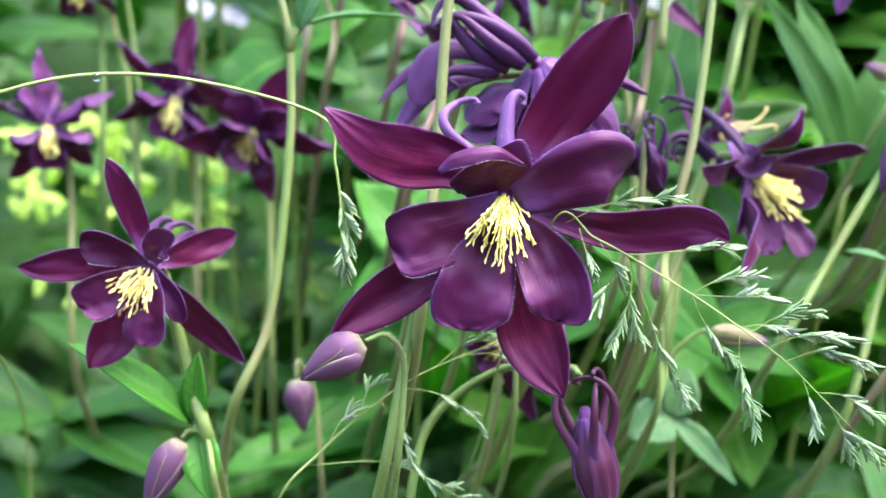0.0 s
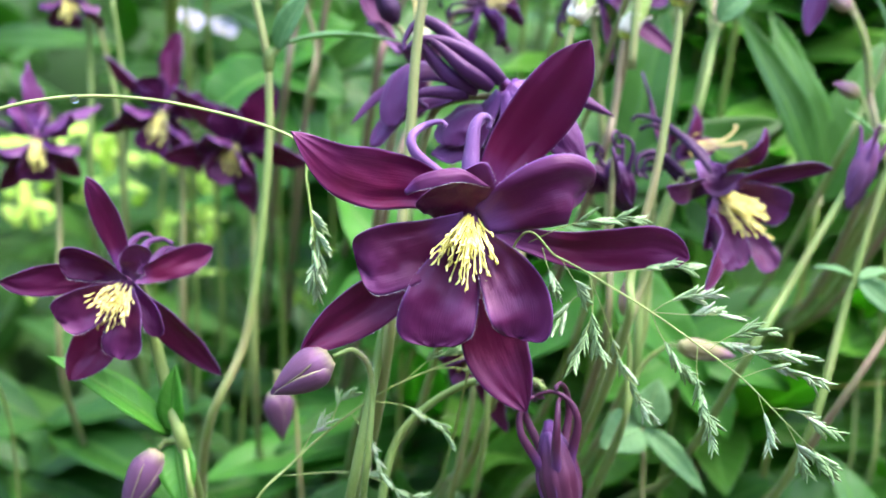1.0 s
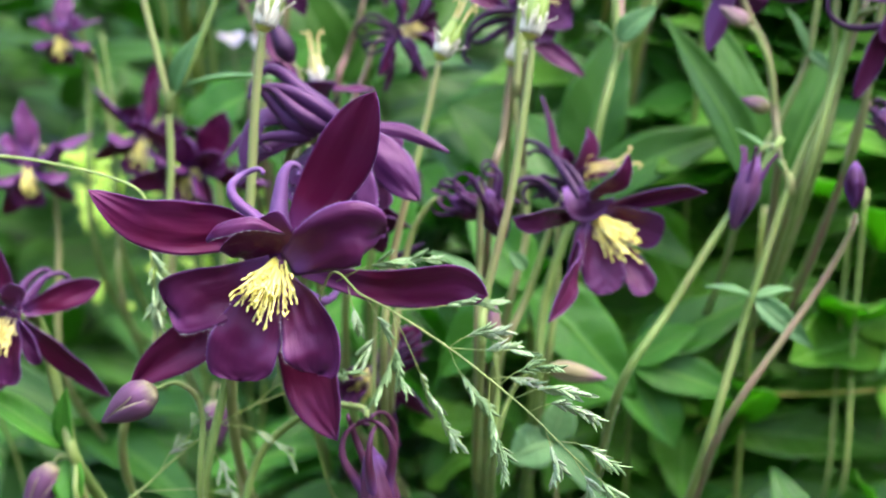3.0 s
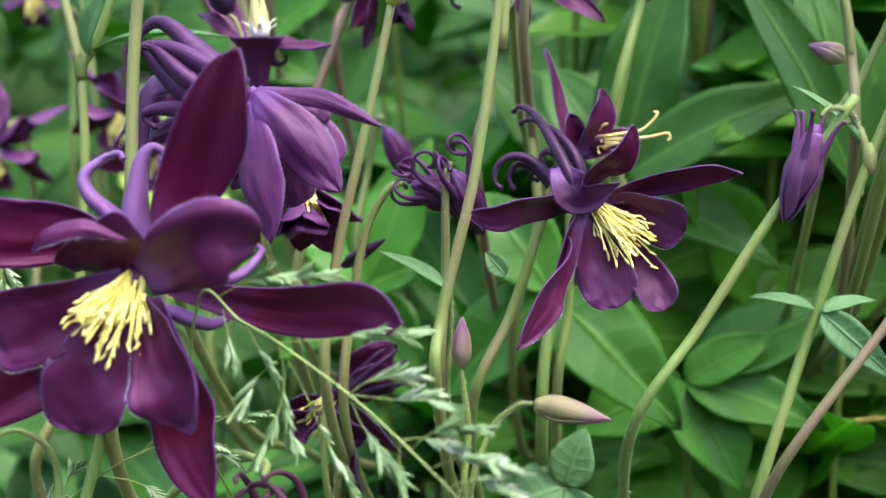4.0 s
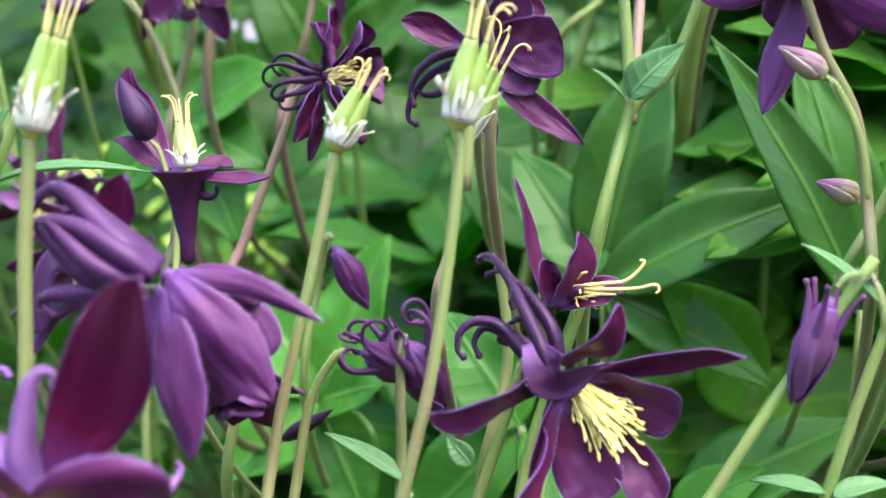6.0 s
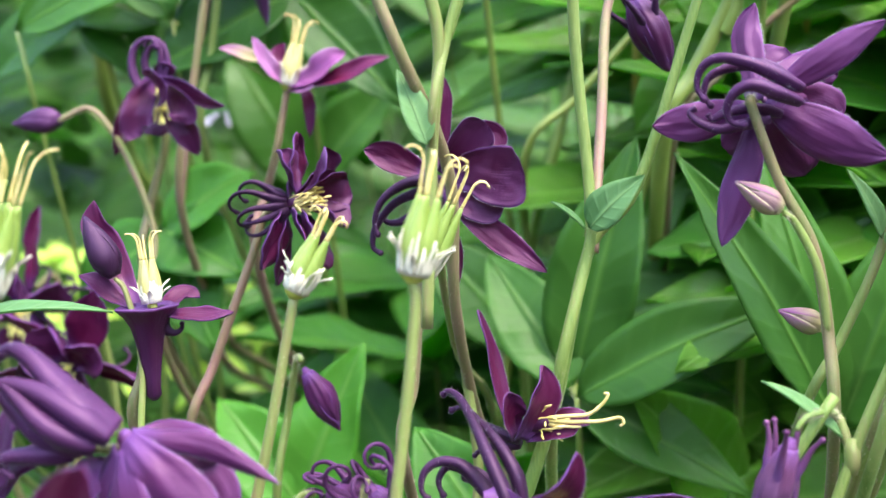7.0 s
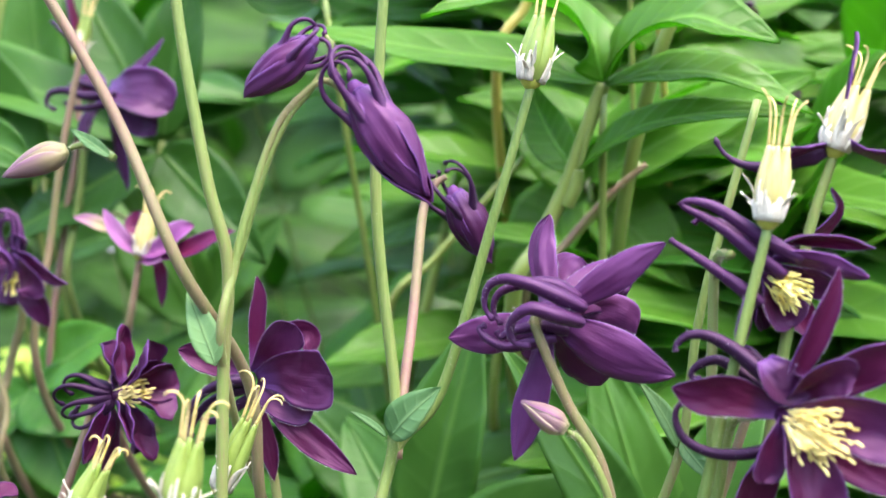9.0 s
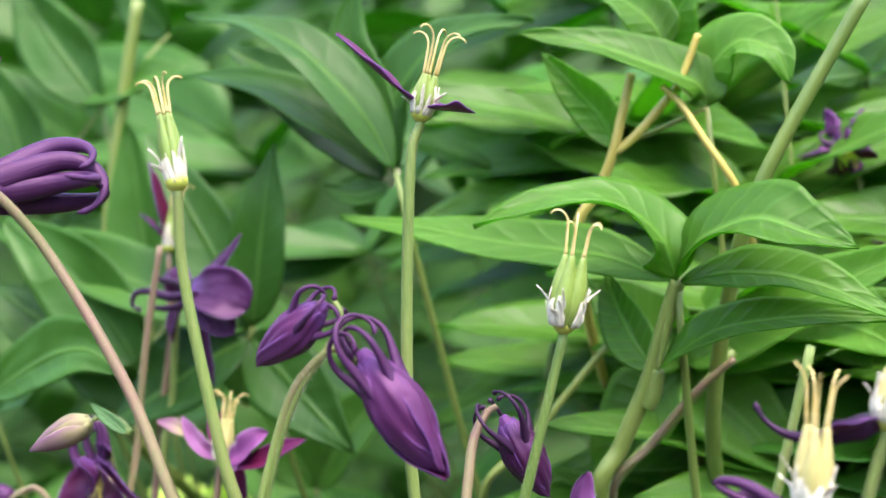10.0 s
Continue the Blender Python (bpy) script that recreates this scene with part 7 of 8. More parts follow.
bloom("dark purple columbine in bloom close by, pale yellow stamens", (0.1312, 0.2680, 0.6694), (0.1387, 0.2600, 0.6655), [
    ("sepal", [(0.1308, 0.2690, 0.6701), (0.1262, 0.2670, 0.6719), (0.1225, 0.2660, 0.6731), (0.1191, 0.2650, 0.6734), (0.1159, 0.2645, 0.6742)], 0.0063, dict(peak=0.55, base=0.40, cup=0.3, twist=-0.3)),
    ("sepal", [(0.1308, 0.2690, 0.6713), (0.1330, 0.2680, 0.6765), (0.1353, 0.2675, 0.6811), (0.1372, 0.2675, 0.6852), (0.1387, 0.2680, 0.6897)], 0.0043, dict(peak=0.45, base=0.35, cup=0.3)),
    ("sepal", [(0.1319, 0.2680, 0.6711), (0.1363, 0.2670, 0.6742), (0.1407, 0.2665, 0.6761), (0.1447, 0.2665, 0.6775), (0.1495, 0.2670, 0.6792)], 0.0067, dict(peak=0.5, base=0.35, cup=0.2)),
    ("sepal", [(0.1300, 0.2690, 0.6678), (0.1279, 0.2690, 0.6624), (0.1258, 0.2690, 0.6577), (0.1237, 0.2690, 0.6529), (0.1221, 0.2695, 0.6484)], 0.0063, dict(peak=0.5, base=0.35, cup=0.2)),
    ("sepal", [(0.1318, 0.2690, 0.6678), (0.1369, 0.2690, 0.6646), (0.1420, 0.2690, 0.6623), (0.1472, 0.2695, 0.6606), (0.1516, 0.2700, 0.6597)], 0.0065, dict(peak=0.5, base=0.35, cup=0.2)),
    ("petal", [(0.1314, 0.2675, 0.6685), (0.1326, 0.2660, 0.6645), (0.1338, 0.2650, 0.6609), (0.1347, 0.2645, 0.6576), (0.1353, 0.2645, 0.6549)], 0.0085, dict(peak=0.62, base=0.35, cup=0.3)),
    ("petal", [(0.1318, 0.2675, 0.6700), (0.1360, 0.2655, 0.6699), (0.1401, 0.2640, 0.6690), (0.1435, 0.2635, 0.6675), (0.1456, 0.2635, 0.6664)], 0.0084, dict(peak=0.62, base=0.35, cup=0.35)),
    ("petal", [(0.1315, 0.2680, 0.6711), (0.1333, 0.2665, 0.6736), (0.1358, 0.2655, 0.6750), (0.1383, 0.2650, 0.6754), (0.1401, 0.2650, 0.6750)], 0.0061, dict(peak=0.62, base=0.35, cup=0.4)),
    ("petal", [(0.1307, 0.2680, 0.6691), (0.1290, 0.2670, 0.6659), (0.1279, 0.2665, 0.6629), (0.1273, 0.2665, 0.6606)], 0.0054, dict(peak=0.62, base=0.45, cup=0.4)),
    ("petal", [(0.1284, 0.2680, 0.6773), (0.1297, 0.2670, 0.6755), (0.1315, 0.2668, 0.6739), (0.1337, 0.2668, 0.6743), (0.1356, 0.2670, 0.6761)], 0.0061, dict(peak=0.40, base=0.40, cup=-0.35, tip=(1.6, 1.0), out=True))],
    [([(0.1308, 0.2680, 0.6726), (0.1269, 0.2690, 0.6768), (0.1240, 0.2700, 0.6791), (0.1210, 0.2705, 0.6806), (0.1183, 0.2705, 0.6806), (0.1167, 0.2705, 0.6793), (0.1166, 0.2705, 0.6783)], 0.0026),
    ([(0.1303, 0.2690, 0.6655), (0.1257, 0.2690, 0.6643), (0.1211, 0.2690, 0.6644), (0.1177, 0.2690, 0.6660), (0.1163, 0.2690, 0.6684), (0.1164, 0.2690, 0.6705), (0.1172, 0.2690, 0.6714)], 0.0018),
    ([(0.1300, 0.2720, 0.6721), (0.1256, 0.2740, 0.6750), (0.1225, 0.2750, 0.6766), (0.1197, 0.2755, 0.6758), (0.1186, 0.2755, 0.6743), (0.1201, 0.2755, 0.6737)], 0.0020),
    ([(0.1308, 0.2720, 0.6728), (0.1288, 0.2750, 0.6757), (0.1266, 0.2760, 0.6780), (0.1242, 0.2765, 0.6776)], 0.0020)],
    [(0.1275, 0.2720, 0.6690), (0.1240, 0.2760, 0.6670), (0.1215, 0.2780, 0.6553), (0.1165, 0.2790, 0.6352)], 11, (DARK_IN, DARK_OUT, SPUR_DARK), lip=PETAL_DARK, count=100, spread=0.42, stamen_mat=PALE_YELLOW, facing=(0.45, -0.85, -0.20))
bloom("purple columbine nodding with long arched spurs", (0.1301, 0.2755, 0.6885), (0.1350, 0.2740, 0.6840), [
    ("sepal", [(0.1298, 0.2755, 0.6917), (0.1337, 0.2745, 0.6936), (0.1374, 0.2740, 0.6935), (0.1412, 0.2740, 0.6928), (0.1444, 0.2740, 0.6918)], 0.0033, dict(peak=0.5, base=0.45, cup=0.3, twist=0.4)),
    ("sepal", [(0.1293, 0.2750, 0.6905), (0.1331, 0.2735, 0.6905), (0.1368, 0.2730, 0.6896), (0.1401, 0.2728, 0.6885), (0.1433, 0.2730, 0.6878)], 0.0044, dict(peak=0.5, base=0.45, cup=0.25, out=True)),
    ("sepal", [(0.1285, 0.2750, 0.6890), (0.1279, 0.2745, 0.6854), (0.1270, 0.2740, 0.6823), (0.1261, 0.2740, 0.6795), (0.1249, 0.2740, 0.6767)], 0.0048, dict(peak=0.5, base=0.45, cup=0.2, out=True)),
    ("sepal", [(0.1303, 0.2770, 0.6908), (0.1344, 0.2790, 0.6922), (0.1386, 0.2800, 0.6953), (0.1403, 0.2805, 0.6977), (0.1397, 0.2810, 0.7006)], 0.0041, dict(peak=0.5, base=0.4, cup=0.2)),
    ("sepal", [(0.1294, 0.2770, 0.6892), (0.1326, 0.2790, 0.6849), (0.1349, 0.2800, 0.6815), (0.1365, 0.2805, 0.6781)], 0.0049, dict(peak=0.5, base=0.4, cup=0.2)),
    ("petal", [(0.1305, 0.2755, 0.6897), (0.1340, 0.2755, 0.6884), (0.1374, 0.2755, 0.6870), (0.1400, 0.2755, 0.6864)], 0.0050, dict(peak=0.6, base=0.4, cup=0.3)),
    ("petal", [(0.1297, 0.2755, 0.6885), (0.1308, 0.2760, 0.6852), (0.1322, 0.2760, 0.6827), (0.1333, 0.2760, 0.6809)], 0.0068, dict(peak=0.6, base=0.4, cup=0.3)),
    ("petal", [(0.1290, 0.2765, 0.6885), (0.1289, 0.2770, 0.6852), (0.1288, 0.2770, 0.6828), (0.1287, 0.2770, 0.6803)], 0.0057, dict(peak=0.6, base=0.4, cup=0.3))],
    [([(0.1346, 0.2735, 0.6907), (0.1301, 0.2735, 0.6934), (0.1264, 0.2740, 0.6961), (0.1229, 0.2745, 0.6985), (0.1202, 0.2748, 0.6994), (0.1185, 0.2750, 0.6993), (0.1195, 0.2750, 0.6980)], 0.0026),
    ([(0.1322, 0.2735, 0.6885), (0.1281, 0.2735, 0.6918), (0.1244, 0.2740, 0.6950), (0.1213, 0.2745, 0.6971), (0.1188, 0.2748, 0.6985), (0.1180, 0.2750, 0.6995)], 0.0026),
    ([(0.1290, 0.2740, 0.6846), (0.1264, 0.2740, 0.6867), (0.1234, 0.2742, 0.6890), (0.1203, 0.2745, 0.6913), (0.1176, 0.2748, 0.6932), (0.1163, 0.2750, 0.6942)], 0.0024),
    ([(0.1319, 0.2780, 0.6899), (0.1281, 0.2785, 0.6933), (0.1242, 0.2790, 0.6959), (0.1210, 0.2790, 0.6969), (0.1198, 0.2790, 0.6961)], 0.0022)],
    [(0.1250, 0.2774, 0.6915), (0.1229, 0.2825, 0.6900), (0.1218, 0.2833, 0.6751), (0.1203, 0.2852, 0.6501), (0.1128, 0.2851, 0.6284)], 12, (INNER, VIOLET_OUT, SPUR), lip=PETAL_DARK, count=60, spread=0.40, facing=(0.60, -0.45, -0.60))

# blooms farther back among the stems
rnd = random.Random(77)
for k, (hub, az, lift, size, pal) in enumerate((((-0.0420, 0.3300, 0.6370), 240, 45, 1.0, 0), ((-0.0630, 0.3500, 0.6480), 250, 20, 1.0, 1), ((-0.0950, 0.3400, 0.6390), 270, 10, 0.95, 1),
                                          ((-0.0890, 0.3500, 0.6790), 270, 0, 0.7, 0), ((0.1319, 0.4100, 0.7500), 300, 10, 0.5, 1), ((0.1450, 0.4100, 0.7230), 250, 10, 0.5, 1))):
    columbine("dark purple columbine among the stems farther back", hub, E0 if k < 4 else E9, (az, lift),
              ring(5, az + 36, lift - 35, 0.021 * size, 0.0085 * size, 8, rnd, 14), ring(5, az, lift - 10, 0.012 * size, 0.0105 * size, -20, rnd, 12), spur_ring(5, az + 150, 0, 0.013 * size, 200, rnd),
              [(hub[0], hub[1] + 0.003, hub[2] + 0.003), (hub[0] + 0.002, hub[1] + 0.010, hub[2] + 0.004), (hub[0] + 0.004, hub[1] + 0.012, hub[2] - 0.02), (hub[0] + 0.005, hub[1] + 0.012, hub[2] - 0.06)], 40 + k,
              (INNER, VIOLET_OUT if pal else OUTER, SPUR), stamens=0.010 * size, count=50, spur_back=0.7)

# ---- closed flowers and buds ----
closed_flower("closed purple columbine hanging on a hooked stem", (0.0999, 0.2625, 0.6357), (0.0953, 0.2660, 0.6202),
              [(0.1004, 0.2625, 0.6367), (0.1019, 0.2640, 0.6381), (0.1053, 0.2700, 0.6377), (0.1073, 0.2760, 0.6358), (0.1075, 0.2801, 0.6320)], 21, ground=False, r0=0.0006, r1=0.0008, mats=(DARK_IN, MAUVE, MAUVE), width=0.0066, spur=0.0022, curl=-35, spur_lean=0.06, taper=1.7)
closed_flower("dark closed columbine with arched spurs hanging low", (0.0197, 0.2243, 0.5787), (0.0241, 0.2242, 0.5559),
              [(0.0192, 0.2251, 0.5837), (0.0172, 0.2301, 0.5848), (0.0062, 0.2400, 0.5829), (-0.0060, 0.2429, 0.5719), (-0.0101, 0.2449, 0.5498)], 22, (DARK_IN, WINE_OUT, WINE_OUT), width=0.0090, spur=0.0105, curl=150, spur_lean=0.22, taper=1.5)
closed_flower("closed columbine with spurs rolled into rings", (0.0398, 0.2598, 0.6292), (0.0449, 0.2640, 0.6181),
              [(0.0403, 0.2588, 0.6302), (0.0398, 0.2579, 0.6262), (0.0394, 0.2591, 0.6120), (0.0389, 0.2601, 0.5900)], 23, (DARK_IN, DARK_OUT, SPUR), width=0.0075, spur=0.0105, curl=330, stem_mat=STEM_RED)
closed_flower("closed columbine lying sideways on a curved green stem", (0.0323, 0.2639, 0.6267), (0.0428, 0.2659, 0.6232),
              [(0.0308, 0.2639, 0.6267), (0.0283, 0.2639, 0.6256), (0.0243, 0.2648, 0.6191), (0.0218, 0.2649, 0.6081), (0.0193, 0.2660, 0.5850)], 24, (DARK_IN, OUTER, SPUR), width=0.0070, spur=0.0085, curl=300)
closed_flower("large closed violet columbine hanging, spurs hooked above", (0.0707, 0.2720, 0.7197), (0.0816, 0.2720, 0.7018),
              [(0.0699, 0.2720, 0.7178), (0.0667, 0.2720, 0.7198), (0.0627, 0.2719, 0.7173), (0.0592, 0.2719, 0.7133), (0.0557, 0.2718, 0.7054), (0.0519, 0.2710, 0.6931), (0.0491, 0.2714, 0.6773)], 25, (DARK_IN, VIOLET_OUT, SPUR), width=0.0096, spur=0.0130, curl=260, spur_lean=0.10, r0=0.0007, r1=0.0012)
closed_flower("closed violet columbine bud pointing aside", (0.0662, 0.2725, 0.7265), (0.0545, 0.2719, 0.7185),
              [(0.0672, 0.2725, 0.7265), (0.0679, 0.2725, 0.7243), (0.0647, 0.2722, 0.7188), (0.0607, 0.2721, 0.7143), (0.0567, 0.2720, 0.7064), (0.0524, 0.2713, 0.6936)], 26, (DARK_IN, VIOLET_OUT, SPUR), width=0.0070, spur=0.0040, curl=180, r0=0.0006, r1=0.0008, ground=False)
closed_flower("dark closed columbine nodding on a pinkish stem", (0.0781, 0.3100, 0.7046), (0.0846, 0.3120, 0.6906),
              [(0.0775, 0.3100, 0.7061), (0.0755, 0.3090, 0.7046), (0.0738, 0.3060, 0.6995), (0.0731, 0.2980, 0.6828), (0.0723, 0.2900, 0.6689), (0.0718, 0.2870, 0.6602)], 27, (DARK_IN, DARK_OUT, SPUR_DARK), width=0.0082, spur=0.0060, curl=140, stem_mat=STEM_RED, ground=False)
small_bud("pale purple columbine bud tapering to a point", (-0.0195, 0.2161, 0.5900), (-0.0295, 0.2160, 0.5837), 0.0034, [(-0.0191, 0.2163, 0.5901), (-0.0152, 0.2178, 0.5908), (-0.0121, 0.2219, 0.5848), (-0.0131, 0.2259, 0.5648)], 31)
small_bud("pinkish columbine bud hanging from a hooked stalk", (-0.0517, 0.2482, 0.5694), (-0.0581, 0.2481, 0.5562), 0.0032, [(-0.0515, 0.2482, 0.5699), (-0.0497, 0.2483, 0.5713), (-0.0467, 0.2477, 0.5695), (-0.0447, 0.2466, 0.5594)], 32)
small_bud("pink and green columbine bud lying sideways", (0.0545, 0.2583, 0.5898), (0.0671, 0.2584, 0.5874), 0.0021, [(0.0543, 0.2583, 0.5898), (0.0515, 0.2586, 0.5893), (0.0465, 0.2601, 0.5840), (0.0424, 0.2621, 0.5700)], 33, BUD_GREEN)
small_bud("pale columbine bud on a short stalk", (0.1003, 0.2763, 0.6665), (0.0936, 0.2765, 0.6709), 0.0018, [(0.1004, 0.2765, 0.6662), (0.1024, 0.2778, 0.6642), (0.1055, 0.2787, 0.6572), (0.1069, 0.2798, 0.6481)], 34, BUD_GREEN, ground=False)
small_bud("pale columbine bud with pink stripes", (0.1067, 0.2849, 0.6480), (0.1001, 0.2849, 0.6507), 0.0018, [(0.1069, 0.2849, 0.6478), (0.1078, 0.2841, 0.6451), (0.1081, 0.2821, 0.6401), (0.1078, 0.2806, 0.6318)], 35, BUD_GREEN, ground=False)
small_bud("dark closed columbine bud like a short stick", (0.0187, 0.2674, 0.6120), (0.0268, 0.2673, 0.6169), 0.0011, [(0.0185, 0.2674, 0.6119), (0.0163, 0.2679, 0.6091), (0.0153, 0.2690, 0.5951), (0.0152, 0.2690, 0.5700)], 36, SPUR_DARK)
small_bud("green columbine bud beside a brown stem", (0.0425, 0.2561, 0.5960), (0.0428, 0.2561, 0.6045), 0.0016, [(0.0425, 0.2561, 0.5955), (0.0430, 0.2561, 0.5920), (0.0435, 0.2571, 0.5850), (0.0424, 0.2601, 0.5700)], 37, BUD_GREEN)

closed_flower("closed mauve columbine leaning among the stems", (0.1302, 0.2840, 0.6478), (0.1390, 0.2840, 0.6389),
              [(0.1297, 0.2840, 0.6484), (0.1292, 0.2850, 0.6492), (0.1280, 0.2860, 0.6464), (0.1261, 0.2870, 0.6399), (0.1239, 0.2880, 0.6307)], 30, (DARK_IN, MAUVE, SPUR), width=0.0070, spur=0.0040, curl=200, stem_mat=STEM_RED)

# ---- seed heads ----
seed_pod("green seed head with curled styles on a brownish stem", (0.0504, 0.2483, 0.6603), (0.0549, 0.2478, 0.6769), [(0.0504, 0.2483, 0.6596), (0.0504, 0.2482, 0.6536), (0.0466, 0.2476, 0.6276), (0.0412, 0.2476, 0.6057), (0.0402, 0.2476, 0.5935)], 51, width=0.0072)
seed_pod("green seed head standing close behind another", (0.0465, 0.2745, 0.6583), (0.0551, 0.2745, 0.6752), [(0.0463, 0.2745, 0.6577), (0.0453, 0.2745, 0.6508), (0.0442, 0.2745, 0.6410), (0.0416, 0.2765, 0.6296)], 52, width=0.0062, stem_mat=STEM_RED)
seed_pod("pale green seed head with hooked styles", (0.0311, 0.2578, 0.6576), (0.0376, 0.2577, 0.6697), [(0.0309, 0.2578, 0.6569), (0.0266, 0.2574, 0.6376), (0.0205, 0.2574, 0.6125), (0.0186, 0.2575, 0.5910)], 53, width=0.0062, curl=230)
seed_pod("green seed head with spread white remains", (0.0954, 0.2912, 0.7198), (0.0998, 0.2912, 0.7363), [(0.0954, 0.2912, 0.7190), (0.0884, 0.2903, 0.6977), (0.0788, 0.2901, 0.6704), (0.0710, 0.2871, 0.6604), (0.0649, 0.2860, 0.6357), (0.0545, 0.2855, 0.6041), (0.0521, 0.2855, 0.5789)], 54, width=0.0076, r1=0.0019)
seed_pod("yellow seed head, sunlight painted into its colour", (0.1299, 0.2719, 0.6962), (0.1328, 0.2719, 0.7129), [(0.1299, 0.2719, 0.6954), (0.1248, 0.2717, 0.6771), (0.1204, 0.2722, 0.6602), (0.1124, 0.2741, 0.6301)], 55, POD_SUNLIT, width=0.0066, curl=60)
seed_pod("seed head painted sunlit yellow, a few purple sepals remaining", (0.1398, 0.2776, 0.7059), (0.1457, 0.2775, 0.7199), [(0.1397, 0.2776, 0.7052), (0.1356, 0.2775, 0.6930), (0.1304, 0.2783, 0.6701), (0.1254, 0.2801, 0.6401)], 56, POD_SUNLIT, width=0.0072, curl=120,
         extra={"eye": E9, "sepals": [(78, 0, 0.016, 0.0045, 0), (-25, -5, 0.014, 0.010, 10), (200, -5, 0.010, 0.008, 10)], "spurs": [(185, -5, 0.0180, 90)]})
seed_pod("seed head with hooked styles and two remaining purple sepals", (0.0757, 0.2911, 0.7539), (0.0804, 0.2911, 0.7670), [(0.0756, 0.2911, 0.7530), (0.0733, 0.2901, 0.7441), (0.0695, 0.2900, 0.7041), (0.0712, 0.2901, 0.6705), (0.0714, 0.2871, 0.6601)], 57, POD, width=0.0055, curl=160, style=0.55,
         extra={"eye": E10, "sepals": [(135, 0, 0.0175, 0.0056, 10), (-10, 0, 0.0082, 0.0078, 0)], "mats": [INNER, VIOLET_OUT]}, ground=False)
seed_pod("faded seed head with grey husk", (0.0467, 0.2665, 0.7454), (0.0448, 0.2663, 0.7619), [(0.0467, 0.2664, 0.7446), (0.0461, 0.2672, 0.7313), (0.0489, 0.2687, 0.7062), (0.0509, 0.2705, 0.6931), (0.0491, 0.2714, 0.6773), (0.0473, 0.2716, 0.6502)], 58, POD, width=0.0048, curl=150, ground=False)
seed_pod("young seed head with a purple sepal behind", (-0.0192, 0.3638, 0.7405), (-0.0149, 0.3639, 0.7559), [(-0.0194, 0.3638, 0.7398), (-0.0208, 0.3640, 0.7200), (-0.0250, 0.3635, 0.6990), (-0.0303, 0.3638, 0.6601)], 59, POD, width=0.0050, stem_mat=STEM_RED,
         extra={"eye": E9, "sepals": [(100, -10, 0.020, 0.0060, 0), (130, -10, 0.010, 0.006, 0)], "mats": [INNER, VIOLET_OUT]})
seed_pod("green seed head standing close by", (-0.0024, 0.2332, 0.6601), (0.0034, 0.2336, 0.6787), [(-0.0026, 0.2332, 0.6593), (-0.0042, 0.2336, 0.6454), (-0.0056, 0.2339, 0.6223), (-0.0092, 0.2338, 0.5861)], 60, POD, width=0.0070, r0=0.0015, r1=0.0018, curl=90)
seed_pod("spent columbine with dark tube and pale stamens", (0.0009, 0.2760, 0.6544), (-0.0000, 0.2760, 0.6660), [(-0.0004, 0.2780, 0.6531), (-0.0023, 0.2800, 0.6490), (-0.0038, 0.2810, 0.6421), (-0.0057, 0.2820, 0.6312)], 61, POD_SUNLIT, width=0.0050, ring_size=0.5, curl=120, stem_mat=STEM_RED,
         extra={"eye": E7, "facing": (0.1, -0.5, 0.8), "blades": [
    ("sepal", [(0.0024, 0.2760, 0.6525), (0.0059, 0.2760, 0.6523), (0.0093, 0.2760, 0.6520), (0.0122, 0.2760, 0.6522), (0.0144, 0.2770, 0.6526)], 0.0040, dict(peak=0.5, base=0.35, cup=0.3)),
    ("sepal", [(-0.0024, 0.2760, 0.6535), (-0.0058, 0.2760, 0.6554), (-0.0087, 0.2760, 0.6578), (-0.0118, 0.2760, 0.6592)], 0.0037, dict(peak=0.6, base=0.35, cup=0.3)),
    ("sepal", [(-0.0039, 0.2800, 0.6529), (-0.0076, 0.2820, 0.6584), (-0.0104, 0.2830, 0.6631), (-0.0120, 0.2830, 0.6670), (-0.0119, 0.2830, 0.6714)], 0.0063, dict(peak=0.45, base=0.4, cup=0.3)),
    ("sepal", [(0.0007, 0.2820, 0.6525), (0.0005, 0.2860, 0.6538), (0.0019, 0.2880, 0.6547), (0.0043, 0.2880, 0.6542)], 0.0043, dict(peak=0.5, base=0.4, cup=0.3))],
                "funnel": ((0.0004, 0.2750, 0.6541), (0.0005, 0.2760, 0.6394), 0.0050, 0.001), "spurs": [(300, 0, 0.0080, 200)]})
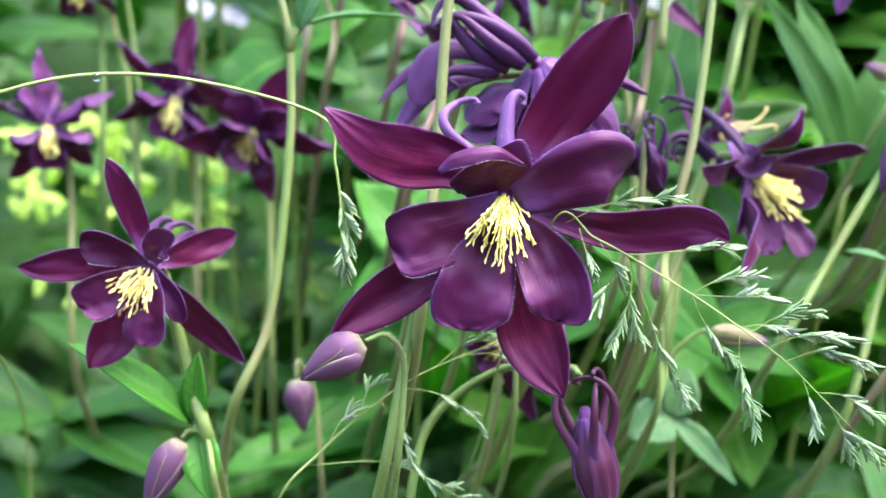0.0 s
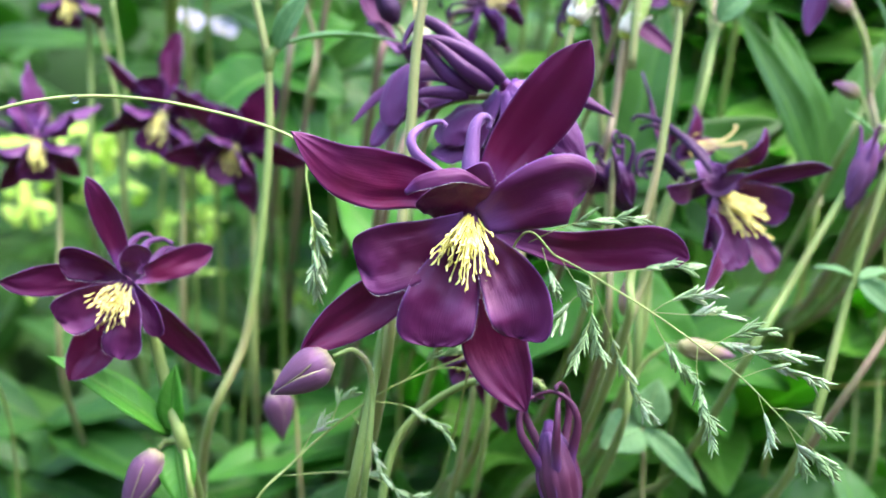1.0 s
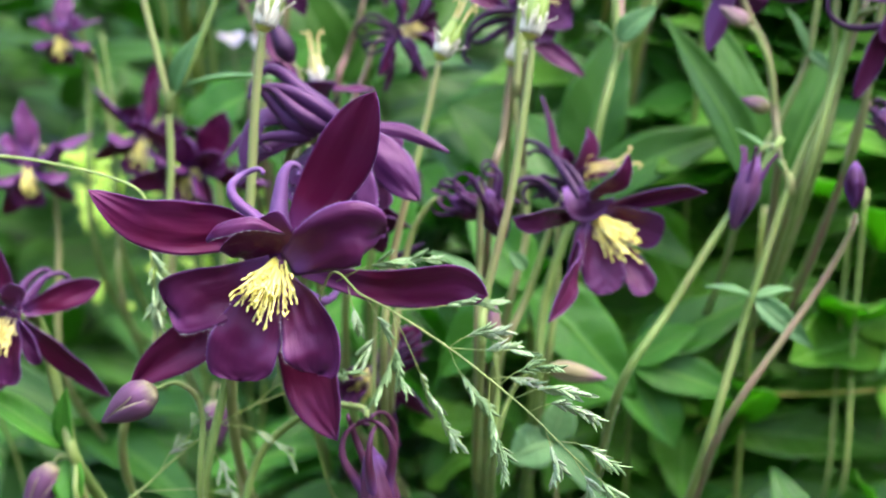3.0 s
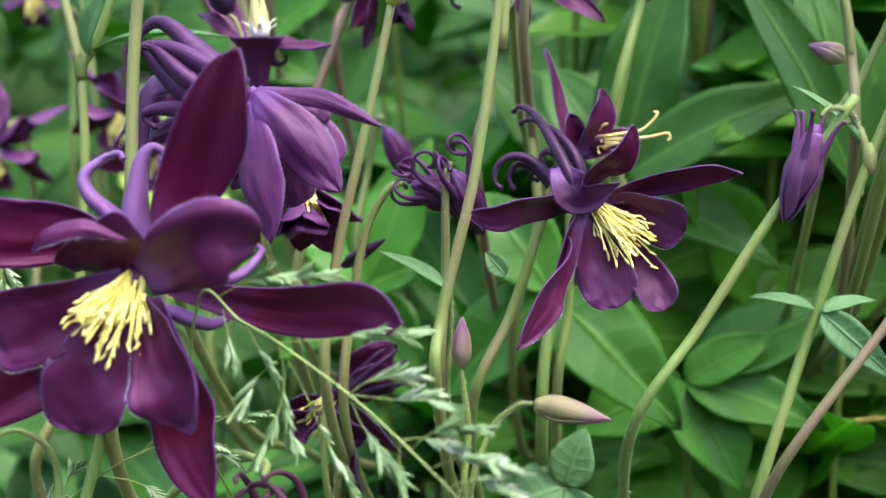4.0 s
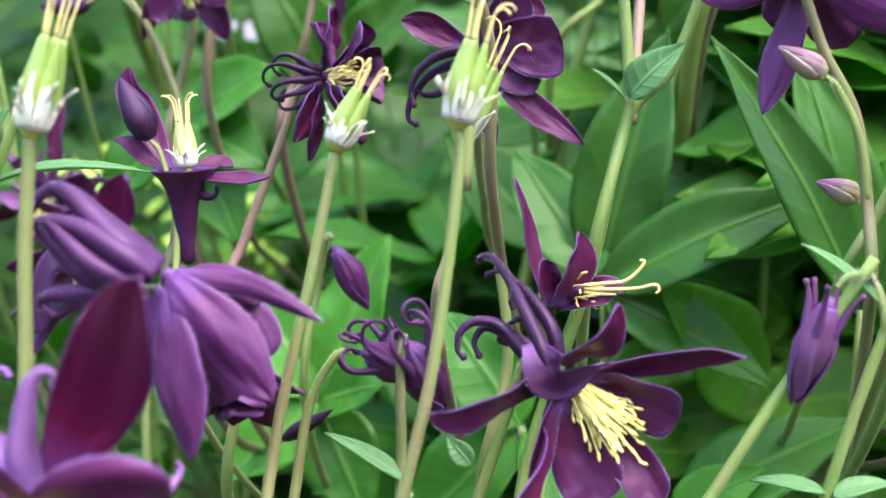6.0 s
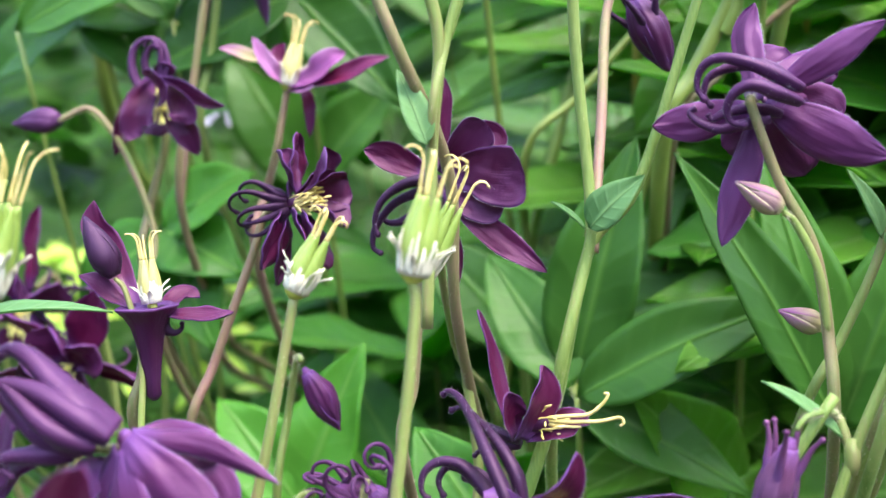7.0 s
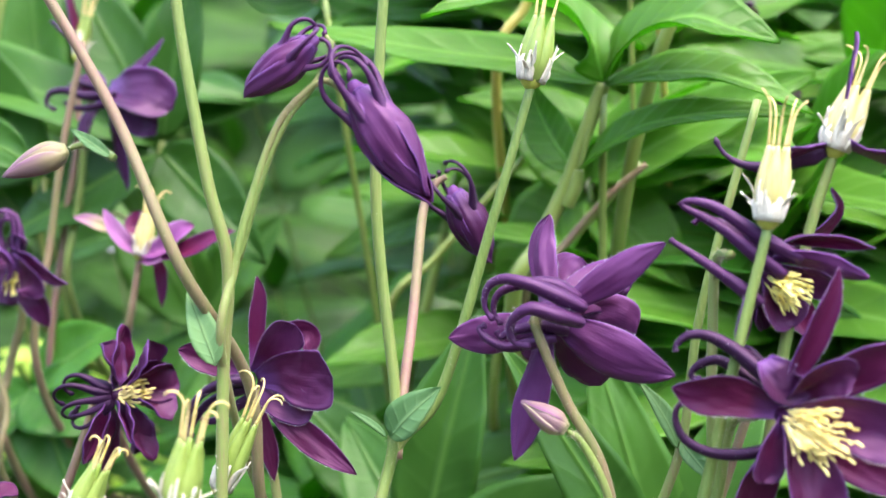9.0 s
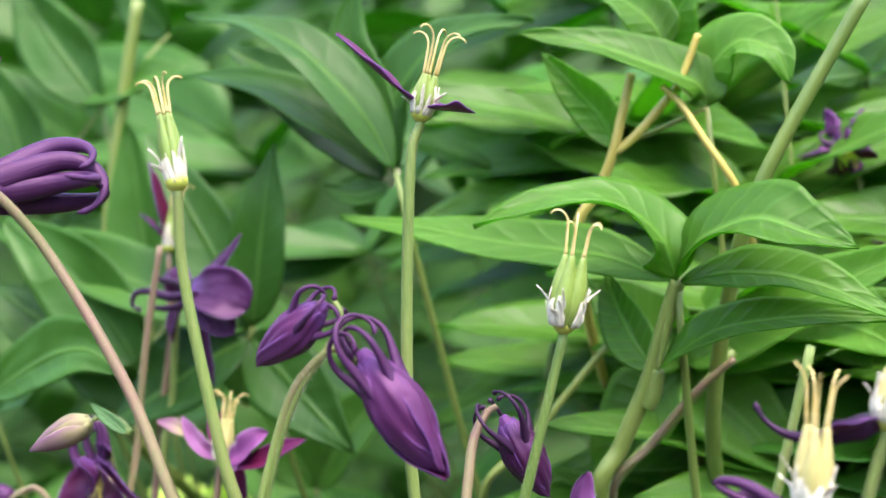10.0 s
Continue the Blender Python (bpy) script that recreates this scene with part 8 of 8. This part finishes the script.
# sun on these petals is painted by their pale pink skin
seed_pod("spent columbine with petals painted pale pink as sunlit", (0.0054, 0.3390, 0.6938), (0.0092, 0.3390, 0.7077), [(0.0052, 0.3390, 0.6931), (0.0041, 0.3390, 0.6881), (0.0021, 0.3390, 0.6797), (-0.0018, 0.3430, 0.6711), (-0.0049, 0.3430, 0.6588)], 62, POD_SUNLIT, width=0.0058, curl=150, stem_mat=STEM_RED,
         extra={"eye": E7, "facing": (0.1, -0.75, 0.6), "mats": [PINK_LIT, PINK_LIT], "blades": [
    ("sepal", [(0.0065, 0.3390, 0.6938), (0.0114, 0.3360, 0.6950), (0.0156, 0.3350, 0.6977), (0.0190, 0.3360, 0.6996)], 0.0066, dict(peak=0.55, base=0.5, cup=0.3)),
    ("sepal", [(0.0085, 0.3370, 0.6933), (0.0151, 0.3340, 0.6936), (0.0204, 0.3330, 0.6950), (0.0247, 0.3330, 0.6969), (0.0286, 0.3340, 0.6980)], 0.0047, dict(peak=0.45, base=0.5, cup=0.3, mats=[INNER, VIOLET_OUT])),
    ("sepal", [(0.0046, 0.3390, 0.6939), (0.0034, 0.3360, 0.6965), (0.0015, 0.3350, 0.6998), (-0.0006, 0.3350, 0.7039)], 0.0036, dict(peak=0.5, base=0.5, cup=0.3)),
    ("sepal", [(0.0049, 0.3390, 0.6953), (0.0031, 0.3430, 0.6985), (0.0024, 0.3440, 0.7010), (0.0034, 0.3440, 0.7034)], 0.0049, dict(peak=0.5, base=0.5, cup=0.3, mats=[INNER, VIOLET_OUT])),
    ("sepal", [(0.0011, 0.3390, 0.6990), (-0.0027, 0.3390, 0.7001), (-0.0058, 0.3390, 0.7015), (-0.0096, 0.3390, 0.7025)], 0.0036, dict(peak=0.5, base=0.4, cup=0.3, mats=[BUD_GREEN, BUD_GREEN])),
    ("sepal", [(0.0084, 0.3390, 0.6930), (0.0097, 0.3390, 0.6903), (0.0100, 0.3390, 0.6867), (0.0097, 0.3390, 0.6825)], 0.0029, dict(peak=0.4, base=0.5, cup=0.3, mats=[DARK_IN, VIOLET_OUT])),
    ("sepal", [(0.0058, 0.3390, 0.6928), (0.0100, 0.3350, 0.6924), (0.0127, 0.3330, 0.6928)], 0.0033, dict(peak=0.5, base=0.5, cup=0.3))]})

# ---- stems with joints and leaflets ----
plain_stem("thick pale green columbine stem forking near its top", [(-0.0324, 0.2694, 0.6489), (-0.0322, 0.2694, 0.6279), (-0.0359, 0.2693, 0.5916), (-0.0437, 0.2693, 0.5708)], 0.0014, 0.0017, 71,
           branches=[[(-0.0402, 0.2694, 0.6802), (-0.0351, 0.2694, 0.6601), (-0.0324, 0.2694, 0.6489)], [(-0.0201, 0.2693, 0.6752), (-0.0281, 0.2694, 0.6561), (-0.0324, 0.2694, 0.6489)]],
           leaflets=[((-0.0307, 0.2689, 0.6511), (-0.0233, 0.2638, 0.6642), (-0.3, -1, 0.4), 0.0055), ((-0.0297, 0.2689, 0.6521), (-0.0028, 0.2695, 0.6537), (0, -0.3, 1), 0.0045)])
plain_stem("green columbine stem leaning aside", [(-0.0835, 0.3598, 0.6754), (-0.0778, 0.3599, 0.6522), (-0.0750, 0.3599, 0.6241), (-0.0741, 0.3599, 0.6000)], 0.0012, 0.0016, 72)
plain_stem("pale columbine stem among the others", [(-0.0783, 0.3548, 0.6791), (-0.0742, 0.3549, 0.6501), (-0.0736, 0.3549, 0.6200)], 0.0009, 0.0014, 73)
plain_stem("thick green columbine stem leaning outward", [(0.1064, 0.2691, 0.6402), (0.0926, 0.2661, 0.6201), (0.0816, 0.2652, 0.6026), (0.0702, 0.2636, 0.5847)], 0.0014, 0.0016, 74)
plain_stem("reddish columbine stem forking with narrow leaves", [(0.1201, 0.2752, 0.6550), (0.1094, 0.2751, 0.6301), (0.0997, 0.2750, 0.6004), (0.0894, 0.2751, 0.5660)], 0.0013, 0.0017, 75, STEM,
           branches=[[(0.1075, 0.2801, 0.6331), (0.1079, 0.2771, 0.6351), (0.1094, 0.2751, 0.6301)]],
           leaflets=[((0.1079, 0.2741, 0.6331), (0.0964, 0.2701, 0.6422), (0, -0.6, 1), 0.0030), ((0.1016, 0.2740, 0.6040), (0.1137, 0.2699, 0.5929), (-0.5, -1, 0.6), 0.0060), ((0.1016, 0.2740, 0.6040), (0.1106, 0.2750, 0.6060), (0, -0.5, 1), 0.0040), ((0.1006, 0.2740, 0.6045), (0.0895, 0.2721, 0.6066), (0, -0.6, 1), 0.0030)])
plain_stem("green columbine stem with leafy joint", [(0.1304, 0.2904, 0.7148), (0.1208, 0.2904, 0.6833), (0.1168, 0.2902, 0.6614), (0.1104, 0.2901, 0.6462), (0.1040, 0.2901, 0.6336)], 0.0011, 0.0014, 77,
           leaflets=[((0.1163, 0.2897, 0.6611), (0.1108, 0.2863, 0.6721), (0.8, -0.8, 0.3), 0.0036), ((0.1168, 0.2897, 0.6621), (0.1219, 0.2862, 0.6561), (-0.3, -1, 0.5), 0.0030)])
plain_stem("brownish columbine stem rising aslant", [(0.1294, 0.2853, 0.6741), (0.1196, 0.2852, 0.6468), (0.1128, 0.2851, 0.6284)], 0.0012, 0.0015, 78, STEM_RED)
plain_stem("green columbine stem with bracts at its fork", [(0.0714, 0.2861, 0.6642), (0.0710, 0.2857, 0.6602), (0.0649, 0.2856, 0.6357)], 0.0014, 0.0018, 79,
           leaflets=[((0.0714, 0.2846, 0.6642), (0.0803, 0.2832, 0.6722), (-0.4, -1, 0.2), 0.0065), ((0.0707, 0.2846, 0.6642), (0.0657, 0.2821, 0.6687), (0, -0.6, 1), 0.0015)])
plain_stem("pale columbine stem hooked near its top", [(-0.0424, 0.3298, 0.6881), (-0.0346, 0.3298, 0.6901), (-0.0277, 0.3298, 0.6802), (-0.0221, 0.3299, 0.6637), (-0.0241, 0.3309, 0.6481)], 0.0008, 0.0012, 80, STEM_RED)
plain_stem("brownish columbine stem rising behind", [(-0.0054, 0.3394, 0.7400), (-0.0112, 0.3395, 0.7189), (-0.0155, 0.3397, 0.6977), (-0.0203, 0.3398, 0.6701)], 0.0012, 0.0015, 81, STEM_RED)

plain_stem("green columbine leaf on a thin stalk", [(-0.0492, 0.2500, 0.5718), (-0.0471, 0.2520, 0.5667), (-0.0450, 0.2540, 0.5577)], 0.0010, 0.0012, 82, group="columbine leaves", leaf=LEAF,
           leaflets=[((-0.0497, 0.2500, 0.5721), (-0.0724, 0.2470, 0.5876), (0.2, -0.7, 0.8), 0.0072), ((-0.0486, 0.2500, 0.5725), (-0.0485, 0.2480, 0.5861), (-0.4, -1, 0.2), 0.0056), ((-0.0484, 0.2500, 0.5707), (-0.0459, 0.2460, 0.5581), (-0.2, -1, 0.4), 0.0075)])
plain_stem("blue-green columbine leaf low down", [(0.0560, 0.2900, 0.5680), (0.0570, 0.2930, 0.5550), (0.0560, 0.2950, 0.5300)], 0.0009, 0.0011, 83, group="columbine leaves",
           leaflets=[((0.0560, 0.2900, 0.5680), (0.0700, 0.2850, 0.5530), (-0.2, -0.8, 0.7), 0.0060), ((0.0555, 0.2900, 0.5680), (0.0450, 0.2880, 0.5640), (0, -0.9, 0.5), 0.0120), ((0.0560, 0.2900, 0.5685), (0.0600, 0.2900, 0.5800), (0, -1, 0.3), 0.0090)])
plain_stem("narrow green columbine leaf beside the stems", [(0.0405, 0.2580, 0.6090), (0.0400, 0.2600, 0.6000), (0.0395, 0.2620, 0.5850)], 0.0006, 0.0009, 84, group="columbine leaves",
           leaflets=[((0.0405, 0.2580, 0.6085), (0.0275, 0.2600, 0.6150), (0.2, -0.6, 0.9), 0.0028), ((0.0495, 0.2600, 0.6110), (0.0460, 0.2600, 0.6150), (0, -1, 0.3), 0.0035)])

# ---- grasses ----
rnd = random.Random(9)
grass_along("flowering grass with pale green spikelets beside the big flower", [(0.0131, 0.2175, 0.6110), (0.0192, 0.2165, 0.6077), (0.0250, 0.2160, 0.6047), (0.0356, 0.2138, 0.5982), (0.0431, 0.2115, 0.5928), (0.0500, 0.2090, 0.5874), (0.0552, 0.2085, 0.5823), (0.0606, 0.2085, 0.5771)],
            [([(0.0145, 0.2170, 0.6100), (0.0198, 0.2150, 0.6126), (0.0242, 0.2135, 0.6138), (0.0308, 0.2130, 0.6139)], 7),
             ([(0.0250, 0.2160, 0.6047), (0.0318, 0.2160, 0.6053), (0.0378, 0.2160, 0.6060), (0.0423, 0.2162, 0.6063)], 5),
             ([(0.0168, 0.2165, 0.6091), (0.0177, 0.2160, 0.6057), (0.0186, 0.2158, 0.6037)], 3),
             ([(0.0202, 0.2165, 0.6072), (0.0221, 0.2160, 0.6039), (0.0235, 0.2158, 0.6018)], 3),
             ([(0.0250, 0.2160, 0.6047), (0.0258, 0.2160, 0.6001), (0.0250, 0.2160, 0.5958), (0.0233, 0.2160, 0.5915)], 5),
             ([(0.0255, 0.2160, 0.6001), (0.0260, 0.2160, 0.5963), (0.0268, 0.2158, 0.5920)], 4),
             ([(0.0248, 0.2160, 0.6020), (0.0221, 0.2162, 0.6001), (0.0202, 0.2162, 0.5972)], 3),
             ([(0.0250, 0.2160, 0.6047), (0.0279, 0.2175, 0.5982), (0.0307, 0.2185, 0.5914), (0.0339, 0.2190, 0.5846), (0.0362, 0.2191, 0.5812)], 8),
             ([(0.0356, 0.2138, 0.5982), (0.0388, 0.2125, 0.6003), (0.0433, 0.2120, 0.6011)], 5),
             ([(0.0356, 0.2138, 0.5982), (0.0416, 0.2128, 0.5979), (0.0467, 0.2120, 0.5980)], 3),
             ([(0.0356, 0.2138, 0.5982), (0.0371, 0.2138, 0.5946), (0.0393, 0.2138, 0.5913), (0.0416, 0.2138, 0.5884)], 6),
             ([(0.0431, 0.2115, 0.5928), (0.0430, 0.2115, 0.5881), (0.0440, 0.2115, 0.5834), (0.0454, 0.2115, 0.5778)], 9),
             ([(0.0431, 0.2115, 0.5928), (0.0463, 0.2108, 0.5933), (0.0491, 0.2105, 0.5927)], 3),
             ([(0.0449, 0.2110, 0.5919), (0.0480, 0.2090, 0.5944), (0.0522, 0.2075, 0.5956)], 5),
             ([(0.0477, 0.2105, 0.5896), (0.0522, 0.2075, 0.5917), (0.0569, 0.2050, 0.5916)], 6),
             ([(0.0500, 0.2090, 0.5874), (0.0545, 0.2060, 0.5893), (0.0601, 0.2036, 0.5883)], 7),
             ([(0.0528, 0.2088, 0.5848), (0.0539, 0.2085, 0.5814), (0.0547, 0.2085, 0.5776)], 4),
             ([(0.0552, 0.2085, 0.5823), (0.0591, 0.2075, 0.5819), (0.0625, 0.2065, 0.5797)], 5),
             ([(0.0576, 0.2085, 0.5800), (0.0598, 0.2090, 0.5762), (0.0611, 0.2095, 0.5733)], 4),
             ([(0.0606, 0.2085, 0.5771), (0.0630, 0.2095, 0.5751), (0.0648, 0.2100, 0.5732)], 5)], 91)
grass_panicle("flowering grass with thin purplish spikelets", [(-0.0334, 0.2348, 0.5596), (-0.0259, 0.2348, 0.5690), (-0.0168, 0.2349, 0.5770), (-0.0076, 0.2349, 0.5831), (0.0069, 0.2350, 0.5892)],
              [(0.2, -5, 0, 0.030, 6), (0.3, 60, 0, 0.008, 3), (0.45, 70, 0, 0.008, 3), (0.55, -60, 0, 0.012, 4), (0.65, -15, 0, 0.016, 5), (0.8, 35, 0, 0.012, 5), (0.9, -5, 0, 0.010, 4), (1.0, 20, 0, 0.008, 4)], 92, 0.0040)
ob = grass_panicle("thin arching grass with hanging spikelets and a dewdrop", [(-0.0906, 0.2248, 0.6249), (-0.0787, 0.2248, 0.6309), (-0.0640, 0.2248, 0.6341), (-0.0465, 0.2249, 0.6333), (-0.0265, 0.2259, 0.6280), (-0.0240, 0.2259, 0.6200), (-0.0225, 0.2259, 0.6090)],
                   [(0.86, -80, 0, 0.006, 3), (0.92, -75, 0, 0.007, 4), (0.97, -90, 0, 0.006, 3), (1.0, -85, 0, 0.006, 4)], 93, 0.0050, 0.00030)
dew = lathe(Geo(), (-0.0640, 0.2238, 0.6327), (0, 0, 1), [(0.0013 * (1 - math.cos(math.pi * k / 8)) * 0.55, max(0.00005, 0.0008 * math.sin(math.pi * k / 8))) for k in range(9)], 12)
part("dewdrop", dew, DEW, ob, "clear drop of water")
plain_stem("thin yellow-green grass stalk standing apart", [(0.1456, 0.3450, 0.6313), (0.1420, 0.3450, 0.5880), (0.1392, 0.3450, 0.5462)], 0.0009, 0.0011, 211, GRASS, name="grass_stalk", group="thin stalks")
plain_stem("thin yellow-green grass stalk standing apart", [(0.1438, 0.3550, 0.6235), (0.1401, 0.3550, 0.5806), (0.1368, 0.3550, 0.5442)], 0.0008, 0.0010, 212, GRASS, name="grass_stalk", group="thin stalks")
plain_stem("dry yellow straw lying across the stems", [(0.1660, 0.3500, 0.5745), (0.1377, 0.3520, 0.5727), (0.1140, 0.3550, 0.5701), (0.1001, 0.3600, 0.5595)], 0.0007, 0.0008, 213, STALK_GOLD, name="grass_stalk", group="thin stalks")

# a tall thin grass behind, its panicle open at the top
grass_panicle("tall thin grass with a fine open panicle", [(0.1212, 0.4150, 0.60), (0.1208, 0.4150, 0.70), (0.1206, 0.4150, 0.7850), (0.1200, 0.4150, 0.8050)],
              [(0.78, -20, 0, 0.016, 5), (0.80, 170, 0, 0.008, 3), (0.88, 20, 0, 0.018, 5), (0.90, 160, 0, 0.016, 5), (0.96, -10, 0, 0.014, 5), (1.0, 60, 0, 0.010, 5)], 94, 0.0032, 0.00040)
slanting = columbine("violet columbine seen from behind, long curled spurs", (0.0126, 0.2620, 0.7483), E10, (190, -20),
          [(150, 0, 0.020, 0.008, 0), (210, 0, 0.020, 0.009, 0), (75, 5, 0.0200, 0.0045, -10), (250, 0, 0.018, 0.009, 0), (180, -20, 0.020, 0.009, 0)],
          [(170, 0, 0.013, 0.011, -10), (220, 0, 0.013, 0.011, -10), (140, 0, 0.013, 0.011, -10)],
          [(8, 10, 0.0300, 200), (-6, 12, 0.0290, 190), (-14, 0, 0.0280, 170), (14, -5, 0.0270, 180)],
          [(0.0150, 0.2600, 0.7490), (0.0190, 0.2590, 0.7480), (0.0250, 0.2640, 0.7375), (0.0359, 0.2657, 0.7166), (0.0453, 0.2657, 0.6932), (0.0500, 0.2800, 0.6735), (0.0490, 0.2880, 0.6495)], 13, (INNER, VIOLET_OUT, SPUR), stamens=0, stem_mat=STEM_RED, spur_back=0.0, mouth=0.0034, taper=1.3)
rnd = random.Random(16)
leaflet(slanting, (0.0488, 0.2690, 0.6779), (0.0444, 0.2700, 0.6894), (0.5, -1, 0.2), 0.0046, LEAF_BLUE, rnd)
leaflet(slanting, (0.0351, 0.2660, 0.7097), (0.0282, 0.2670, 0.7144), (0.2, -1, 0.4), 0.0020, LEAF_BLUE, rnd)
closed_flower("fading violet columbine, petals hanging shut", (0.0168, 0.3050, 0.6393), (0.0225, 0.3080, 0.6275),
              [(0.0165, 0.3050, 0.6405), (0.0150, 0.3070, 0.6400), (0.0120, 0.3100, 0.6300), (0.0090, 0.3100, 0.6100)], 28, (DARK_IN, VIOLET_OUT, SPUR), width=0.0055, spur=0.0, flare=0.3)
columbine("dark withering columbine low among the stems", (0.0138, 0.2750, 0.5868), E5, (230, 30),
          [(285, 5, 0.0190, 0.0060, 0), (318, 5, 0.0180, 0.0060, 0), (190, 5, 0.0100, 0.0060, 0), (40, 5, 0.0150, 0.0085, 0), (20, 0, 0.0130, 0.0080, 0)],
          [(200, 20, 0.0090, 0.0080, -20), (240, 25, 0.0090, 0.0080, -20), (320, 10, 0.0100, 0.0080, -20)],
          [(42, 0, 0.0230, 190), (32, 5, 0.0220, 200), (26, 5, 0.0230, 210), (18, -5, 0.0210, 200)],
          [(0.0145, 0.2780, 0.5863), (0.0150, 0.2820, 0.5820), (0.0120, 0.2850, 0.5620)], 14, (DARK_IN, DARK_OUT, SPUR_DARK), stamens=0.0075, count=40, droop=0.2, spur_back=0.1)
small_bud("pale green and violet columbine bud on a side stalk", (0.0265, 0.2690, 0.7115), (0.0172, 0.2660, 0.7077), 0.0022, [(0.0269, 0.2690, 0.7117), (0.0294, 0.2690, 0.7121), (0.0325, 0.2680, 0.7111), (0.0354, 0.2662, 0.7097)], 38, BUD_GREEN, ground=False)
small_bud("purple columbine bud on a hooked pale stalk", (-0.0425, 0.3310, 0.6885), (-0.0540, 0.3310, 0.6880), 0.0026, [(-0.0423, 0.3310, 0.6887), (-0.0380, 0.3305, 0.6900), (-0.0342, 0.3300, 0.6890), (-0.0273, 0.3300, 0.6801), (-0.0219, 0.3300, 0.6636)], 39, SPUR, ground=False)
small_bud("dark purple spent columbine with a hooked tip", (-0.0050, 0.2750, 0.6590), (-0.0098, 0.2750, 0.6690), 0.0024, [(-0.0049, 0.2750, 0.6587), (-0.0030, 0.2750, 0.6560), (-0.0010, 0.2750, 0.6450), (-0.0010, 0.2760, 0.6200)], 40, SPUR_DARK)
small_bud("small violet columbine bud among leaves", (-0.0303, 0.3000, 0.5760), (-0.0285, 0.3000, 0.5640), 0.0034, [(-0.0304, 0.3000, 0.5764), (-0.0300, 0.3020, 0.5800), (-0.0260, 0.3050, 0.5720), (-0.0240, 0.3060, 0.5500)], 41, BUD)
closed_flower("closed dark columbine on a pink stem", (0.1200, 0.2600, 0.6345), (0.1196, 0.2600, 0.6245),
              [(0.1201, 0.2602, 0.6230), (0.1190, 0.2620, 0.6180), (0.1120, 0.2640, 0.6050), (0.0930, 0.2650, 0.5764)], 29, (DARK_IN, DARK_OUT, SPUR_DARK), width=0.0050, spur=0.0, stem_mat=STEM_RED)


def white_blossom(at, seed):
    """A small white flower of five rounded petals far behind."""
    rnd = random.Random(seed)
    at = Vector(at)
    stem = to_ground([at + Vector((0, 0.002, -0.001)), at + Vector((0.002, 0.006, -0.02)), at + Vector((0.003, 0.008, -0.06))], rnd)
    ob = thing("white_blossom", stem[-1], "small white blossom with pinkish petals on a thin stem", "flower", "white blossoms")
    stem_part(ob, stem, 0.0007, 0.0009, STEM, rnd, ground=False)
    fr = frame_of(at, at + Vector((0.3, -0.7, 0.7)))
    for k in range(5):
        dd = direction(fr, 72 * k + rnd.uniform(-8, 8), rnd.uniform(5, 25))
        part("petal", blade(Geo(), arc_spine(at, dd, fr[2], 0.0062, -20, 8), fr[2], 0.0055, petal_outline, 0.3, 0, 0.04, rnd=rnd, nv=5), [WHITE, WHITE], ob)
    part("flower_heart", lathe(Geo(), at - fr[2] * 0.0005, fr[2], [(0, 0.0006), (0.0006, 0.0011), (0.0016, 0.0007)], 8), YELLOW, ob)
    return ob


for k, p in enumerate(((-0.0684, 0.4750, 0.6968), (-0.0562, 0.4800, 0.6949))):
    white_blossom(p, 600 + k)

# yellow-green growth far behind, its patches of sunlight put into the leaf colour
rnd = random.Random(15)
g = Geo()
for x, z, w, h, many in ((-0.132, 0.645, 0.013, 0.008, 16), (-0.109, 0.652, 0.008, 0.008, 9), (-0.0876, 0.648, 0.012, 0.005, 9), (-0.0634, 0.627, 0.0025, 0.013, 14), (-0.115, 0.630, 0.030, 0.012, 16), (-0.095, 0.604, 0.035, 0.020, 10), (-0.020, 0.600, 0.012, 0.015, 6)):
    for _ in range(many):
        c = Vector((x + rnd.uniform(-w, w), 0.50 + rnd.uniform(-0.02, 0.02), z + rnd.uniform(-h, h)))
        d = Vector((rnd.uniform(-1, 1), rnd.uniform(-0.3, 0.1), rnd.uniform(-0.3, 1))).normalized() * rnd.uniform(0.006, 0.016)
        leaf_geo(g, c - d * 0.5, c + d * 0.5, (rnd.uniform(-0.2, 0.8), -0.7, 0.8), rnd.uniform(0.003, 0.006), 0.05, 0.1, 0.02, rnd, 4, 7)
tagged(new("grass", mesh_of("grass", g, LEAF_LIT)), "yellow-green grass far behind, sunlight painted into its colour", "grass", kind="stuff")
